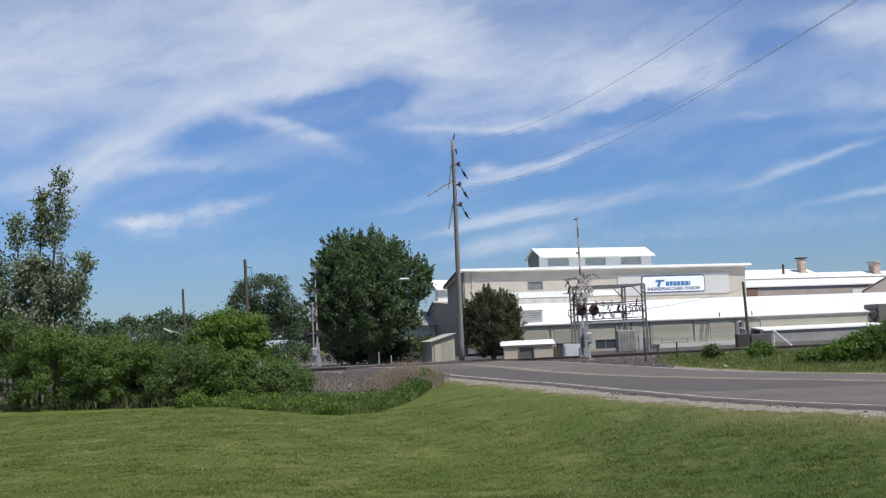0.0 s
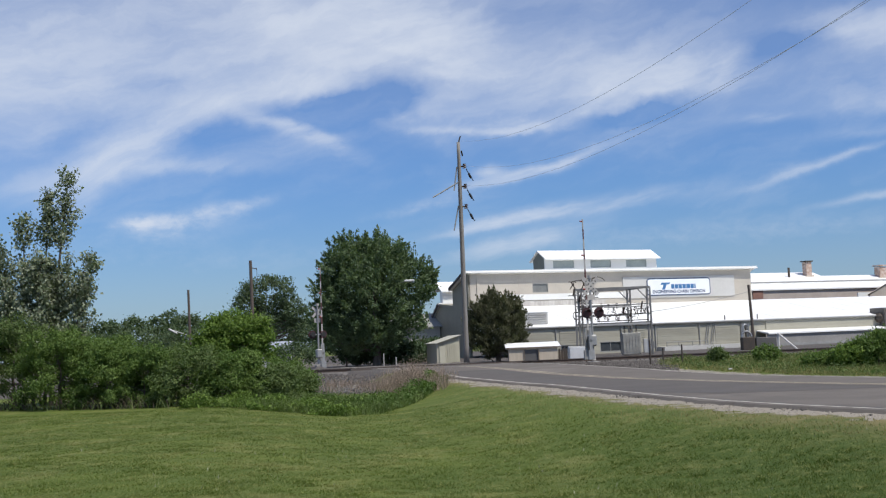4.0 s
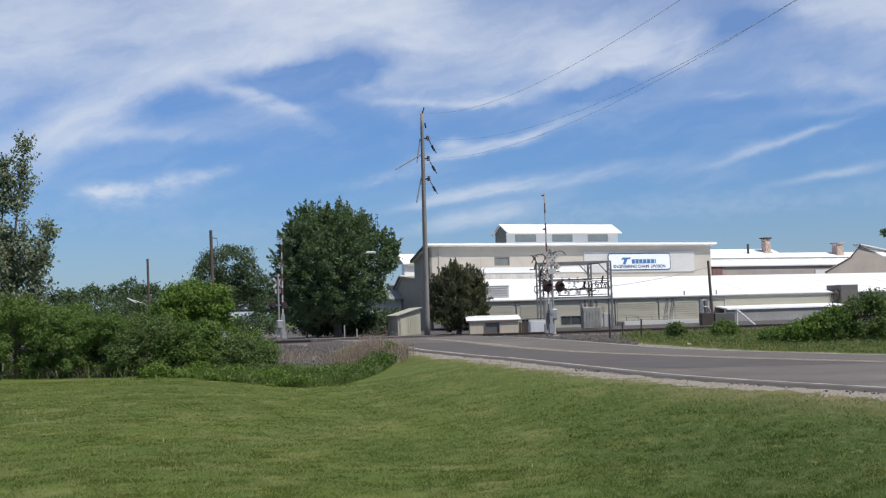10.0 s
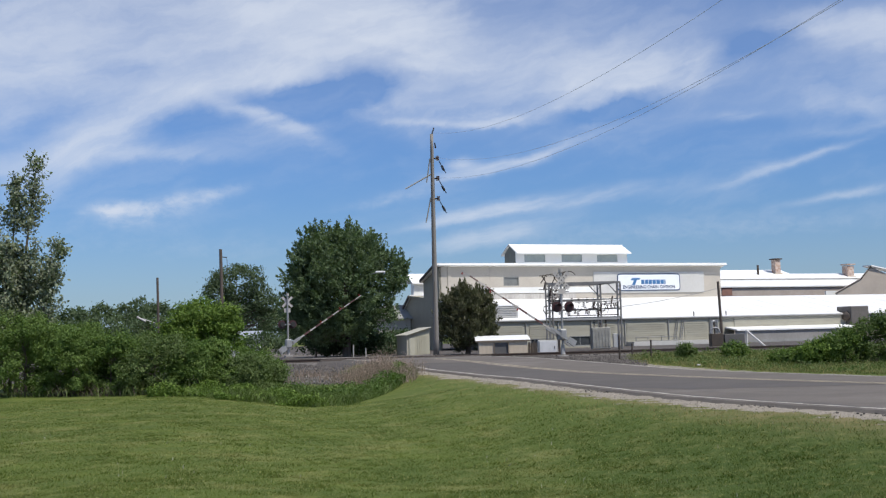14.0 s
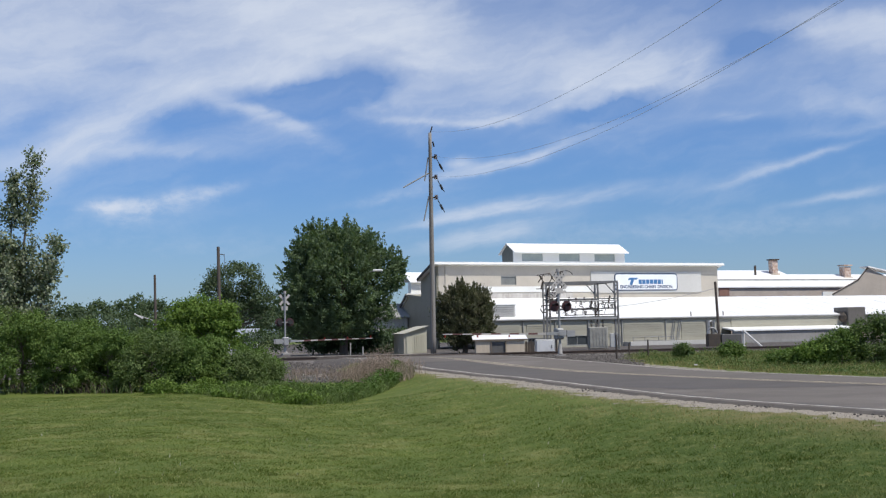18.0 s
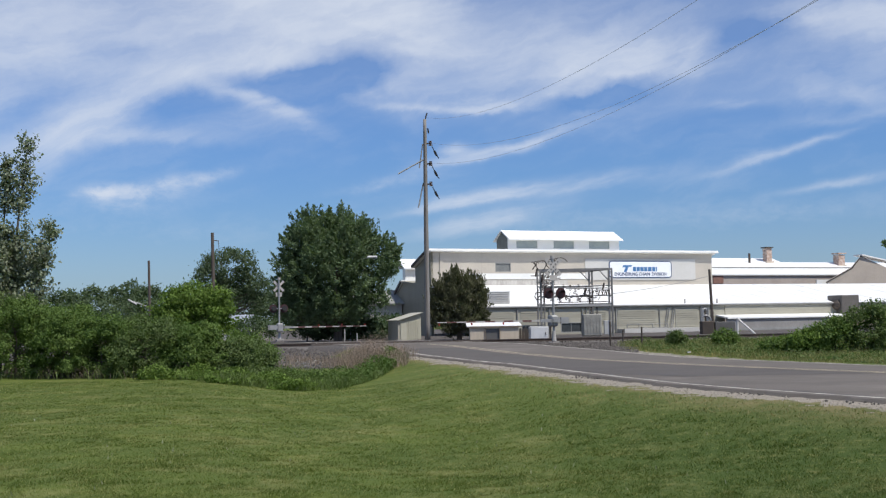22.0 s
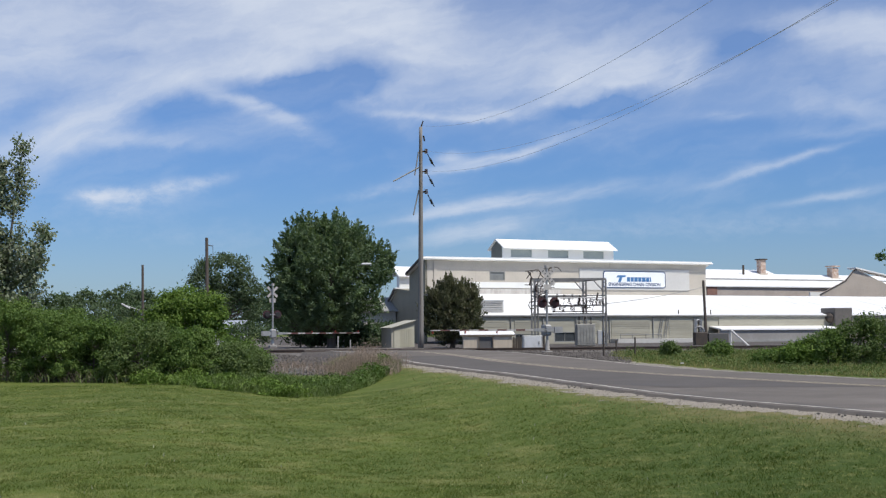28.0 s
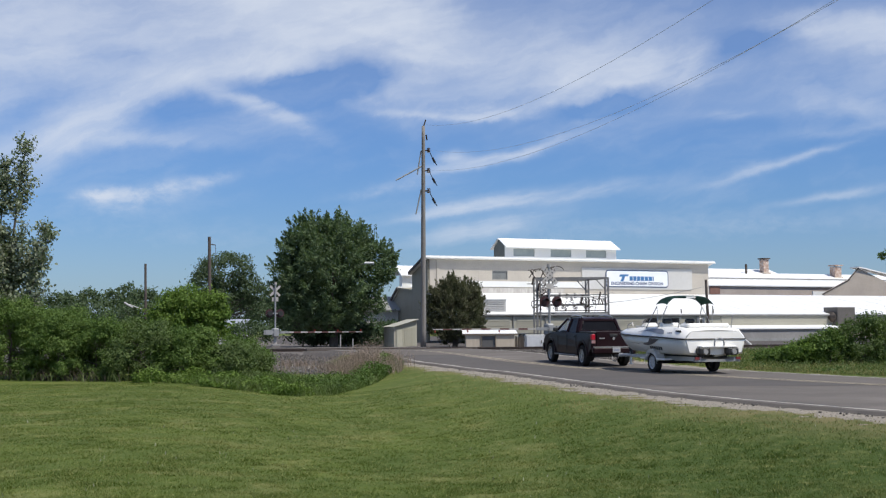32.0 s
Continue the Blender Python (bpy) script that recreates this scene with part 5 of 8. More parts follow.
def make_gravel():
    rng = np.random.default_rng(77)
    grey = mat("broken_grey_stone", (0.105, 0.093, 0.084), (0.058, 0.052, 0.047), rough=0.95, scale=3, fine=30, island=1.1)
    chalk = mat("pale_road_stone", (0.34, 0.305, 0.25), (0.19, 0.17, 0.14), rough=0.95, scale=3, fine=30, island=1.0)
    pts = scatter(rng, 17000, -10.5, -1.5, 42, 63, lambda x, y: (x < near_x(y) - 1.6) & (y > track_y(x) - 19.5) & (y < track_y(x) - 2.5) & (rng.uniform(size=len(x)) < 0.4 + 0.6 * smooth(56, 46, y)))
    stones("bank_gravel", pts, 0.055, grey, rng, "dark grey broken stones on the railway bank")
    c = np.column_stack([rng.normal(-5.7, 0.55, 500), rng.normal(47.0, 0.9, 500)])
    stones("rubble_heap", c, 0.12, mat("dark_rubble", (0.10, 0.095, 0.09), (0.06, 0.056, 0.052), rough=0.95, scale=3, fine=20, island=1.0), rng, "dark lumps of rubble on the bank")
    pts = scatter(rng, 14000, 3.5, 14, 46, 64, lambda x, y: (x > far_x(y) + 0.4) & (x < 0.172 * y) & (y < track_y(x) - 2.0))
    stones("verge_gravel", pts, 0.06, grey, rng, "rough grey gravel beside the crossing")
    pts = scatter(rng, 26000, -2, 12, 14, 47, lambda x, y: (x < near_x(y) - 0.05) & (x > near_x(y) - 0.75 - np.abs(rng.normal(size=len(x))) * 0.5) & (rng.uniform(size=len(x)) < (22 / y) ** 1.2))
    stones("shoulder_gravel", pts, 0.010 + 0.0003 * pts[:, 1], chalk, rng, "pale crushed stone on the road shoulder")
    # broken asphalt; the dark crumbs also stand in for the edge's shadow line
    pts = scatter(rng, 9000, 3.5, 11, 17, 31, lambda x, y: (x < near_x(y) - 0.04) & (x > near_x(y) - 0.12 - np.abs(rng.normal(size=len(x))) * 0.22) & (np.sin(1.7 * y + 0.5) + np.sin(0.6 * y + 2.2) > 0.55))
    stones("asphalt_crumbs", pts, 0.035, mat("broken_asphalt", (0.05, 0.046, 0.042), (0.085, 0.078, 0.07), rough=0.95, scale=3, fine=30, island=1.0), rng, "dark crumbs broken off the asphalt edge")
    pts = scatter(rng, 9000, -30, 30, 55, 75, lambda x, y: (np.abs(y - track_y(x)) < 2.6) & (np.abs(y - track_y(x)) > 0.85) & ((x > 5) | (x < -10.5)))
    stones("ballast_stones", pts, 0.05, grey, rng, "loose ballast stones along the rails").location.z = 0.07


def scatter(rng, n, x0, x1, y0, y1, keep):
    p = np.column_stack([rng.uniform(x0, x1, n), rng.uniform(y0, y1, n)])
    return p[keep(p[:, 0], p[:, 1])]


def weed_line(x):
    """The lawn's far border: weeds grow beyond it."""
    return np.interp(x, (-30, -15, -11.5, -8.6, -5.6, -4.0, -2.9, -2.4, -1.6, -0.9), (43, 38.6, 36.9, 36.0, 34.2, 33.8, 35.0, 38.5, 44, 47.5))


def make_grass():
    rng = np.random.default_rng(5)
    lawn = M_lawn_blade()
    patch = lambda x, y: 0.5 + 0.25 * np.sin(1.9 * x + 1.3 * np.sin(0.8 * y)) + 0.25 * np.sin(1.4 * y + 1.7 * np.sin(0.6 * x))
    # the mown sward: thick near the eye, thinner with distance
    n = 900000
    y = 8.6 * (36 / 8.6) ** rng.uniform(0, 1, n)
    x = rng.uniform(-1, 1, n) * (y * 0.44 + 0.6)
    keep = (rng.uniform(0, 1, n) < 0.08 + 0.92 * smooth(1.3, 5.4, near_x(y) - x + rng.normal(0, 0.4, n))) & (x < near_x(y) - 1.2) & (y < weed_line(x)) & (rng.uniform(size=n) < 0.45 + 0.5 * patch(x * 1.7, y * 1.3))
    pts = np.column_stack([x, y])[keep]
    sward("lawn_grass", pts, 0.034, 0.0034 * (pts[:, 1] / 10) ** 0.8, lawn, rng)
    pts = scatter(rng, 420, -8, 10, 9, 22, lambda x, y: (x < near_x(y) - 1.5) & (np.abs(x) < y * 0.42) & (patch(x * 0.7, y) > 0.55))
    blades("clover_heads", pts, 0.06, 0.006, mat("pale_clover", (0.42, 0.42, 0.32), rough=0.8), rng, 0.4, "scattered pale clover heads in the lawn", "clover")
    weeds = leaf_material("weed_blades", (0.080, 0.125, 0.032), (0.165, 0.20, 0.075), 0.4, 0.8)
    pts = scatter(rng, 60000, -19, -0.6, 33.5, 50, lambda x, y: (y > weed_line(x)) & (y < weed_line(x) + np.where(x > -5.5, 7.0, 1.2)) & ((x > -7.5) | (rng.uniform(size=len(x)) < 0.12)) & (x < near_x(y) - 1.1))
    tuft = 0.55 + 0.45 * np.sin(2.3 * pts[:, 0] + np.sin(1.7 * pts[:, 1])) * np.sin(1.9 * pts[:, 1])
    blades("tall_weeds", pts, 0.34 * (0.5 + tuft) * np.where(pts[:, 0] > -5, 0.85, 1.0), 0.009, weeds, rng, 0.8, "tall green weeds along the lawn's edge", "weeds")
    pts = scatter(rng, 30000, -9.5, -3.6, 33.9, 38.0, lambda x, y: (y > weed_line(x) + 0.25 * np.sin(3 * x)) & (y < weed_line(x) + 1.8) & (np.sin(2.1 * x + 0.6) * np.sin(2.7 * y) + rng.normal(size=len(x)) * 0.4 > -0.35))
    leafy = np.column_stack([pts, ground_z(pts[:, 0], pts[:, 1]) + rng.uniform(0.03, 0.5, len(pts)) * (0.55 + 0.45 * np.sin(2.4 * pts[:, 0] + 1.0) * np.sin(3.1 * pts[:, 1]))])
    tagged(leaf_mesh("leafy_weeds", leafy, 0.10, leaf_material("fresh_weed_leaf", (0.11, 0.185, 0.034), (0.19, 0.265, 0.062), 0.42, 0.6), None, rng), "knee-high bright leafy weeds in front of the hedge", "weeds", kind="stuff")
    pts = scatter(rng, 60000, -6.0, -0.7, 36.0, 50.0, lambda x, y: (y > weed_line(x)) & (y < weed_line(x) + 6.5) & (x < near_x(y) - 1.0) & (np.sin(2.6 * x + 0.4) * np.sin(1.5 * y) + rng.normal(size=len(x)) * 0.45 > -0.1))
    stand = (0.45 + 0.4 * np.sin(2.1 * pts[:, 0] + 0.3) * np.sin(1.8 * pts[:, 1])) * (0.6 + 0.4 * np.exp(-((pts[:, 0] + 2.6) / 1.2) ** 2))
    broad = np.column_stack([pts, ground_z(pts[:, 0], pts[:, 1]) + rng.uniform(0.03, 0.9, len(pts)) * stand])
    tagged(leaf_mesh("broad_weeds", broad, 0.115, leaf_material("dock_weed_leaf", (0.075, 0.130, 0.034), (0.145, 0.205, 0.06), 0.42, 0.6), None, rng, -0.2, 0.4), "broad-leaved green weeds on the damp slope", "weeds", kind="stuff")
    twig = mat("dark_hedge_twig", (0.055, 0.042, 0.03), (0.09, 0.07, 0.05), rough=0.9, island=0.8)
    pts = scatter(rng, 2600, -20, -8.6, 37.0, 41.5, lambda x, y: (y > weed_line(x) + 0.5) & (y < weed_line(x) + 2.2) & (np.sin(1.4 * x) + rng.normal(size=len(x)) * 0.5 > -0.5))
    blades("hedge_twigs", pts, 0.5, 0.010, twig, rng, 0.9, "bare dark twigs and shoots at the hedge's foot", "twigs")
    straw = leaf_material("dry_reed_stalks", (0.40, 0.30, 0.25), (0.25, 0.185, 0.15), 0.35, 0.9)
    c = np.column_stack([rng.normal(-2.75, 0.85, 300), rng.normal(46.9, 1.3, 300)])
    tall = rng.uniform(0.3, 1.15, 300) * (0.55 + 0.55 * np.exp(-((c[:, 0] + 2.8) / 0.8) ** 2))
    rep = np.repeat(np.arange(300), rng.integers(2, 8, 300))
    pts = c[rep] + rng.normal(size=(len(rep), 2)) * 0.14
    kept = pts[:, 0] < near_x(pts[:, 1]) - 0.7
    pts, tall = pts[kept], tall[rep][kept]
    blades("dry_reeds", pts, 1.1 * tall, 0.0065, straw, rng, 0.22, "dry brownish reed stalks beside the road", "reeds")
    # brown seed heads, loosely strung along the upper half of each stalk
    many = np.repeat(np.arange(len(pts)), 5)
    up = rng.uniform(0.4, 1.12, len(many)) * tall[many]
    heads = np.column_stack([pts[many] + rng.normal(size=(len(many), 2)) * 0.10, ground_z(pts[many][:, 0], pts[many][:, 1]) + up])
    tagged(leaf_mesh("reed_seed_heads", heads, 0.055, leaf_material("brown_seed_heads", (0.44, 0.335, 0.28), (0.29, 0.21, 0.175), 0.35, 0.8), None, rng, -0.6, 0.35), "loose brown seed heads on the dry reeds", "reeds", kind="stuff")
    pts = scatter(rng, 2600, -6.6, -2.0, 44.5, 51.0, lambda x, y: (x < near_x(y) - 1.0) & (np.sin(1.9 * x + 0.5) * np.sin(1.3 * y) + rng.normal(size=len(x)) * 0.4 > 0.15))
    blades("dead_stalks", pts, 0.42, 0.007, straw, rng, 0.4, "short dead reddish-brown stalks on the gravel bank", "weeds")
    pts = scatter(rng, 5000, -6.0, -1.2, 43.0, 52.0, lambda x, y: (x < near_x(y) - 0.9) & (x > near_x(y) - 2.4))
    blades("dry_grass", pts, 0.5, 0.01, straw, rng, 0.4, "faded dry grass on the bank", "grass")
    verge = leaf_material("verge_weed_blades", (0.135, 0.16, 0.055), (0.245, 0.235, 0.10), 0.4, 1.1)
    lump = lambda p: 0.5 + 0.3 * np.sin(1.7 * p[:, 0] + 0.8 * np.sin(p[:, 1])) * np.sin(1.3 * p[:, 1] + 1.0) + 0.25 * np.sin(4.1 * p[:, 0] + 2.0 * p[:, 1])
    pts = scatter(rng, 90000, 6.5, 27, 36, 66, lambda x, y: (x > far_x(y) + 1.1 + rng.uniform(0, 0.7, len(x))) & (y < track_y(x) - 5.0) & (x > 0.160 * y + rng.normal(size=len(x)) * 0.25) & (x < 0.46 * y))
    blades("verge_weeds", pts, 0.07 + 0.20 * np.clip(lump(pts), 0.05, 1.2) * smooth(1.0, 4.5, pts[:, 0] - far_x(pts[:, 1])), 0.010, verge, rng, 0.5, "uneven yellow-green weeds on the far verge", "weeds")
    pts = scatter(rng, 26000, 7.5, 27, 36, 64, lambda x, y: (x > far_x(y) + 1.8) & (y < track_y(x) - 6.0) & (x > 0.165 * y) & (x < 0.46 * y) & (np.sin(1.6 * x + 0.4) * np.sin(1.2 * y) + rng.normal(size=len(x)) * 0.35 > 0.1))
    herb = np.column_stack([pts, ground_z(pts[:, 0], pts[:, 1]) + rng.uniform(0.02, 0.42, len(pts)) * (0.5 + 0.5 * np.sin(2.2 * pts[:, 0]) * np.sin(1.7 * pts[:, 1] + 0.7))])
    tagged(leaf_mesh("verge_herbs", herb, 0.11, OLIVE, None, rng), "low leafy green herbs on the far verge", "weeds", kind="stuff")
    pts = scatter(rng, 9000, 6.5, 26, 36, 60, lambda x, y: (x > far_x(y) + 0.9) & (x < far_x(y) + 3.6) & (x > 0.163 * y) & (np.sin(2.3 * x) * np.sin(1.1 * y) > -0.2))
    blades("verge_dry_stalks", pts, 0.17, 0.008, leaf_material("ochre_stalks", (0.36, 0.29, 0.11), (0.26, 0.2, 0.09), 0.35, 0.9), rng, 0.45, "ochre dry stalks among the verge weeds", "weeds")
    pts = scatter(rng, 30000, -3, 12, 15, 47, lambda x, y: (x < near_x(y) - 1.0 - rng.uniform(0, 0.5, len(x))) & (x > near_x(y) - 3.2) & (rng.uniform(size=len(x)) < (20 / y) ** 1.3))
    blades("shoulder_grass", pts, 0.055, 0.0055, leaf_material("short_dry_grass", (0.22, 0.185, 0.075), (0.32, 0.255, 0.13), 0.4, 0.9), rng, 0.7, "dry short grass along the gravel shoulder", "grass")


def make_corner_tree():
    plant("corner_tree", (22.3, 46.5, gz(22.3, 46.5)), [(0, 0, 4.9, 2.6, 2.4, 1.9, 120), (-4.3, -0.5, 4.42, 0.06, 0.06, 0.08, 2), (-3.1, -0.3, 4.6, 0.5, 0.5, 0.4, 16)], 46, 0.12, MAPLE, 0.15, 171, "dark leafy roadside tree with a reaching bough", "tree", (0, 0, 5.0, 0.16), 50)


make_corner_tree()
make_trees()
make_hedge()
make_right_bushes()
make_grass()
make_gravel()


# ---------------------------------------------------------------- tracks
def make_tracks():
    ang = math.degrees(math.atan(0.2))
    m = pose(0, 66, 0.0, 0, 0, ang)
    stone = mat("crushed_stone", (0.17, 0.152, 0.137), (0.09, 0.08, 0.072), rough=0.95, scale=3, fine=22, bump=1.0, depth=0.05)
    bed = prism("ballast_bed", [(-2.9, 0.2), (-1.5, 0.43), (1.5, 0.43), (2.9, 0.2)], -90, 90, stone, axis="x")
    bed.matrix_basis = m
    tagged(bed, "grey crushed-stone ballast bed under the rails", "ballast", kind="structure")
    track = empty("railway_track", m)
    tagged(track, "single railway track with rusty rails on timber sleepers", "railway track")
    rust = mat("rusty_rail_steel", (0.055, 0.042, 0.036), (0.085, 0.062, 0.05), rough=0.6, metal=0.5, scale=2, fine=20)
    for s in (-0.72, 0.72):
        prof = [(s - 0.07, 0.44), (s + 0.07, 0.44), (s + 0.07, 0.46), (s + 0.012, 0.48), (s + 0.012, 0.545), (s + 0.036, 0.555), (s + 0.036, 0.59), (s - 0.036, 0.59), (s - 0.036, 0.555), (s - 0.012, 0.545), (s - 0.012, 0.48), (s - 0.07, 0.46)]
        prism("rail", prof, -90, 90, rust, track, axis="x")
    wood = mat("creosoted_timber", (0.075, 0.06, 0.05), (0.12, 0.10, 0.085), rough=0.9, scale=2, fine=14, per_object=0.4, stretch=(1, 5, 5))
    bm = bmesh.new()
    add_box(bm, (0.23, 2.6, 0.14), pose(0, 0, 0.375), 0.01)
    first = part("sleeper", bm, wood, track)
    first.location.x = -28
    for k in range(1, 120):
        x = -28 + k * 0.55
        if -9 < x < 3.5:
            continue
        ob = new("sleeper", first.data)
        ob.parent = track
        ob.location.x = x
    for s in (-1.15, 0.0, 1.15):
        box("crossing_plank", (9.6, 0.62 if s else 1.2, 0.16), (-2.6, s, 0.49), wood, track, rot=(0, 0, 0))
    return track


make_tracks()


# ---------------------------------------------------------------- level crossing gates
def red_white(k):
    return mat("arm_red", (0.13, 0.055, 0.05), (0.09, 0.045, 0.04), rough=0.5, scale=4, fine=30) if k else mat("arm_white", (0.44, 0.42, 0.39), (0.33, 0.31, 0.29), rough=0.5, scale=4, fine=30)


def make_gate(at, turn, side, reach, pivot, face, label, lamp_z, buck_z, size):
    g = empty("crossing_gate", pose(*at, 0, 0, turn) @ Matrix.Diagonal((size, size, size, 1)))
    tagged(g, label, "crossing gate", "level crossing gates")
    silver = mat("aluminium_paint", (0.36, 0.36, 0.355), (0.27, 0.27, 0.265), rough=0.5, metal=0.4, scale=3, fine=25)
    white, black = red_white(0), mat("matt_black", (0.02, 0.02, 0.02), rough=0.6)
    box("foundation", (0.5, 0.5, 0.2), (0, 0, 0.0), mat("stained_concrete", (0.27, 0.26, 0.25)), g, bevel=0.03)
    bm = bmesh.new()
    add_tube(bm, (0, 0, 0.15), (0, 0, 0.7), 0.13, 0.09, 10)
    part("mast_base", bm, white, g)
    mast = tube("mast", (0, 0, 0.6), (0, 0, buck_z + 0.45), 0.065, silver, g, sides=10)
    tube("mast_cap", (0, 0, buck_z + 0.45), (0, 0, buck_z + 0.61), 0.11, white, g, sides=10)
    for a in (45, -45):
        b = box("crossbuck_blade", (1.25 if face > 0 else 1.0, 0.03, 0.23 if face > 0 else 0.17), (0, -0.09 * face + (0.012 if a > 0 else -0.012), buck_z), white, g, rot=(0, a, 0))
        for k in (-0.4, -0.2, 0.0, 0.2, 0.4):
            bar = box("letter_bar", (0.06, 0.006, 0.09), (k * math.cos(radians(a)), -0.115 * face, buck_z - k * math.sin(radians(a))), mat("faded_black_paint", (0.10, 0.10, 0.10)), b, rot=(0, a, 0))
    box("track_count_plate", (0.45, 0.02, 0.3), (0, -0.08 * face, buck_z - 0.6), white, g)
    box("lamp_bar", (1.1, 0.07, 0.07), (0, -0.06 * face, lamp_z), silver, g)
    for s in (-1, 1):
        c = (s * 0.38, -0.16 * face, lamp_z)
        lamp = tube("signal_lamp", c, (c[0], c[1] - 0.03 * face, c[2]), 0.3, mat("dark_maroon_disc", (0.05, 0.018, 0.018), rough=0.5), g, "dark target disc with a red lens", sides=20)
        tube("lens", (c[0], c[1] - 0.03 * face, c[2]), (c[0], c[1] - 0.06 * face, c[2]), 0.2, mat("dark_red_lens", (0.07, 0.014, 0.014), (0.05, 0.012, 0.012), rough=0.35), lamp, sides=16)
        tube("lamp_housing", (c[0], c[1], c[2]), (c[0], c[1] + 0.26 * face, c[2]), 0.17, silver if face > 0 else black, lamp, sides=14)
        bm = bmesh.new()
        for k in range(8):
            a0, a1 = radians(10 + 20 * k), radians(30 + 20 * k)
            p = [(c[0] + 0.17 * math.cos(a), c[2] + 0.17 * math.sin(a)) for a in (a0, a1)]
            vs = [bm.verts.new((p[0][0], c[1] - 0.03 * face, p[0][1])), bm.verts.new((p[1][0], c[1] - 0.03 * face, p[1][1])), bm.verts.new((p[1][0], c[1] - 0.27 * face, p[1][1])), bm.verts.new((p[0][0], c[1] - 0.27 * face, p[0][1]))]
            bm.faces.new(vs)
        part("hood", bm, black, lamp)
    mech = box("mechanism", (0.42, 0.5, 0.62), (0, 0.12 * face, pivot - 0.02), silver, g, "grey gate mechanism box", bevel=0.06)
    box("mechanism_lid", (0.34, 0.05, 0.5), (0, -0.16 * face, pivot - 0.02), silver, mech, bevel=0.02)
    # the arm: its own space has the pivot at the origin and the arm along +x
    arm = empty("gate_arm")
    arm.parent = g
    n = 11
    for k in range(n):
        a, b = 0.55 + (reach - 0.55) * k / n, 0.55 + (reach - 0.55) * (k + 1) / n
        h0, h1 = 0.055 - 0.03 * k / n, 0.055 - 0.03 * (k + 1) / n
        prism("arm_stripe", [(a, -h0), (b, -h1), (b, h1), (a, h0)], -0.025, 0.025, red_white(k % 2), arm)
    for x in (reach * 0.42, reach * 0.7, reach - 0.12):
        tube("arm_light", (x, 0, 0.05), (x, 0, 0.17), 0.045, mat("red_lamp_glass", (0.3, 0.03, 0.02), rough=0.3), arm)
    for y in (-0.26, 0.26):
        prism("arm_bracket", [(-0.1, -0.1), (0.7, -0.06), (0.7, 0.06), (-0.1, 0.1)], y - 0.02, y + 0.02, silver, arm)
        prism("counterweight_arm", [(-0.95, -0.07), (0.05, -0.1), (0.05, 0.1), (-0.95, 0.07)], y - 0.02, y + 0.02, silver, arm)
        prism("counterweight", [(-1.05, -0.17), (-0.55, -0.17), (-0.55, 0.17), (-1.05, 0.17)], y - 0.055, y + 0.055, silver, arm, "grey cast counterweight")
    return g, arm


GATE_R, ARM_R = make_gate((6.3, 63.5, gz(6.3, 63.5)), 22, -1, 6.65, 1.26, 1, "railway crossing gate with crossbuck, red lamps and striped arm", 2.75, 4.2, 1.0)
GATE_L, ARM_L = make_gate((-10.07, 73, gz(-10.07, 73)), 20, 1, 6.15, 0.95, -1, "railway crossing gate seen from behind, striped arm", 2.3, 3.9, 0.885)


def gate_rows(side, pivot, falls):
    rows = []
    for t, a in falls:
        turn = pose(0, 0, 0, 0, -a, 0) if side > 0 else pose(0, 0, 0, 0, a - 180, 0)
        rows.append((t, Matrix.Translation((side * 0.28, -0.05, pivot)) @ turn))
    return rows


# ---------------------------------------------------------------- poles, wires and lamps
def make_utility_pole():
    p = empty("utility_pole", pose(-0.77, 76, gz(-0.77, 76)))
    tagged(p, "tall weathered timber utility pole with insulators", "utility pole")
    wood, dark = M_wood_pole(), M_dark_metal()
    h = 14.65
    bm = bmesh.new()
    add_sweep(bm, [(0.004 * k, 0, h * k / 14 - 0.1 * (k == 0)) for k in range(15)], [0.195 - 0.0062 * k for k in range(15)], 12)
    part("shaft", bm, wood, p, smooth=True)
    tube("ground_wire", (-0.02, -0.25, 0.2), (0.02, -0.16, h - 0.4), 0.012, dark, p)
    for z in (13.0, 11.65, 10.3):
        tube("stand_off_bracket", (0.1, 0, z), (0.42, -0.05, z + 0.03), 0.05, dark, p)
        ins = bmesh.new()
        for k in range(4):
            add_tube(ins, (0.40, -0.05, z - 0.12 + k * 0.08), (0.40, -0.05, z - 0.07 + k * 0.08), 0.15 - 0.012 * k, 0.10, 10)
        part("insulator", ins, mat("dark_brown_porcelain", (0.05, 0.03, 0.025), rough=0.25), p)
        j = bmesh.new()
        add_path(j, [(0.5, -0.08, z - 0.18), (0.62, -0.1, z - 0.42), (0.78, -0.12, z - 0.75), (0.95, -0.14, z - 1.0)], 0.03, 5)
        part("jumper_cable", j, M_black(), p)
        tube("arrester", (0.66, -0.1, z - 0.5), (0.82, -0.12, z - 0.82), 0.075, M_black(), p)
    tube("ridge_pin", (0.05, 0, h - 0.1), (0.22, -0.05, h + 0.42), 0.045, dark, p)
    tube("top_insulator", (0.24, -0.05, h - 0.6), (0.3, -0.05, h - 0.95), 0.05, M_black(), p)
    tube("long_bracket", (-0.05, -0.05, 11.95), (-1.75, -0.6, 10.95), 0.045, M_grey_paint(), p)
    tube("brace", (-0.1, 0, 13.0), (-0.35, -0.1, 11.4), 0.045, M_grey_paint(), p)
    tube("brace", (-0.1, 0, 10.4), (-0.45, -0.1, 8.75), 0.045, M_grey_paint(), p)
    return p


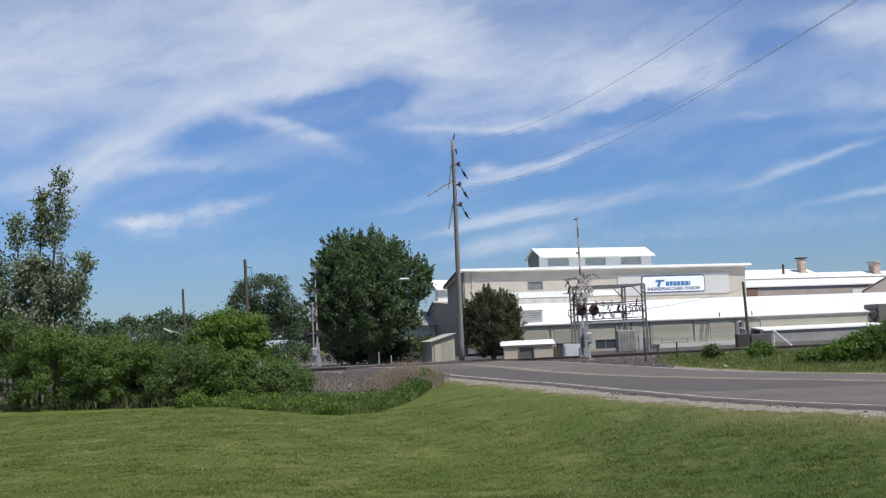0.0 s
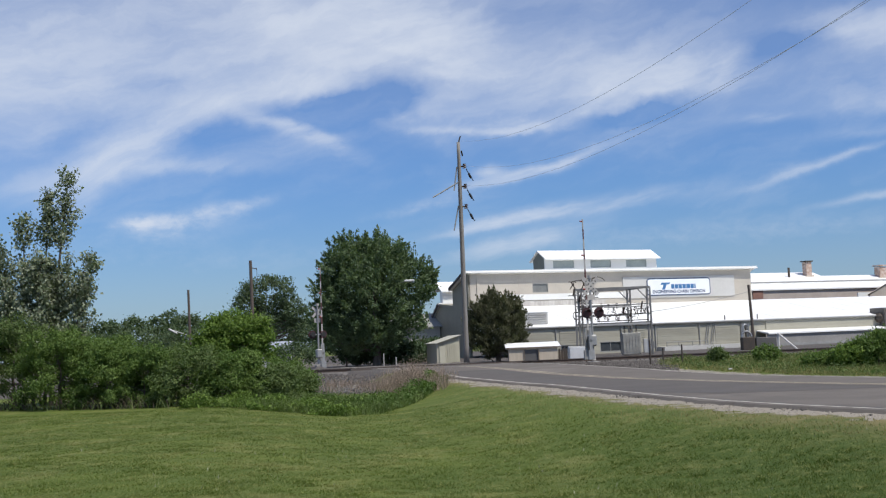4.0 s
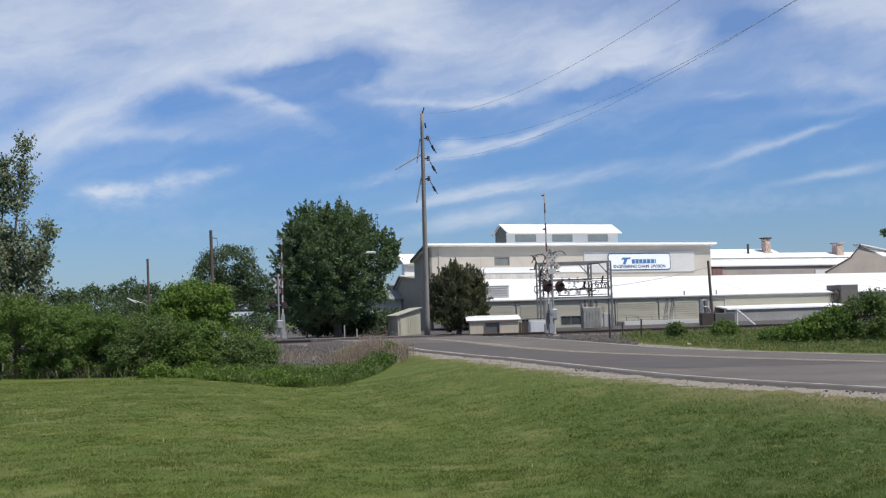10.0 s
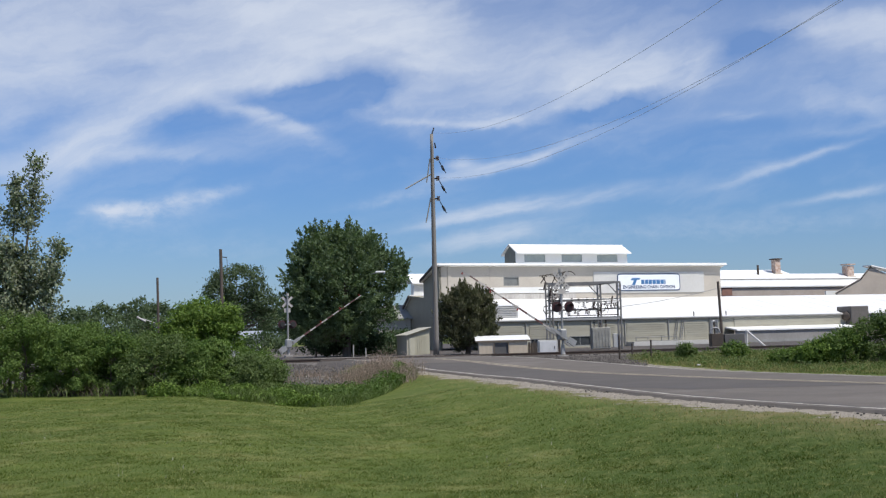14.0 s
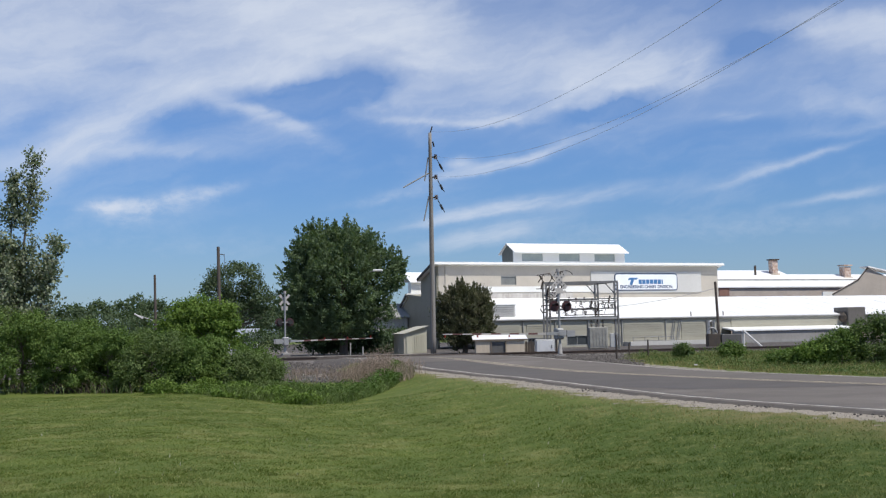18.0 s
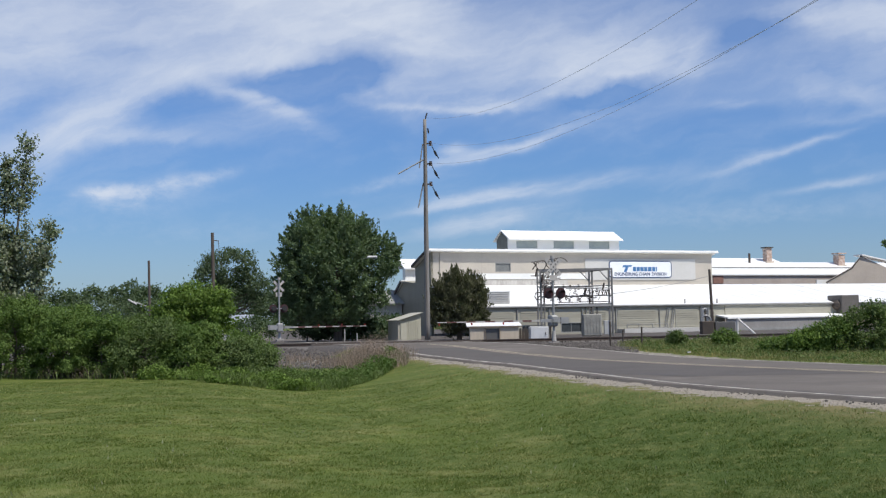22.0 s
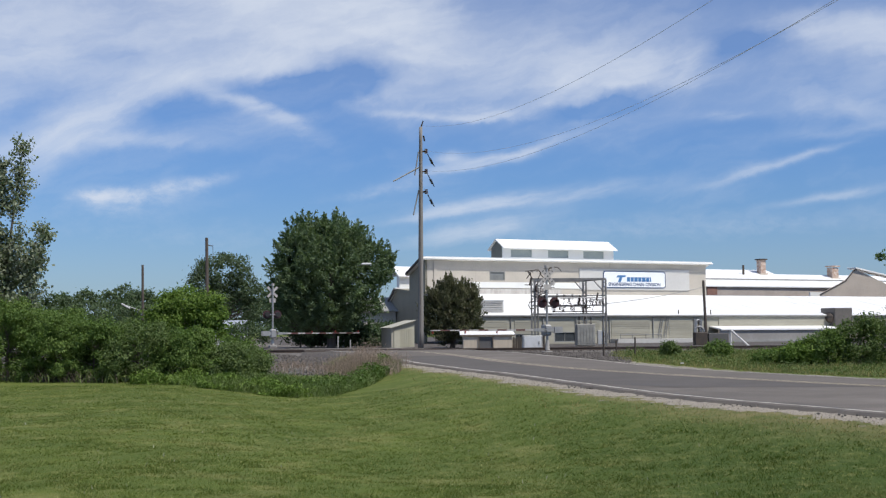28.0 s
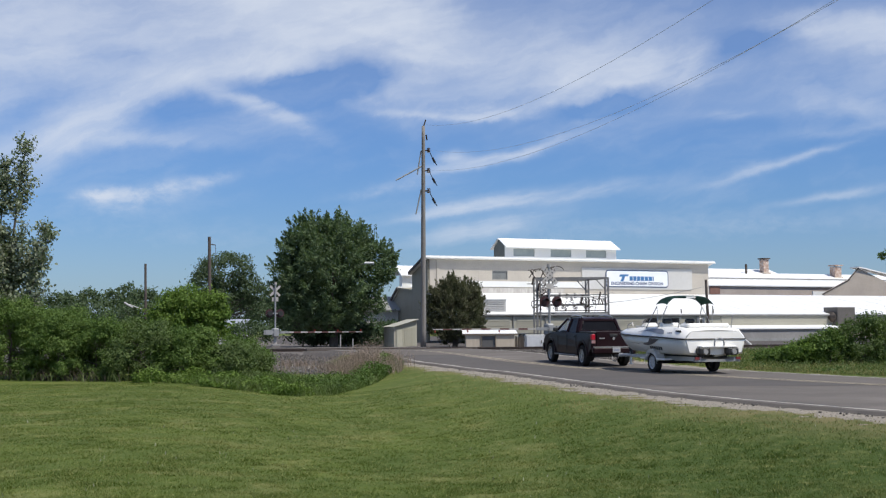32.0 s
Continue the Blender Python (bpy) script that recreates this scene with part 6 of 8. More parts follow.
def make_wires():
    cable = mat("weathered_cable", (0.55, 0.56, 0.58), (0.48, 0.49, 0.51), rough=0.6)
    g = gz(-0.77, 76)
    for a, b, s, reach in (((-0.72, 76, g + 14.75), (10.2, 10, 10.1), 8.0, 1.30), ((-0.37, 75.95, g + 13.05), (14.22, 8, 11.3), 11.1, 1.26), ((-0.37, 75.95, g + 11.7), (14.12, 8, 11.5), 9.8, 1.26)):
        a, b = Vector(a), Vector(b)
        bm = bmesh.new()
        pts = [a.lerp(b, t) - Vector((0, 0, s * t * (1 - t))) for t in np.linspace(0, reach, 60)]
        add_sweep(bm, pts, [0.0065] * 60, 6)
        tagged(part("overhead_wire", bm, cable, smooth=True), "thin dark overhead wire sagging between poles", "wire", "overhead wires")
    for x, y, h in ((13.3, -9.9, 12.4), (18.2, -10.0, 14.9)):
        near = empty("roadside_pole", pose(x, y, gz(x, y)))
        tagged(near, "timber roadside pole with a crossarm", "utility pole")
        tube("shaft", (0, 0, -0.1), (0, 0, h), 0.17, M_wood_pole(), near, r1=0.13)
        tube("crossarm", (-1.1, 0, h - 0.6), (1.1, 0, h - 0.6), 0.07, M_wood_pole(), near)


def make_left_poles():
    for x, y, top, r, lamp in ((-14.85, 76, 7.8, 0.125, 0), (-21.3, 85, 6.55, 0.105, 1)):
        z = gz(x, y)
        p = empty("timber_pole", pose(x, y, z))
        tagged(p, "bare dark timber pole beyond the hedge" if not lamp else "bare timber pole with a drooping lamp bracket", "pole")
        tube("shaft", (0.1, 0, -0.1), (0, 0, top - z), r, mat("dark_timber", (0.07, 0.055, 0.045), (0.11, 0.09, 0.075), rough=0.9, scale=2, fine=14), p, r1=r * 0.8, sides=10)
        if lamp:
            tube("lamp_bracket", (0.05, 0, 2.7), (-1.1, -0.2, 3.15), 0.03, M_steel(), p)
            box("lamp_head", (0.75, 0.22, 0.12), (-1.15, -0.2, 3.1), mat("grey_lamp_shell", (0.4, 0.4, 0.39), rough=0.4), p, rot=(0, 30, 0), bevel=0.04)
        else:
            tube("top_bracket", (0.02, 0, top - z - 0.5), (0.42, 0, top - z - 0.55), 0.03, M_dark_metal(), p)
            tube("drop_wire", (0.4, 0, top - z - 0.55), (0.45, 0, top - z - 1.5), 0.015, M_dark_metal(), p)
    s = empty("street_lamp", pose(-7.0, 91.2, gz(-7.0, 91.2)))
    tagged(s, "street lamp with a white head reaching out of the maple", "street lamp")
    tube("pole", (0, 0, -0.05), (0, 0, 6.3), 0.06, M_steel(), s)
    tube("arm", (0, 0, 6.2), (1.95, -5.6, 6.25), 0.03, M_steel(), s)
    box("lamp_head", (0.75, 0.3, 0.16), (2.15, -6.0, 6.25), mat("white_lamp_shell", (0.7, 0.7, 0.68), rough=0.4), s, bevel=0.06)


def make_yard_pole():
    z = gz(20.75, 88)
    p = empty("yard_pole", pose(20.75, 88, z))
    tagged(p, "leaning dark timber pole with a service cable", "pole")
    tube("shaft", (0.12, 0, -0.1), (-0.05, 0, 5.3 - z), 0.115, mat("dark_timber", (0.07, 0.055, 0.045), (0.11, 0.09, 0.075), rough=0.9, scale=2, fine=14), p, r1=0.095, sides=10)
    bm = bmesh.new()
    a, b = Vector((-0.05, 0, 4.8 - z)), Vector((-10.6, -5.0, 2.9))
    add_path(bm, [a.lerp(b, t) - Vector((0, 0, 0.9 * t * (1 - t))) for t in np.linspace(0, 1, 12)], 0.02, 5)
    part("service_cable", bm, mat("grey_cable", (0.3, 0.3, 0.29), rough=0.6), p)
    box("meter_box", (0.9, 0.9, 1.0), (-0.7, -1.4, 0.45), M_dark_metal(), p, bevel=0.03)
    box("equipment_cabinet", (1.5, 0.8, 0.95), (0.6, -1.4, 0.42), mat("dark_grey_cabinet", (0.12, 0.115, 0.11), (0.085, 0.08, 0.075), rough=0.6), p, "dark grey equipment cabinet", bevel=0.03)
    for k in range(4):
        tube("riser_pipe", (-0.35 - 0.22 * k, -1.35, 0.9), (-0.35 - 0.22 * k, -1.35, 1.75 + 0.22 * (k % 2)), 0.05, M_steel() if k % 2 else M_dark_metal(), p, sides=6)
    bm = bmesh.new()
    for k in range(5):
        a0, a1 = math.pi * k / 5, math.pi * (k + 1) / 5
        add_tube(bm, (-0.75 + 0.35 * math.cos(a0), -1.4, 1.0 + 0.4 * math.sin(a0)), (-0.75 + 0.35 * math.cos(a1), -1.4, 1.0 + 0.4 * math.sin(a1)), 0.08)
    part("bent_pipe", bm, M_steel(), p)
    q = empty("propped_post", pose(21.0, 81.0, gz(21, 81)))
    tagged(q, "white post with a slanting white prop", "post")
    white = mat("flaking_white_paint", (0.66, 0.65, 0.62), (0.5, 0.48, 0.45), rough=0.7, scale=3, fine=18)
    tube("post", (-0.1, 0, -0.05), (-0.1, 0, 1.15), 0.08, white, q)
    tube("prop", (-0.1, -0.1, 1.12), (0.75, -1.8, -0.05), 0.065, white, q)
    for x, y, h in ((7.98, 54, 1.15), (9.8, 56, 0.9), (9.52, 60, 0.7)):
        t = tube("fence_post", (0, 0, -0.1), (0.01, 0, h), 0.045, M_dark_metal(), None, r1=0.04)
        t.matrix_basis = pose(x, y, gz(x, y))
        tagged(t, "dark rusty steel fence post in the verge", "fence post", "verge fence posts")


make_utility_pole()
make_wires()
make_left_poles()
make_yard_pole()


# ---------------------------------------------------------------- substation and sheds
def make_substation():
    z0 = gz(10, 85)
    s = empty("substation_gantry", pose(9.9, 84.5, z0))
    tagged(s, "grey steel lattice substation gantry with insulators and switches", "substation")
    steel = mat("grey_gantry_steel", (0.25, 0.245, 0.235), (0.16, 0.155, 0.15), rough=0.6, metal=0.3, scale=2, fine=20)
    dark, brown = M_dark_metal(), mat("dark_brown_porcelain", (0.05, 0.03, 0.025), rough=0.25)
    H = 4.85
    cols = ((-2.65, -1.3), (2.5, -1.3), (-2.15, 1.5), (1.45, 1.5))
    for x, y in cols:
        bm = bmesh.new()
        for dx, dy in ((-0.11, -0.11), (0.11, -0.11), (0.11, 0.11), (-0.11, 0.11)):
            add_box(bm, (0.095, 0.095, H), pose(x + dx, y + dy, H / 2 - 0.05))
        n = 9
        for k in range(n):
            a, b = H * k / n, H * (k + 1) / n
            add_tube(bm, (x - 0.11, y - 0.12, a), (x + 0.11, y - 0.12, b), 0.016, sides=4)
            add_tube(bm, (x - 0.12, y + 0.11, b), (x - 0.12, y - 0.11, a), 0.016, sides=4)
        part("lattice_column", bm, steel, s)
    for z, th in ((H, 0.16), (3.65, 0.09), (2.95, 0.07), (2.35, 0.10)):
        for a, b in ((0, 1), (2, 3)):
            add = bmesh.new()
            add_box(add, (cols[b][0] - cols[a][0] + 0.3, 0.09, th), pose((cols[a][0] + cols[b][0]) / 2, cols[a][1], z))
            part("beam", add, steel, s)
    for a, b in ((0, 2), (1, 3)):
        tube("tie_beam", (*cols[a], H), (*cols[b], H), 0.07, steel, s, sides=6)
    tube("tie_beam", (-1.0, -1.3, H), (-1.0, 1.5, H), 0.06, steel, s, sides=6)
    for x, sx in ((-2.65, 1), (2.5, -1)):
        tube("knee_brace", (x, -1.3, H - 0.95), (x + sx * 0.8, -1.3, H - 0.05), 0.045, steel, s, sides=5)
        tube("knee_brace", (x * 0.6, 1.5, H - 0.95), (x * 0.6 + sx * 0.8, 1.5, H - 0.05), 0.045, steel, s, sides=5)
    for k in range(4):
        bm = bmesh.new()
        x = 0.75 + 0.42 * k
        add_sweep(bm, [(x + 0.34 * q / 6, -1.4, 3.0 + 0.34 * math.sin(math.pi * q / 6)) for q in range(7)], [0.022] * 7, 5)
        part("looped_jumper", bm, dark, s)
    rng = np.random.default_rng(9)
    for k, (x, z) in enumerate(((-2.2, 3.8), (-1.9, 3.8), (-1.6, 3.8), (-0.9, 3.4), (-0.4, 3.35), (0.2, 3.4), (0.75, 3.3), (-2.3, 2.6), (-1.8, 2.62), (-1.2, 2.6), (-0.7, 2.65), (0.1, 2.6), (0.9, 2.6))):
        bm = bmesh.new()
        for j in range(5):
            add_tube(bm, (x, -1.3, z + 0.085 * j), (x, -1.3, z + 0.085 * j + 0.05), 0.10, 0.055, 8)
        part("insulator_stack", bm, brown, s)
    for k in range(9):
        x = -2.4 + 0.5 * k
        bm = bmesh.new()
        pts = [(x, -1.35, 3.3 - 0.35 * (k % 3)), (x + 0.15, -1.4, 3.0 - 0.3 * (k % 2)), (x + 0.38, -1.4, 2.95), (x + 0.5, -1.35, 3.25)]
        add_path(bm, pts, 0.016, 5)
        part("jumper", bm, dark, s)
    for k in range(4):
        x = -3.1 + 0.42 * k
        tube("horn_arm", (x, -1.35, H + 0.05), (x + (-0.3 if k % 2 else 0.25), -1.4, H + 0.42 + 0.08 * (k % 3)), 0.035, dark, s, sides=5)
    for k in range(10):
        bm = bmesh.new()
        x, a = -3.0 + 0.23 * k, 0.5 + 0.5 * (k % 3)
        pts = [(x + 0.30 * math.cos(a + q * 0.5) * (0.8 + 0.05 * k), -1.5, H + 0.1 + 0.5 * math.sin((a + q * 0.5) * 0.8) + 0.03 * k) for q in range(5)]
        add_sweep(bm, pts, [0.028] * 5, 5)
        part("looped_lead", bm, dark, s)
    for k, (x, z) in enumerate(((-2.9, 4.4), (-2.5, 3.95), (-2.0, 4.3), (-1.5, 4.2), (-2.3, 3.2), (-1.9, 3.15), (0.6, 2.95), (1.1, 2.75), (1.9, 3.3))):
        tube("fuse_holder", (x, -1.45, z), (x + 0.12, -1.5, z + 0.55), 0.06, dark, s, sides=6)
        tube("crossarm", (x - 0.35, -1.42, z + 0.05), (x + 0.4, -1.42, z + 0.05), 0.035, steel, s, sides=5)
    pale = mat("pale_galvanised_pipe", (0.46, 0.45, 0.435), (0.36, 0.35, 0.34), rough=0.55, metal=0.2, scale=2, fine=20)
    box("switch_beam", (3.8, 0.12, 0.13), (0.6, -1.5, 2.26), pale, s, "pale galvanised beam")
    tube("bus_pipe", (-0.75, -1.45, 3.5), (2.45, -1.45, 3.5), 0.05, pale, s, sides=8)
    tube("bus_bar", (-1.3, -1.5, 2.5), (2.4, -1.5, 2.52), 0.035, dark, s, sides=6)
    for x, z0, up in ((-1.15, 2.52, 0.3), (-0.5, 2.52, 0.22), (0.25, 2.52, 0.3), (1.0, 2.52, 0.24), (-0.07, 3.48, -0.3), (0.63, 3.48, -0.34), (1.5, 3.48, -0.2)):
        bm = bmesh.new()
        for j in range(4):
            z = z0 + up * j / 4
            add_tube(bm, (x, -1.5, z), (x, -1.5, z + up * 0.17), 0.12, 0.06, 8)
        add_tube(bm, (x - 0.16, -1.5, z0 + up), (x + 0.2, -1.5, z0 + up * 1.5), 0.03, sides=5)
        part("bus_insulator", bm, brown, s)
    for k, x in enumerate((-2.4, -2.07, -1.75)):
        bm = bmesh.new()
        for j in range(9):
            add_tube(bm, (x, -1.5, 3.4 + 0.105 * j), (x, -1.5, 3.47 + 0.105 * j), 0.105, 0.06, 8)
        part("tall_insulator", bm, brown, s)
    for k in range(3):
        bm = bmesh.new()
        x = 1.62 + 0.27 * k
        add_sweep(bm, [(x, -1.5, 2.95), (x + 0.03, -1.5, 3.22), (x + 0.13, -1.5, 3.36), (x + 0.22, -1.5, 3.22), (x + 0.27, -1.5, 2.98)], [0.03] * 5, 5)
        part("arched_jumper", bm, dark, s)
    bm = bmesh.new()
    add_sweep(bm, [(-2.6, -1.5, 3.25), (-2.92, -1.5, 3.2), (-2.98, -1.5, 2.95), (-2.85, -1.5, 2.72), (-2.6, -1.5, 2.75)], [0.04] * 5, 5)
    part("side_loop", bm, dark, s)
    # transformer
    t = empty("transformer", pose(11.0, 83.4, gz(11, 83.4)))
    tagged(t, "grey finned power transformer behind the tracks", "transformer")
    tank = mat("stained_transformer_grey", (0.34, 0.335, 0.30), (0.22, 0.21, 0.19), rough=0.6, scale=2, fine=12)
    box("tank", (1.35, 1.0, 1.55), (0, 0, 0.85), tank, t, bevel=0.05)
    for k in range(6):
        box("cooling_fin", (0.10, 0.03, 1.2), (-0.55 + 0.22 * k, -0.515, 0.85), tank, t)
    for k in range(3):
        bm = bmesh.new()
        x = -0.42 + 0.42 * k
        for j in range(6):
            add_tube(bm, (x, 0, 1.62 + 0.09 * j), (x, 0, 1.68 + 0.09 * j), 0.10 - 0.006 * j, 0.06, 8)
        part("bushing", bm, brown, t)
    box("control_box", (0.55, 0.4, 1.0), (1.15, -0.1, 0.65), mat("light_grey_enamel", (0.5, 0.5, 0.49), rough=0.4), t, bevel=0.02)
    c = empty("signal_cabinet", pose(5.95, 69.2, gz(5.95, 69.2)))
    tagged(c, "light grey metal signal cabinet beside the tracks", "cabinet")
    box("body", (1.15, 0.7, 0.85), (0, 0, 0.5), mat("light_grey_enamel", (0.5, 0.5, 0.49), rough=0.4), c, bevel=0.02)
    box("door", (1.0, 0.04, 0.72), (0, -0.37, 0.5), mat("white_enamel", (0.7, 0.7, 0.7), rough=0.35), c, bevel=0.01)
    box("plinth", (1.2, 0.75, 0.14), (0, 0, 0.03), mat("pale_concrete", (0.5, 0.49, 0.47)), c)
    box("door_handle", (0.04, 0.05, 0.16), (0.38, -0.4, 0.5), M_dark_metal(), c)
    tube("conduit", (0.72, 0, 0.0), (0.72, 0, 1.05), 0.05, M_dark_metal(), c)
    for x, h in ((4.98, 0.85), (5.13, 0.8), (5.28, 0.9), (5.4, 0.8)):
        b = box("rail_bundle_post", (0.12, 0.12, h), (x, 71.0, gz(x, 71) + h / 2 - 0.03), M_dark_metal())
        tagged(b, "dark stub post beside the signal cabinet", "post", "stub posts")


def make_sheds():
    tan = mat("tan_board_wall", (0.56, 0.475, 0.37), (0.46, 0.39, 0.30), rough=0.75, scale=0.8, fine=9, stretch=(5, 5, 0.5))
    z = gz(3.62, 76)
    s = empty("low_shed", pose(3.62, 76.0, z) @ Matrix.Diagonal((0.927, 0.927, 0.95, 1)))
    tagged(s, "low tan shed with a flat white roof and dark door", "shed")
    wall_panel("front_wall", -1.6, 1.6, -0.1, 0.95, 0.0, 0.12, [(-0.6, 0.35, 0.05, 0.8)], tan, s)
    box("side_wall", (0.12, 2.6, 1.05), (-1.66, 1.3, 0.42), tan, s)
    box("side_wall", (0.12, 2.6, 1.05), (1.66, 1.3, 0.42), tan, s)
    box("rear_wall", (3.2, 0.12, 1.05), (0, 2.6, 0.42), tan, s)
    box("door", (0.93, 0.05, 0.74), (-0.125, 0.06, 0.425), mat("dark_grey_door", (0.12, 0.115, 0.11), rough=0.6), s)
    box("door_frame", (0.06, 0.1, 0.8), (-0.63, -0.02, 0.42), mat("brown_trim", (0.2, 0.16, 0.12)), s)
    box("door_frame", (0.06, 0.1, 0.8), (0.38, -0.02, 0.42), mat("brown_trim", (0.2, 0.16, 0.12)), s)
    prism("roof", [(-0.06, 0.98), (2.9, 1.3), (2.9, 1.2), (-0.06, 0.88)], -1.95, 1.95, M_white_metal(), s, "flat white sheet roof", axis="x")
    box("eave_board", (3.9, 0.04, 0.1), (0, -0.085, 0.92), mat("brown_trim", (0.2, 0.16, 0.12)), s)
    crate = empty("timber_crate", pose(5.4, 77.5, gz(5.4, 77.5)))
    tagged(crate, "small stacked timber pallet beside the shed", "pallet")
    for k in range(5):
        box("slat", (0.62, 0.5, 0.07), (0, 0, 0.06 + 0.11 * k), mat("tan_pallet_wood", (0.34, 0.28, 0.2), (0.26, 0.21, 0.15), rough=0.85), crate)
    for sx in (-0.27, 0.27):
        box("upright", (0.07, 0.52, 0.55), (sx, 0, 0.27), mat("brown_trim", (0.2, 0.16, 0.12)), crate)
    z = gz(-3, 86)
    b = empty("board_shed", pose(-2.95, 86.0, z, 0, 0, 12) @ Matrix.Diagonal((0.87, 1, 0.89, 1)))
    tagged(b, "pale olive board shed with a sloping roof", "shed")
    olive = mat("pale_olive_boards", (0.46, 0.44, 0.34), (0.39, 0.37, 0.29), rough=0.75, scale=0.7, fine=8, stretch=(6, 6, 0.4))
    prism("front_wall", [(0, -0.1), (1.75, -0.1), (1.75, 2.25), (0, 1.75)], 0, 0.12, olive, b)
    for k in range(9):
        box("board", (0.15, 0.03, 1.7), (0.12 + 0.19 * k, -0.012, 0.8), olive, b)
    box("side_wall", (0.12, 4.5, 1.85), (-0.06, 2.25, 0.82), mat("weathered_tan_boards", (0.46, 0.43, 0.35), (0.38, 0.355, 0.29), rough=0.8, scale=0.7, fine=8, stretch=(6, 6, 0.4)), b)
    box("side_wall", (0.12, 4.5, 2.3), (1.81, 2.25, 1.05), olive, b)
    box("door", (0.5, 0.05, 1.5), (0.35, -0.04, 0.72), mat("pale_olive_door", (0.5, 0.48, 0.38), (0.44, 0.42, 0.33), rough=0.7), b)
    prism("roof", [(-0.2, 1.74), (2.0, 2.38), (2.0, 2.33), (-0.2, 1.69)], -0.2, 4.8, mat("light_olive_roof", (0.48, 0.46, 0.38), (0.40, 0.385, 0.32), rough=0.7), b)
    for x, hh in ((-6.9, 1.0), (-6.0, 0.7)):
        q = tube("yard_post", (0, 0, -0.05), (0, 0, hh), 0.045, mat("dull_post_paint", (0.4, 0.39, 0.36)), None)
        q.matrix_basis = pose(x, 84.5, gz(x, 84.5))
        tagged(q, "short weathered pale post under the maple", "post", "yard posts")
    z = 0.4
    h = empty("distant_house", pose(-6.2, 116, z))
    tagged(h, "small pale house with a grey roof behind trees", "house")
    box("wall", (5.0, 5.0, 3.3), (0, 2.5, 1.6), mat("cream_house_wall", (0.5, 0.48, 0.43), rough=0.8), h)
    prism("roof", [(-0.4, 3.2), (2.5, 4.6), (5.4, 3.2), (5.4, 3.1), (-0.4, 3.1)], -2.9, 2.9, mat("grey_shingle", (0.28, 0.28, 0.27), (0.22, 0.22, 0.21), rough=0.9), h, axis="x")
    box("door", (0.9, 0.06, 2.0), (0.8, -0.03, 1.0), M_dark_metal(), h)
    box("window", (1.0, 0.06, 1.0), (-1.2, -0.03, 1.7), M_glass_dark(), h)
    g = empty("distant_garage", pose(-19.4, 112, 0.4))
    tagged(g, "small white garage seen between the trees", "garage")
    box("wall", (2.6, 3.0, 1.6), (0, 0, 0.75), mat("white_house_wall", (0.62, 0.63, 0.65), rough=0.7), g)
    prism("roof", [(-1.7, 1.5), (0, 2.3), (1.7, 1.5), (1.7, 1.4), (-1.7, 1.4)], -1.5, 1.5, mat("blue_grey_roof", (0.3, 0.33, 0.38), rough=0.8), g, axis="x")
    box("door", (1.7, 0.06, 1.2), (0, -1.53, 0.6), mat("grey_garage_door", (0.42, 0.43, 0.45), rough=0.6), g)
    # driftwood and pale litter on the gravel bank
    pale = mat("bleached_wood", (0.42, 0.39, 0.34), (0.30, 0.28, 0.24), rough=0.85)
    rng = np.random.default_rng(21)
    for k in range(9):
        x, y = -5.2 + rng.normal() * 0.7, 48.4 + rng.normal() * 0.7
        a = rng.uniform(0, 180)
        l = rng.uniform(0.25, 0.8)
        zz = gz(x, y)
        t = tube("bleached_branch", (-l / 2, 0, 0.02), (l / 2, 0, 0.05 + 0.05 * (k % 3)), 0.03, pale, None, r1=0.018)
        t.matrix_basis = pose(x, y, zz, 0, 0, a)
        tagged(t, "bleached broken branch lying on the gravel bank", "branch", "branches on the bank")
    l = box("litter_scrap", (0.11, 0.08, 0.04), (8.9, 43.6, 0.2), mat("white_litter", (0.75, 0.74, 0.7), rough=0.6))
    l.location.z = gz(9.2, 43.6) - 0.02 + 0.0
    l.location.x = 0.5
    tagged(l, "scrap of white litter on the shoulder", "litter")
    w = tube("white_rail_strip", (0, 0, 0), (2.3, 0.3, 0.0), 0.07, mat("white_trim", (0.72, 0.71, 0.68)), None)
    w.matrix_basis = pose(9.6, 71.3, gz(10, 71.3) + 0.06)
    tagged(w, "length of white pipe lying beside the track", "pipe")


make_substation()
make_sheds()


# ---------------------------------------------------------------- pickup, trailer and boat
def loft(rings, closed=True, caps=True):
    """A skin over rings of equal length."""
    bm = bmesh.new()
    vs = [[bm.verts.new(p) for p in r] for r in rings]
    n = len(vs[0])
    for a, b in zip(vs[:-1], vs[1:]):
        for k in range(n if closed else n - 1):
            bm.faces.new((a[k], a[(k + 1) % n], b[(k + 1) % n], b[k]))
    if caps:
        bm.faces.new(vs[0][::-1])
        bm.faces.new(vs[-1])
    return bm


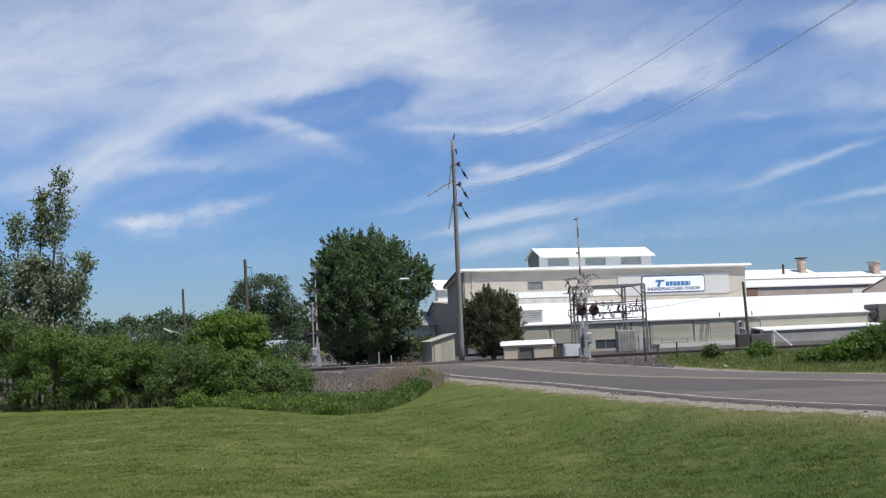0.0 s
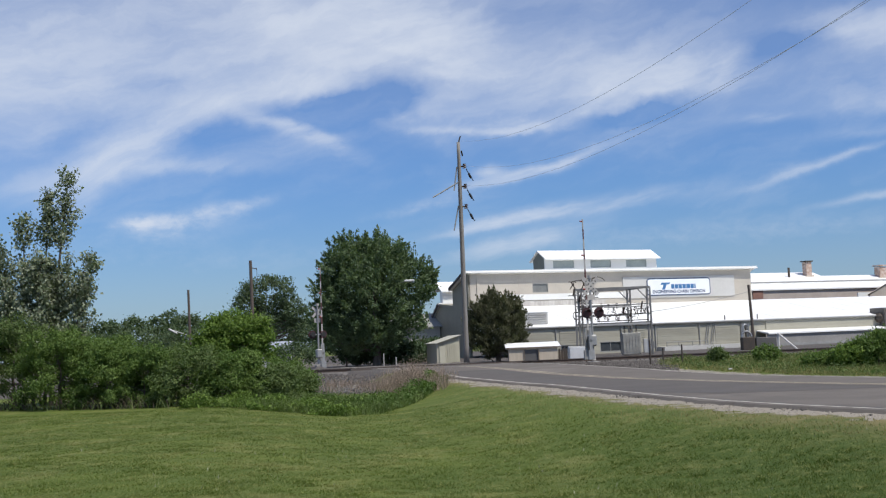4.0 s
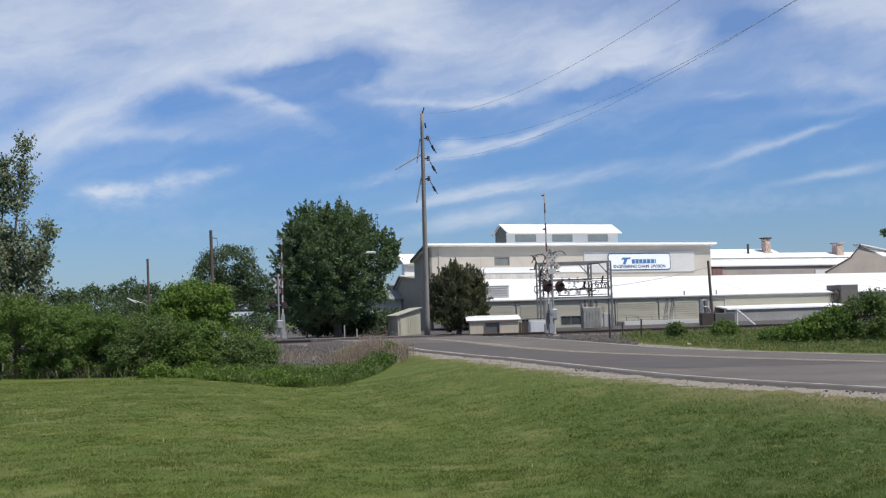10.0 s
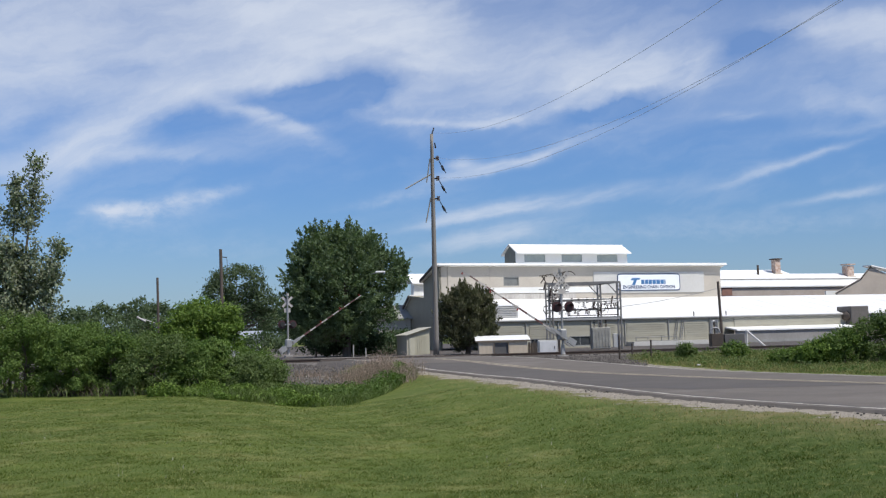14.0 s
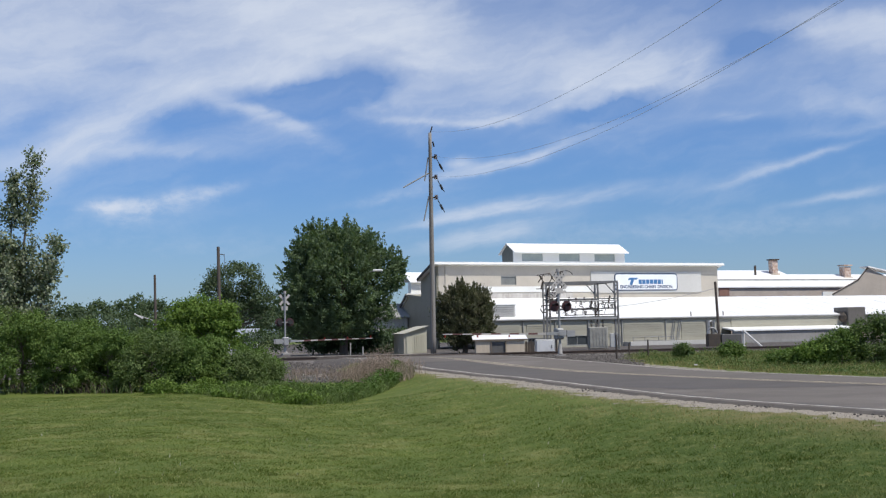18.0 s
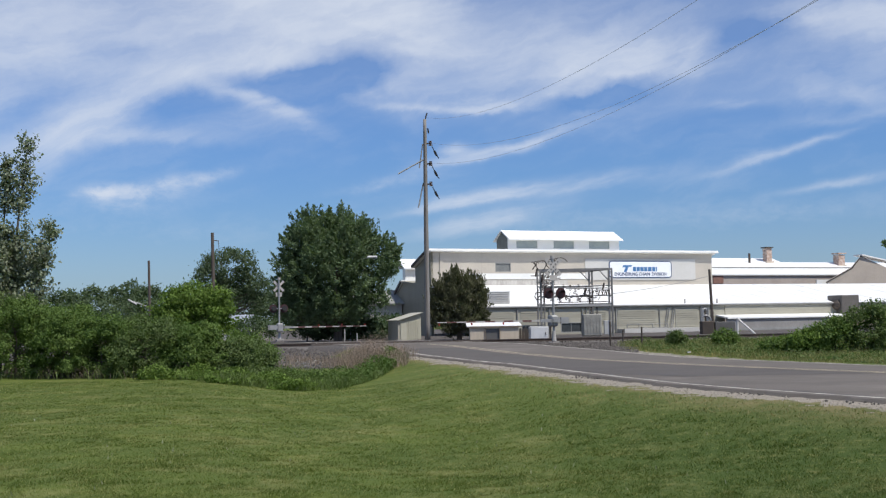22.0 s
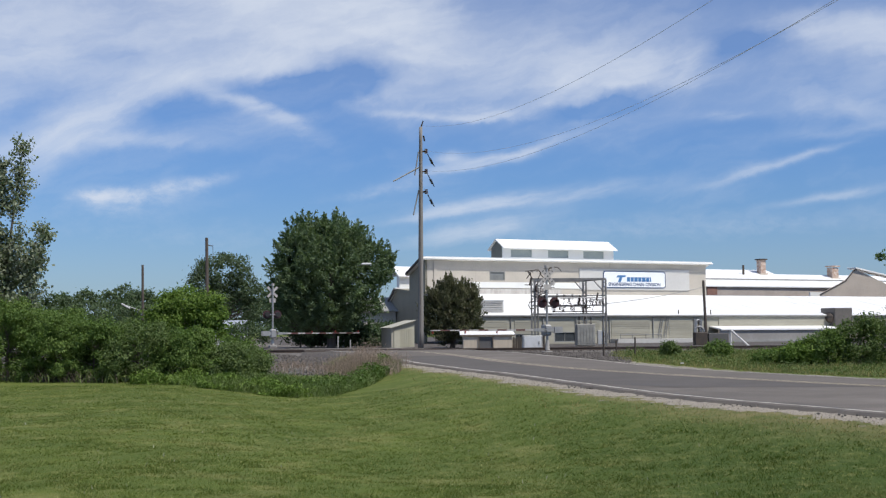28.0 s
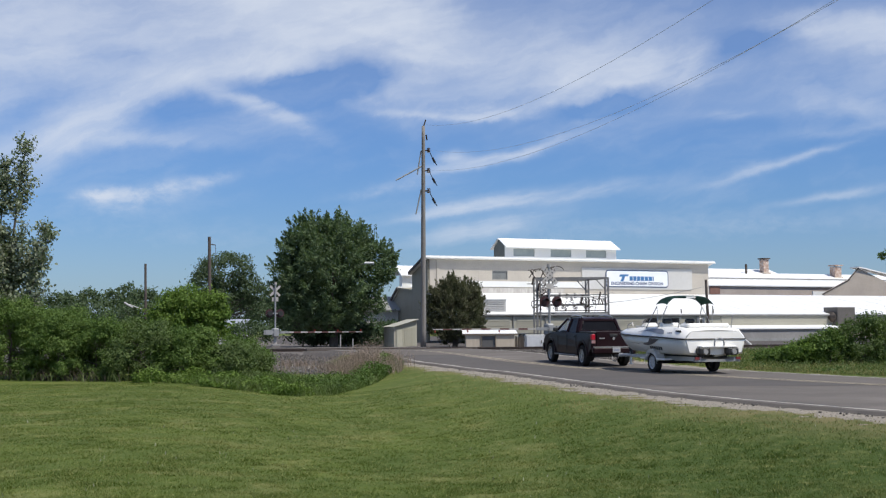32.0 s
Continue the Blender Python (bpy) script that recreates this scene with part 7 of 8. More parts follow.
def make_wheel(name, parent, at, radius, width, spokes, rim_mat, side):
    """A wheel whose own space has the axle along x; side is +1 on the right."""
    w = empty(name)
    w.parent = parent
    w.location = at
    rub = M_black()
    bm = bmesh.new()
    prof = [(-width / 2, radius * 0.66), (-width / 2, radius * 0.9), (-width * 0.36, radius), (width * 0.36, radius), (width / 2, radius * 0.9), (width / 2, radius * 0.66)]
    rings = [[(x, r * math.cos(a), r * math.sin(a)) for x, r in prof] for a in np.linspace(0, math.tau, 29)[:-1]]
    vs = [[bm.verts.new(p) for p in r] for r in rings]
    for i in range(28):
        a, b = vs[i], vs[(i + 1) % 28]
        for k in range(5):
            bm.faces.new((a[k], a[k + 1], b[k + 1], b[k]))
    part("tyre", bm, rub, w)
    bm = bmesh.new()
    s = side * width * 0.42
    rr = radius * 0.68
    outer = [bm.verts.new((s, rr * math.cos(a), rr * math.sin(a))) for a in np.linspace(0, math.tau, 25)[:-1]]
    inner = [bm.verts.new((s - side * 0.03, rr * 0.86 * math.cos(a), rr * 0.86 * math.sin(a))) for a in np.linspace(0, math.tau, 25)[:-1]]
    deep = [bm.verts.new((s - side * 0.1, rr * 0.84 * math.cos(a), rr * 0.84 * math.sin(a))) for a in np.linspace(0, math.tau, 25)[:-1]]
    for k in range(24):
        bm.faces.new((outer[k], outer[(k + 1) % 24], inner[(k + 1) % 24], inner[k]))
        bm.faces.new((inner[k], inner[(k + 1) % 24], deep[(k + 1) % 24], deep[k]))
    for k in range(spokes):
        m = pose(s - side * 0.035, 0, 0) @ Matrix.Rotation(math.tau * k / spokes, 4, "X")
        add_box(bm, (0.04, rr * 0.22, rr * 0.8), m @ pose(0, 0, rr * 0.46))
    add_tube(bm, (s - side * 0.06, 0, 0), (s + side * 0.01, 0, 0), rr * 0.26, sides=12)
    part("rim", bm, rim_mat, w)
    tube("brake_drum", (s - side * 0.14, 0, 0), (s - side * 0.1, 0, 0), rr * 0.84, mat("dark_brake", (0.03, 0.03, 0.03), rough=0.6), w, sides=20)
    return w


def make_truck():
    t = empty("pickup_truck")
    tagged(t, "dark maroon-black crew-cab pickup truck with lit brake lights", "pickup truck")
    paint = bpy.data.materials.new("black_cherry_paint")
    net = Net(paint)
    co = net.add("ShaderNodeTexCoord").outputs["Object"]
    dust = net.ramp(net.noise(co, 3.0, 5.0, 0.6), 0.5, 0.8)
    col = net.mix(net.math("MULTIPLY", dust, 0.25), (0.017, 0.0075, 0.0095, 1), (0.036, 0.024, 0.024, 1))
    p = net.add("ShaderNodeBsdfPrincipled", {"Base Color": col, "Roughness": net.math("MULTIPLY_ADD", dust, 0.15, 0.33), "Specular IOR Level": 0.12, "Coat Weight": 0.05, "Coat Roughness": 0.12})
    net.add("ShaderNodeOutputMaterial", {0: p.outputs[0]})
    black = mat("black_trim_plastic", (0.02, 0.02, 0.021), rough=0.5)
    chrome = mat("bright_alloy", (0.46, 0.455, 0.45), (0.34, 0.335, 0.33), rough=0.35, metal=0.5, scale=5, fine=30, bump=0)
    silver = mat("silver_rail", (0.6, 0.6, 0.6), rough=0.35, metal=0.6, bump=0)
    glass = bpy.data.materials.new("tinted_car_glass")
    net = Net(glass)
    p = net.add("ShaderNodeBsdfPrincipled", {"Base Color": (0.78, 0.80, 0.80, 1), "Roughness": 0.03, "Transmission Weight": 0.95, "IOR": 1.15})
    net.add("ShaderNodeOutputMaterial", {0: p.outputs[0]})
    dglass = mat("dark_privacy_glass", (0.012, 0.012, 0.014), rough=0.2, scale=1, fine=4, bump=0, spec=0.08)
    grey_trim = mat("grey_trim", (0.2, 0.2, 0.2), rough=0.5)
    R = 0.385

    def arch(cy, r, a0, a1, n=9):
        return [(cy + r * math.cos(radians(a0 + (a1 - a0) * k / n)), R + r * math.sin(radians(a0 + (a1 - a0) * k / n))) for k in range(n + 1)]
    low = [(-0.88, 0.62), (-0.90, 0.78), (-0.86, 1.12), (0.38, 1.13), (1.6, 1.14), (2.72, 1.12), (3.4, 1.06), (3.95, 0.98), (4.13, 0.86), (4.2, 0.55), (4.08, 0.42)]
    low += arch(3.315, 0.47, 8, 172) + [(2.78, 0.38), (0.55, 0.38)] + arch(0.0, 0.47, 5, 172) + [(-0.62, 0.5)]
    W = 0.88
    bm = bmesh.new()

    def width_at(x, z):
        # the flanks bow out at the waist and tuck in at the shoulder
        k = 1.0 - 0.08 * max(0.0, (z - 0.9) / 0.3) ** 2 - 0.05 * max(0.0, (0.6 - z) / 0.25)
        return x * k
    sides = []
    for s in (-1, 1):
        sides.append([bm.verts.new((width_at(s * W, z), y, z)) for y, z in low])
    n = len(low)
    for k in range(n):
        bm.faces.new((sides[0][k], sides[0][(k + 1) % n], sides[1][(k + 1) % n], sides[1][k]))
    bm.faces.new(sides[0][::-1])
    bm.faces.new(sides[1])
    edges = [e for e in bm.edges if abs(e.verts[0].co.x - e.verts[1].co.x) < 0.12]
    bmesh.ops.bevel(bm, geom=edges, offset=0.035, segments=2, affect="EDGES")
    part("body", bm, paint, t)
    # cab: roof, pillars and panes
    zb, zt = 1.12, 1.62
    ring = lambda y, dz, w: [(-0.68 * w, y, zt - 0.035 + dz), (-0.62 * w, y, zt + 0.03 + dz), (0, y, zt + 0.06 + dz), (0.62 * w, y, zt + 0.03 + dz), (0.68 * w, y, zt - 0.035 + dz)]
    part("roof", loft([ring(0.46, -0.05, 0.95), ring(0.62, 0.0, 1.0), ring(1.2, 0.02, 1.0), ring(1.75, 0.0, 1.0), ring(2.02, -0.06, 0.97)]), paint, t)
    for s in (-1, 1):
        for a, b, r in (((0.83 * s, 0.38, zb), (0.66 * s, 0.54, zt), 0.07), ((0.86 * s, 1.53, zb), (0.68 * s, 1.48, zt), 0.055), ((0.85 * s, 2.72, zb), (0.67 * s, 1.95, zt), 0.045), ((0.84 * s, 0.52, zb), (0.67 * s, 0.64, zt), 0.085)):
            tube("pillar", a, b, r, paint, t, sides=6)
        q = lambda p: (p[0] * s, p[1], p[2])
        for nm, pts, gm in (("door_window", ((0.855, 1.59, zb), (0.85, 2.64, zb), (0.675, 1.93, zt - 0.03), (0.68, 1.53, zt - 0.03)), glass), ("rear_door_window", ((0.86, 0.60, zb), (0.86, 1.48, zb), (0.685, 1.43, zt - 0.03), (0.675, 0.70, zt - 0.03)), dglass)):
            bm = bmesh.new()
            vs = [bm.verts.new(q(p)) for p in pts]
            f = bm.faces.new(vs)
            ext = bmesh.ops.extrude_face_region(bm, geom=[f])
            for v in ext["geom"]:
                if isinstance(v, bmesh.types.BMVert):
                    v.co.x -= 0.008 * s
            part(nm, bm, gm, t)
        rail = bmesh.new()
        add_sweep(rail, [(0.6 * s, 0.62 + 1.2 * k / 6, zt + 0.085 + 0.045 * math.sin(math.pi * k / 6)) for k in range(7)], [0.028] * 7, 6)
        part("roof_rail", rail, silver, t)
        for y in (0.66, 1.78):
            tube("rail_foot", (0.6 * s, y, zt), (0.6 * s, y, zt + 0.12), 0.03, black, t, sides=6)
        box("door_handle", (0.03, 0.16, 0.035), (0.895 * s, 1.68, 0.99), paint, t)
        box("door_handle", (0.03, 0.16, 0.035), (0.895 * s, 0.78, 0.99), paint, t)
        for y in (0.60, 1.53, 2.58):
            box("door_gap", (0.012, 0.012, 0.58), (0.895 * s, y, 0.78), black, t)
        box("mirror", (0.2, 0.1, 0.15), (1.0 * s, 2.45, 1.2), black, t, bevel=0.03)
        box("running_board", (0.16, 2.1, 0.05), (0.9 * s, 1.65, 0.37), grey_trim, t, bevel=0.01)
        tl = box("tail_light", (0.14, 0.14, 0.17), (0.80 * s, -0.86, 1.0), glow("lit_red_lens", (0.33, 0.010, 0.022), 0.22), t, "lit red tail light", bevel=0.015)
        box("reverse_lens", (0.14, 0.05, 0.09), (0.80 * s, -0.90, 0.85), mat("clear_lens", (0.42, 0.24, 0.24), rough=0.2), tl)
        box("head_light", (0.3, 0.12, 0.2), (0.68 * s, 4.08, 0.84), mat("clear_lamp", (0.7, 0.7, 0.7), rough=0.1), t, bevel=0.02)
        for cy in (0.0, 3.315):
            bm = bmesh.new()
            add_sweep(bm, [(0.87 * s, *a) for a in arch(cy, 0.49, 0, 180, 12)], [0.035] * 13, 5)
            part("arch_moulding", bm, paint, t)
    for nm, pts in (("rear_window", ((-0.74, 0.385, zb + 0.05), (0.74, 0.385, zb + 0.05), (0.6, 0.50, zt - 0.07), (-0.6, 0.50, zt - 0.07))), ("windscreen", ((-0.8, 2.7, zb), (0.8, 2.7, zb), (0.63, 1.99, zt - 0.03), (-0.63, 1.99, zt - 0.03)))):
        bm = bmesh.new()
        f = bm.faces.new([bm.verts.new(p) for p in pts])
        ext = bmesh.ops.extrude_face_region(bm, geom=[f])
        for v in ext["geom"]:
            if isinstance(v, bmesh.types.BMVert):
                v.co.y -= 0.01
        part(nm, bm, dglass if nm == "rear_window" else glass, t)
    box("bed_cover", (1.5, 1.14, 0.05), (0, -0.26, 1.14), black, t, "black folding bed cover", bevel=0.015)
    box("bed_back_panel", (1.6, 0.06, 0.12), (0, 0.37, 1.14), paint, t)
    for s in (-0.8, 0.8):
        box("bed_rail", (0.1, 1.2, 0.06), (s, -0.25, 1.145), black, t, bevel=0.015)
    box("seat", (1.3, 0.5, 0.5), (0, 1.45, 0.95), black, t, bevel=0.05)
    box("dashboard", (1.45, 0.35, 0.16), (0, 2.45, 1.08), black, t, bevel=0.04)
    for s in (-0.38, 0.38):
        box("head_rest", (0.28, 0.1, 0.2), (s, 1.28, 1.34), black, t, bevel=0.04)
    bm = bmesh.new()
    pts = [(-0.38 + 0.18 * math.cos(a), 2.18 + 0.07 * math.sin(a), 1.2 + 0.16 * math.sin(a)) for a in np.linspace(0, math.tau, 17)]
    add_path(bm, pts, 0.016, 5)
    part("steering_wheel", bm, black, t)
    tg = box("tailgate", (1.36, 0.05, 0.5), (0, -0.895, 0.93), paint, t, bevel=0.02)
    box("tailgate_handle", (0.3, 0.03, 0.09), (0, -0.925, 1.05), black, tg, bevel=0.01)
    for x, w in ((-0.46, 0.22), (0.47, 0.2)):
        box("badge_bar", (w, 0.01, 0.035), (x, -0.925, 0.96), chrome, tg)
    tube("oval_badge", (0, -0.915, 0.95), (0, -0.935, 0.95), 0.045, chrome, tg, sides=16)
    bp = box("rear_bumper", (1.72, 0.2, 0.2), (0, -0.96, 0.58), paint, t, bevel=0.04)
    box("bumper_step", (1.64, 0.14, 0.03), (0, -0.98, 0.69), chrome, bp)
    pl = box("number_plate", (0.3, 0.02, 0.15), (0.05, -1.07, 0.6), mat("plate_white", (0.5, 0.5, 0.5), rough=0.5), bp)
    box("plate_bar", (0.22, 0.006, 0.06), (0.05, -1.084, 0.6), mat("plate_blue_grey", (0.3, 0.32, 0.4), rough=0.5), pl)
    box("front_bumper", (1.8, 0.2, 0.3), (0, 4.15, 0.58), paint, t, bevel=0.05)
    box("grille", (0.9, 0.06, 0.28), (0, 4.13, 0.86), chrome, t, bevel=0.02)
    tube("hitch_bar", (0, -1.06, 0.42), (0, -1.42, 0.42), 0.045, black, t, sides=6)
    box("chassis", (1.3, 4.6, 0.2), (0, 1.5, 0.46), black, t)
    tube("rear_axle", (-0.7, 0, R), (0.7, 0, R), 0.06, black, t)
    # the body sits high over its axles
    for ob in t.children_recursive:
        for v in ob.data.vertices:
            v.co.z += 0.13 * min(max((v.co.z - 0.45) / 0.7, 0.0), 1.0)
    wheels = []
    for x, y in ((-0.785, 0), (0.785, 0), (-0.785, 3.315), (0.785, 3.315)):
        wheels.append(make_wheel("wheel", t, (x, y, R), R, 0.25, 7, chrome, 1 if x > 0 else -1))
    return t, wheels


def glow(name, colour, strength):
    if name in MATS:
        return MATS[name]
    m = bpy.data.materials.new(name)
    net = Net(m)
    p = net.add("ShaderNodeBsdfPrincipled", {"Base Color": (*colour, 1), "Roughness": 0.25, "Emission Color": (*colour, 1), "Emission Strength": strength})
    net.add("ShaderNodeOutputMaterial", {0: p.outputs[0]})
    MATS[name] = m
    return m


def shorten(thing, start, share):
    """Draws the tail behind y = start in to a share of its length."""
    for ob in thing.children_recursive:
        for v in ob.data.vertices:
            if v.co.y < start:
                v.co.y = start + (v.co.y - start) * share


def make_trailer():
    t = empty("boat_trailer")
    tagged(t, "white single-axle boat trailer coupled behind the pickup", "trailer")
    white = mat("white_gelcoat", (0.86, 0.84, 0.79), (0.80, 0.78, 0.73), rough=0.3, scale=1, fine=20, bump=0.03)
    frame_m = mat("pale_trailer_paint", (0.6, 0.6, 0.59), (0.48, 0.48, 0.47), rough=0.4, scale=2, fine=18)
    black, grey = mat("black_trim_plastic", (0.02, 0.02, 0.021), rough=0.5), M_grey_paint()
    R = 0.335
    for s in (-1, 1):
        bm = bmesh.new()
        add_box(bm, (0.08, 4.2, 0.13), pose(0.62 * s, -0.3, 0.47))
        part("side_rail", bm, frame_m, t)
        tube("tongue_rail", (0.62 * s, 1.75, 0.47), (0.05 * s, 4.1, 0.47), 0.05, frame_m, t, sides=6)
        bm = bmesh.new()
        for k in range(10):
            a0, a1 = radians(8 + 16.4 * k), radians(8 + 16.4 * (k + 1))
            p = [(0.43 * math.cos(a), R + 0.43 * math.sin(a)) for a in (a0, a1)]
            for x0, x1, th in ((0.91, 1.21, 0.02),):
                vs = [bm.verts.new((x * s, y, z)) for y, z in p for x in (x0, x1)]
                bm.faces.new((vs[0], vs[1], vs[3], vs[2]))
            vs = [bm.verts.new((1.21 * s, y, z)) for y, z in p] + [bm.verts.new((1.21 * s, p[1][0], p[1][1] - 0.13)), bm.verts.new((1.21 * s, p[0][0], p[0][1] - 0.13))]
            bm.faces.new(vs)
        bmesh.ops.solidify(bm, geom=bm.faces[:], thickness=0.02)
        part("mudguard", bm, white, t, "white rounded mudguard")
        box("mudguard_foot", (0.3, 0.5, 0.05), (1.06 * s, -0.62, 0.44), white, t, bevel=0.01)
        box("mudguard_foot", (0.3, 0.35, 0.05), (1.06 * s, 0.55, 0.46), white, t, bevel=0.01)
        box("tail_lamp", (0.16, 0.06, 0.08), (0.72 * s, -2.43, 0.5), mat("dull_red_lens", (0.18, 0.03, 0.03), rough=0.3), t)
        box("bunk", (0.12, 3.4, 0.1), (0.42 * s, -0.4, 0.555), black, t)
    tube("axle", (-1.0, 0, R), (1.0, 0, R), 0.05, black, t)
    for y in (-2.35, -0.6, 1.4):
        box("cross_member", (1.6 if y < -2 else 1.3, 0.09, 0.08), (0, y, 0.43), frame_m if y > -2 else grey, t)
    tube("coupler", (0, 4.05, 0.47), (0, 4.65, 0.45), 0.06, frame_m, t)
    tube("winch_post", (0, 3.65, 0.45), (0, 3.95, 1.05), 0.05, black, t)
    box("winch", (0.2, 0.22, 0.2), (0, 3.86, 0.95), black, t, bevel=0.03)
    tube("jack", (0.12, 4.0, 0.16), (0.12, 4.0, 0.75), 0.035, white, t)
    tube("jack_foot", (0.12, 4.0, 0.14), (0.12, 4.0, 0.17), 0.09, white, t)
    bm = bmesh.new()
    add_path(bm, [(-0.1, 4.5, 0.42), (-0.15, 4.7, 0.22), (-0.12, 4.95, 0.25), (-0.1, 5.1, 0.45)], 0.02, 5)
    part("safety_chain", bm, M_steel(), t)
    shorten(t, -0.9, 0.78)
    wheels = [make_wheel("wheel", t, (x, 0, R), R, 0.21, 9, mat("white_steel_rim", (0.66, 0.66, 0.65), rough=0.4), 1 if x > 0 else -1) for x in (-1.06, 1.06)]
    return t, wheels


def make_boat():
    b = empty("motor_boat")
    tagged(b, "white jet boat with green canopy strapped on its trailer", "boat")
    white = mat("white_gelcoat", (0.80, 0.80, 0.79))
    # hull gelcoat greyed to ivory: the flank's shade is put into the colour
    ivory = mat("shaded_hull_gelcoat", (0.66, 0.645, 0.58), (0.60, 0.585, 0.53), rough=0.35, scale=1, fine=20, bump=0.03)
    black, grey = mat("black_trim_plastic", (0.02, 0.02, 0.021), rough=0.5), M_grey_paint()
    # stations: y, keel z, chine half width and z, gunwale half width and z, deck half width and z
    st = ((4.05, 1.08, 0.02, 1.14, 0.05, 1.31, 0.03, 1.33), (3.7, 0.88, 0.16, 1.02, 0.38, 1.34, 0.25, 1.39), (3.0, 0.71, 0.46, 0.90, 0.78, 1.34, 0.6, 1.44), (2.1, 0.63, 0.78, 0.82, 1.03, 1.32, 0.82, 1.48),
          (0.9, 0.60, 0.97, 0.79, 1.15, 1.29, 0.95, 1.50), (-0.4, 0.59, 1.04, 0.77, 1.18, 1.26, 1.0, 1.51), (-1.5, 0.59, 1.06, 0.76, 1.18, 1.23, 1.0, 1.50), (-2.15, 0.60, 1.04, 0.76, 1.15, 1.21, 0.95, 1.45), (-2.32, 0.66, 0.92, 0.80, 1.04, 1.2, 0.85, 1.38))
    # the hull sits low on its bunks
    st = tuple((y, kz - 0.07, cw, cz - 0.13, gw, gq - 0.10, dw, dq - 0.04) for y, kz, cw, cz, gw, gq, dw, dq in st)
    rings = []
    for y, kz, cw, cz, gw, gzz, dw, dz in st:
        rings.append([(0, y, kz), (cw * 0.5, y, kz + (cz - kz) * 0.45), (cw, y, cz), (cw * 1.0 + (gw - cw) * 0.5, y, cz + (gzz - cz) * 0.42), (gw, y, gzz - 0.03), (gw, y, gzz - 0.03), (gw - (gw - cw) * 0.5, y, cz + (gzz - cz) * 0.42)][:5])
    full = [r + [(-x, y, z) for x, y, z in r[::-1][:-1]] for r in rings]
    part("hull", loft(full, closed=False, caps=True), ivory, b, "white moulded hull with shade in its ivory tone", smooth=True)
    deck = []
    for y, kz, cw, cz, gw, gzz, dw, dz in st:
        half = [(gw, y, gzz + 0.005), (gw * 0.98, y, gzz + 0.06), (dw, y, dz - 0.02), (dw * 0.9, y, dz), (dw * 0.6, y, dz + 0.01)]
        if -1.2 < y < 2.0:
            half += [(dw * 0.58, y, dz - 0.5)]
        else:
            half += [(0.0 + dw * 0.3, y, dz + 0.02)]
        deck.append(half + [(-x, yy, z) for x, yy, z in half[::-1]])
    part("deck", loft(deck, closed=False, caps=False), white, b, "white moulded deck", smooth=True)
    bm = bmesh.new()
    for s in (-1, 1):
        add_path(bm, [((gw + 0.012) * s, y, gzz - 0.012) for y, _, _, _, gw, gzz, _, _ in st], 0.024, 6)
    add_path(bm, [(-1.04, -2.38, 1.09), (1.04, -2.38, 1.09)], 0.022, 6)
    part("rub_rail", bm, black, b, "black rubbing strake")
    # transom with its twin jet housings and boarding ring
    prism("transom", [(-1.03, 1.10), (-0.91, 0.68), (0, 0.60), (0.91, 0.68), (1.03, 1.10), (0.84, 1.33), (-0.84, 1.33)], -2.36, -2.31, white, b)
    box("swim_platform", (1.3, 0.3, 0.07), (0, -2.48, 0.86), white, b, bevel=0.05)
    for s in (-0.5, 0.5):
        j = box("jet_housing", (0.42, 0.3, 0.26), (s, -2.48, 0.72), black, b, "black jet drive housing", bevel=0.06)
        tube("jet_nozzle", (s, -2.6, 0.70), (s, -2.72, 0.70), 0.08, grey, j, sides=12)
    bm = bmesh.new()
    pts = [(0.0 + 0.17 * math.cos(a), -2.64, 0.95 + 0.17 * math.sin(a)) for a in np.linspace(-0.4, math.pi + 0.4, 13)]
    add_path(bm, pts, 0.025, 6)
    part("boarding_ring", bm, M_steel(), b)
    # dark swoosh and name bars on both flanks
    gm = mat("charcoal_decal", (0.07, 0.075, 0.085), rough=0.4)

    def flank(y, f, s, out):
        ys = [q[0] for q in st][::-1]
        cw, cz, gw, gq = (float(np.interp(y, ys, [q[k] for q in st][::-1])) for k in (2, 3, 4, 5))
        a, m_, c = (cw, cz), (cw + (gw - cw) * 0.5, cz + (gq - cz) * 0.42), (gw, gq - 0.03)
        x, z = (np.interp(f, (0, 0.45, 1), (a[0], m_[0], c[0])), np.interp(f, (0, 0.45, 1), (a[1], m_[1], c[1])))
        return ((x + out) * s, y, z)
    def deck_side(y, f, s):
        ys = [q[0] for q in st][::-1]
        gw, gq, dw, dq = (float(np.interp(y, ys, [q[k] for q in st][::-1])) for k in (4, 5, 6, 7))
        return ((gw * 0.98 + (dw - gw * 0.98) * f + 0.014) * s, y, gq + 0.06 + (dq - 0.08 - gq) * f + 0.006)
    for s in (-1, 1):
        for nm, pts, mt in (("swoosh", [(2.2, 0.46), (1.2, 0.5), (0.3, 0.45), (-0.1, 0.62), (-0.5, 0.9), (0.15, 0.93), (0.0, 0.78), (0.25, 0.66), (0.9, 0.58), (1.6, 0.56)], gm),):
            bm = bmesh.new()
            vs = [bm.verts.new(flank(y, f, s, 0.012)) for y, f in pts]
            c = bm.verts.new(flank(0.35, 0.6, s, 0.014))
            for k in range(len(vs)):
                bm.faces.new((vs[k], vs[(k + 1) % len(vs)], c))
            part(nm, bm, mt, b, "dark grey hull decal")
        for k in range(6):
            y0 = 0.28 - 0.15 * k
            bm = bmesh.new()
            bm.faces.new([bm.verts.new(flank(y, f, s, 0.012)) for y, f in ((y0, 0.2), (y0 - 0.11, 0.2), (y0 - 0.11, 0.42), (y0, 0.42))])
            part("name_bar", bm, black, b)
        ds = bmesh.new()
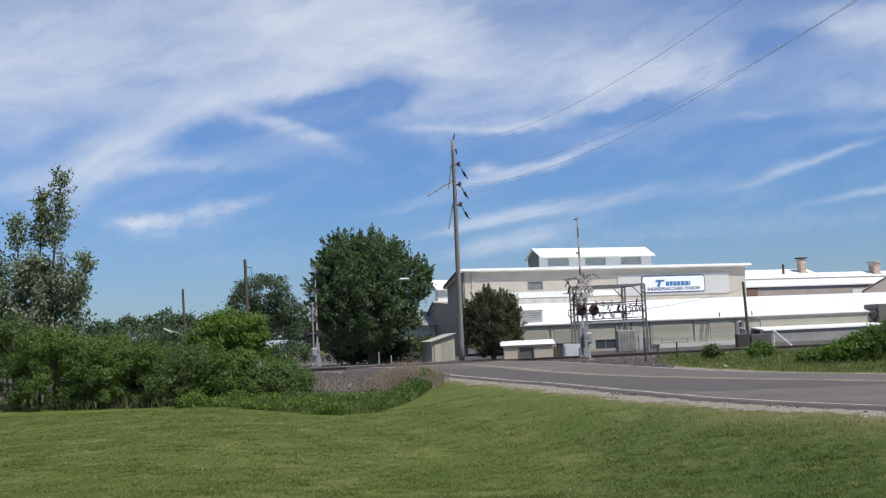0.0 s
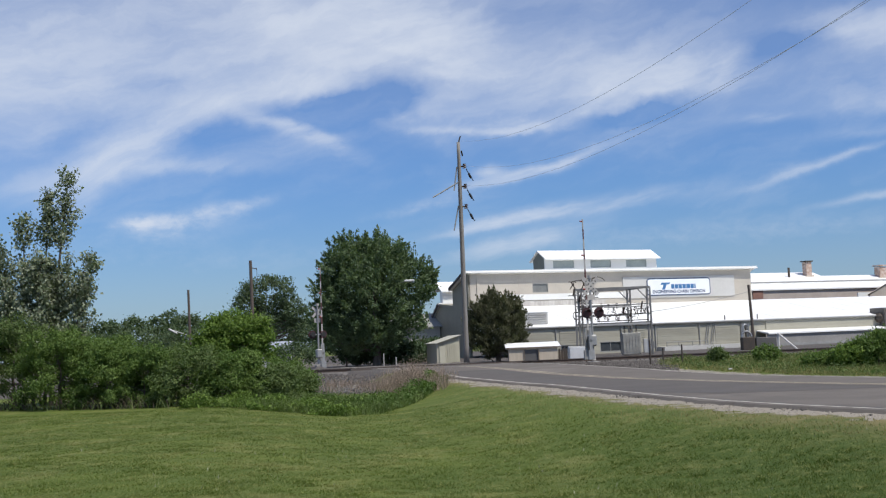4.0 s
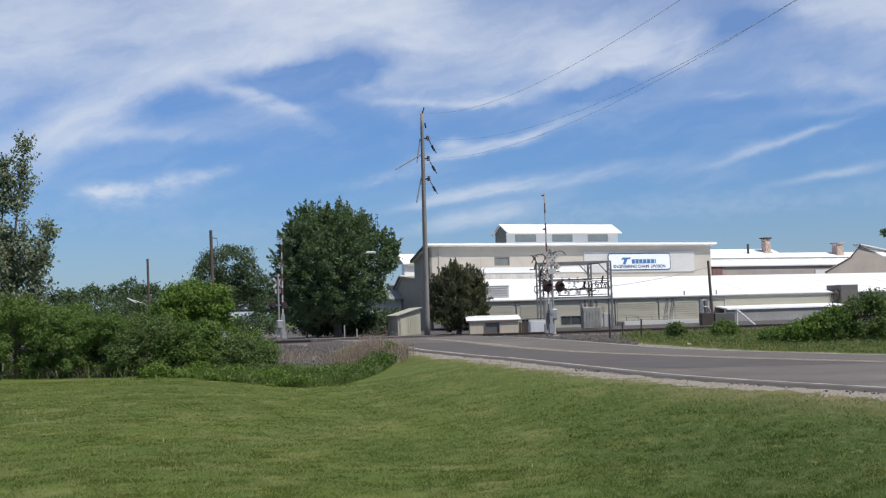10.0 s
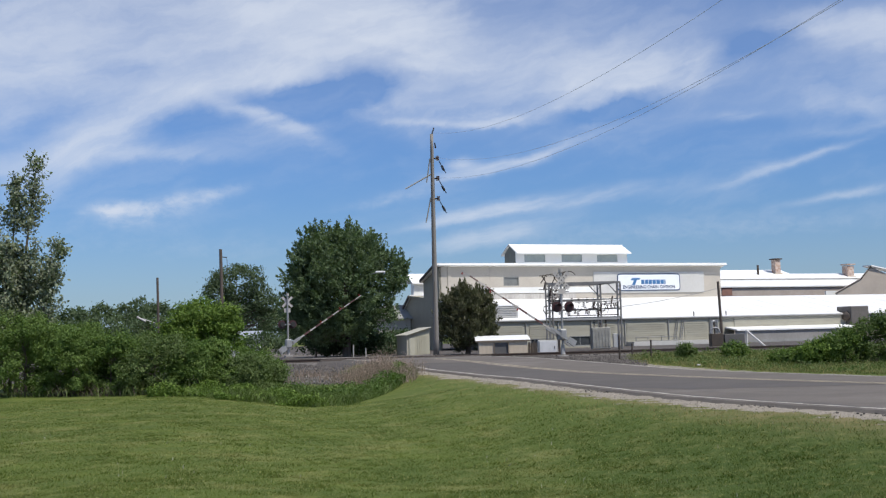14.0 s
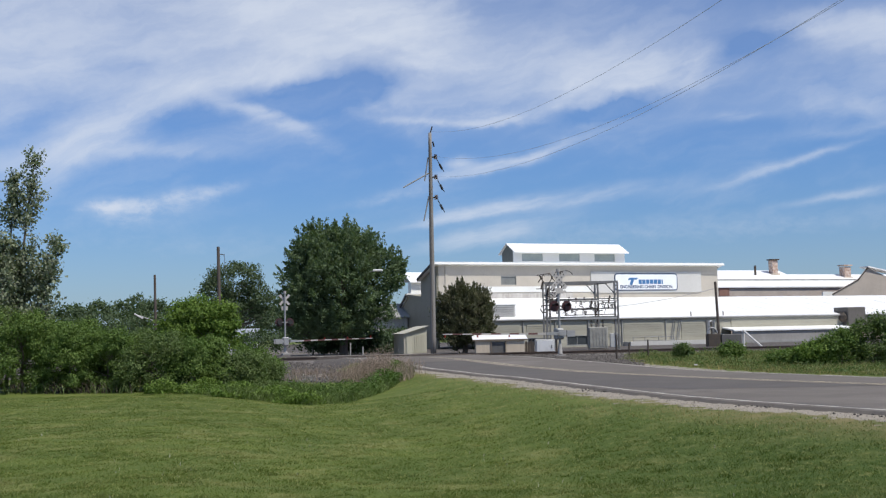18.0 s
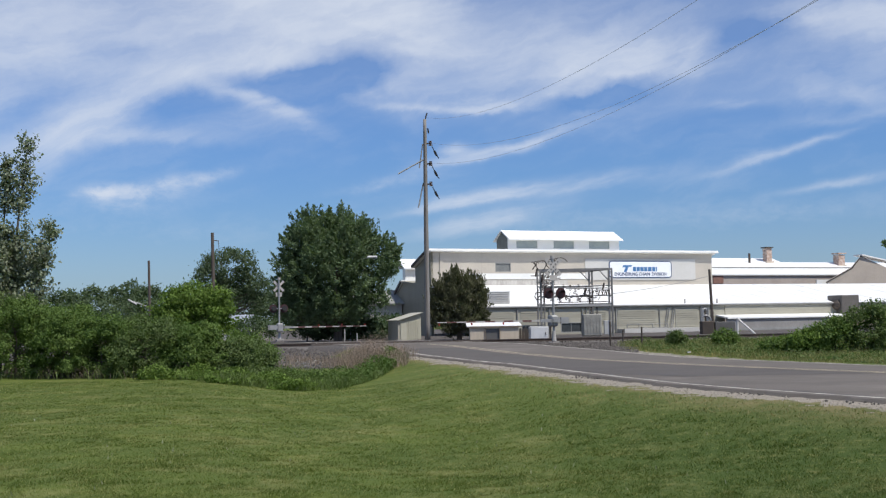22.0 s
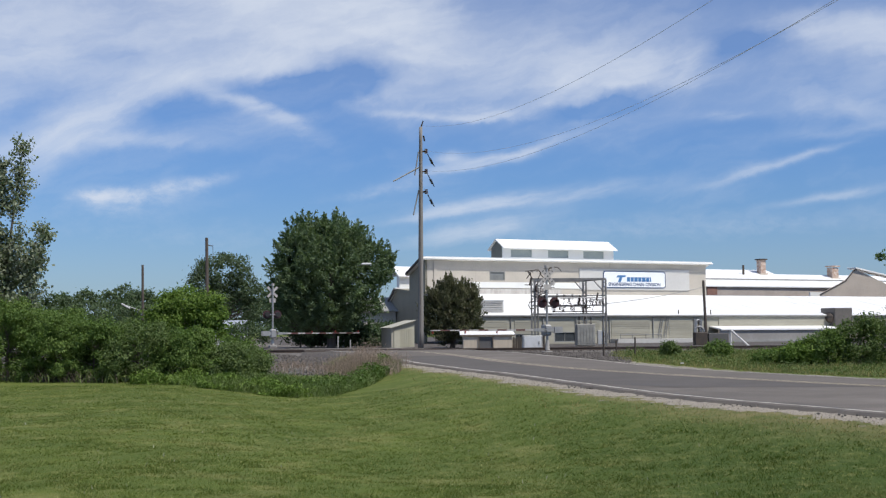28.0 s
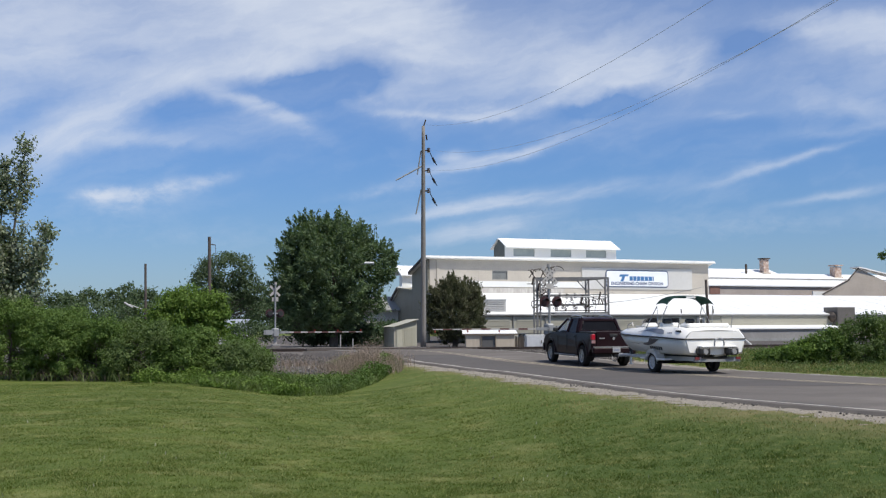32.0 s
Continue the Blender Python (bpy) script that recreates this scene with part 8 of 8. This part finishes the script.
        row = [(1.1, 0.25, 0.3), (0.7, 0.5, 0.62), (0.3, 0.45, 0.8), (-0.1, 0.3, 0.85), (-0.45, 0.15, 0.8), (-0.7, 0.1, 0.6), (-0.8, 0.2, 0.3)]
        ends = [(ds.verts.new(deck_side(y, f0, s)), ds.verts.new(deck_side(y, f1, s))) for y, f0, f1 in row]
        for p, q in zip(ends[:-1], ends[1:]):
            ds.faces.new((p[0], q[0], q[1], p[1]))
        part("deck_decal", ds, mat("slate_blue_decal", (0.12, 0.135, 0.17), (0.24, 0.25, 0.28), rough=0.35, scale=2.5, fine=8), b, "slate-blue deck decal")
        box("stern_vent", (0.03, 0.4, 0.07), (1.05 * s, -1.8, 1.33), black, b)
        for k in range(3):
            box("small_letter_bar", (0.015, 0.09, 0.05), (1.1 * s, -1.1 - 0.13 * k, 1.27), gm, b)
    # cockpit: consoles, windscreens, seats
    for x in (-0.42, 0.42):
        cbox = box("console", (0.5, 0.45, 0.22), (x, 1.5, 1.5), white, b, bevel=0.1)
        bm = bmesh.new()
        rg = [[(x + 0.3 * math.cos(a), 1.5 + 0.22 * math.sin(a), 1.60), (x + 0.2 * math.cos(a), 1.36 + 0.16 * math.sin(a), 1.77)] for a in np.linspace(0.1, math.pi - 0.1, 9)]
        part("wind_deflector", loft(rg, closed=False, caps=False), mat("smoked_acrylic", (0.03, 0.03, 0.035), rough=0.1), cbox)
        box("seat_back", (0.5, 0.16, 0.4), (x, 0.35, 1.42), white, b, bevel=0.07)
        box("head_roll", (0.36, 0.16, 0.16), (x, 0.3, 1.66), black, b, bevel=0.06)
    box("stern_cushion", (1.5, 0.7, 0.16), (0, -1.55, 1.5), white, b, bevel=0.06)
    box("bow_hatch", (0.6, 0.5, 0.06), (0, 2.55, 1.48), mat("pale_grey_hatch", (0.55, 0.55, 0.55)), b, bevel=0.02)
    for s in (-1, 1):
        bm = bmesh.new()
        add_path(bm, [(0.45 * s, 3.1, 1.42), (0.47 * s, 3.0, 1.55), (0.72 * s, 2.2, 1.62), (0.74 * s, 2.1, 1.48)], 0.016, 6)
        part("bow_rail", bm, M_steel(), b)
    # canopy on its hoops
    canvas = mat("dark_green_canvas", (0.012, 0.065, 0.05), (0.008, 0.045, 0.036), rough=0.85, scale=3, fine=60, bump=0.2)
    rg = []
    for y, z in ((0.30, 2.36), (0.24, 2.40), (0.05, 2.43), (-0.2, 2.44), (-0.40, 2.42), (-0.50, 2.38)):
        rg.append([(x, y, z + 0.05 - 0.26 * (abs(x) / 0.86) ** 5) for x in np.linspace(-0.86, 0.86, 19)])
    bm = loft(rg, closed=False, caps=False)
    bmesh.ops.solidify(bm, geom=bm.faces[:], thickness=0.03)
    part("canopy", bm, canvas, b, "dark green canvas canopy", smooth=True)
    box("canopy_label", (0.34, 0.012, 0.06), (0.0, -0.52, 2.42), mat("white_label", (0.75, 0.75, 0.73), rough=0.6), b)
    for s in (-1, 1):
        for foot, top, r in (((0.97, 0.75, 1.42), (0.83, 0.22, 2.14), 0.017), ((1.0, -0.15, 1.42), (0.83, 0.22, 2.14), 0.010), ((1.0, -0.1, 1.42), (0.83, -0.46, 2.15), 0.017), ((0.95, -1.55, 1.42), (0.92, -1.75, 1.84), 0.017)):
            tube("canopy_strut", (foot[0] * s, *foot[1:]), (top[0] * s, *top[1:]), r, M_steel(), b, sides=6)
    shorten(b, -0.6, 0.78)
    return b


TRUCK, TRUCK_WHEELS = make_truck()
TRAILER, TRAILER_WHEELS = make_trailer()
BOAT = make_boat()


# ---------------------------------------------------------------- what moves
def lane_x(y):
    """The line that the pickup's rear axle follows."""
    far = 8.781 - 0.3523 * (y - 36) + 0.004714 * (y - 36) ** 2
    k = float(smooth(24, 8, y))
    return far * (1 - k) + (float(centre_x(y)) + 1.7) * k


LANE_Y = np.linspace(-235, 58, 2931)
LANE_P = np.array([(lane_x(y), y) for y in LANE_Y])
LANE_S = np.concatenate([[0], np.cumsum(np.linalg.norm(np.diff(LANE_P, axis=0), axis=1))])
LANE_S = LANE_S - float(np.interp(33.2, LANE_Y, LANE_S))


def on_lane(s):
    return Vector((float(np.interp(s, LANE_S, LANE_P[:, 0])), float(np.interp(s, LANE_S, LANE_P[:, 1])), 0.0))


def travelled(t):
    """Metres along the lane of the pickup's rear axle."""
    ts, ss = (0, 28.5, 29, 29.5, 30, 30.5, 31, 31.5, 32), (-207.3, -10.6, -7.0, -3.32, 0.1, 3.3, 6.1, 8.66, 10.98)
    return float(np.interp(t, ts, ss))


def carried_at(s, ahead):
    p, q = on_lane(s), on_lane(s + ahead)
    d = (q - p).normalized()
    pitch = math.degrees(math.atan2(float(road_z(q.y)) - float(road_z(p.y)), ahead))
    return pose(p.x, p.y, float(road_z(p.y)), 0, 0, math.degrees(math.atan2(-d.x, d.y))) @ pose(0, 0, 0, pitch, 0, 0)


def motions():
    falls = ((0, 90), (9.9, 90), (10.5, 82), (11, 72), (11.5, 64), (12, 57.5), (12.5, 51), (13, 45), (13.5, 39.5), (14, 34), (14.5, 28.6), (15.5, 19), (16.5, 10), (17, 6.4), (17.5, 3), (18, 0.8), (18.5, 0), (32, 0))
    walk(ARM_R, gate_rows(-1, 1.26, [(t, a - 2.2 * math.sin(radians(2 * a))) for t, a in falls]))
    walk(ARM_L, gate_rows(1, 0.95, [(t, a if a in (0, 90) or t > 17.4 else min(88, a + 1.5 - 2.5 * float(smooth(12, 14, t)))) for t, a in falls]))
    times = [k * 0.5 for k in range(65)]
    walk(TRUCK, [(t, carried_at(travelled(t), 3.3)) for t in times])
    tow = [(t, carried_at(travelled(t) - 6.05, 4.6)) for t in times]
    walk(TRAILER, tow)
    walk(BOAT, tow)
    fine = [k / 15 for k in range(481)]
    for wheels, r in ((TRUCK_WHEELS, 0.385), (TRAILER_WHEELS, 0.335)):
        for w in wheels:
            at = w.location.copy()
            walk(w, [(t, Matrix.Translation(at) @ pose(0, 0, 0, -math.degrees(travelled(t) / r) % 360, 0, 0)) for t in fine])


motions()
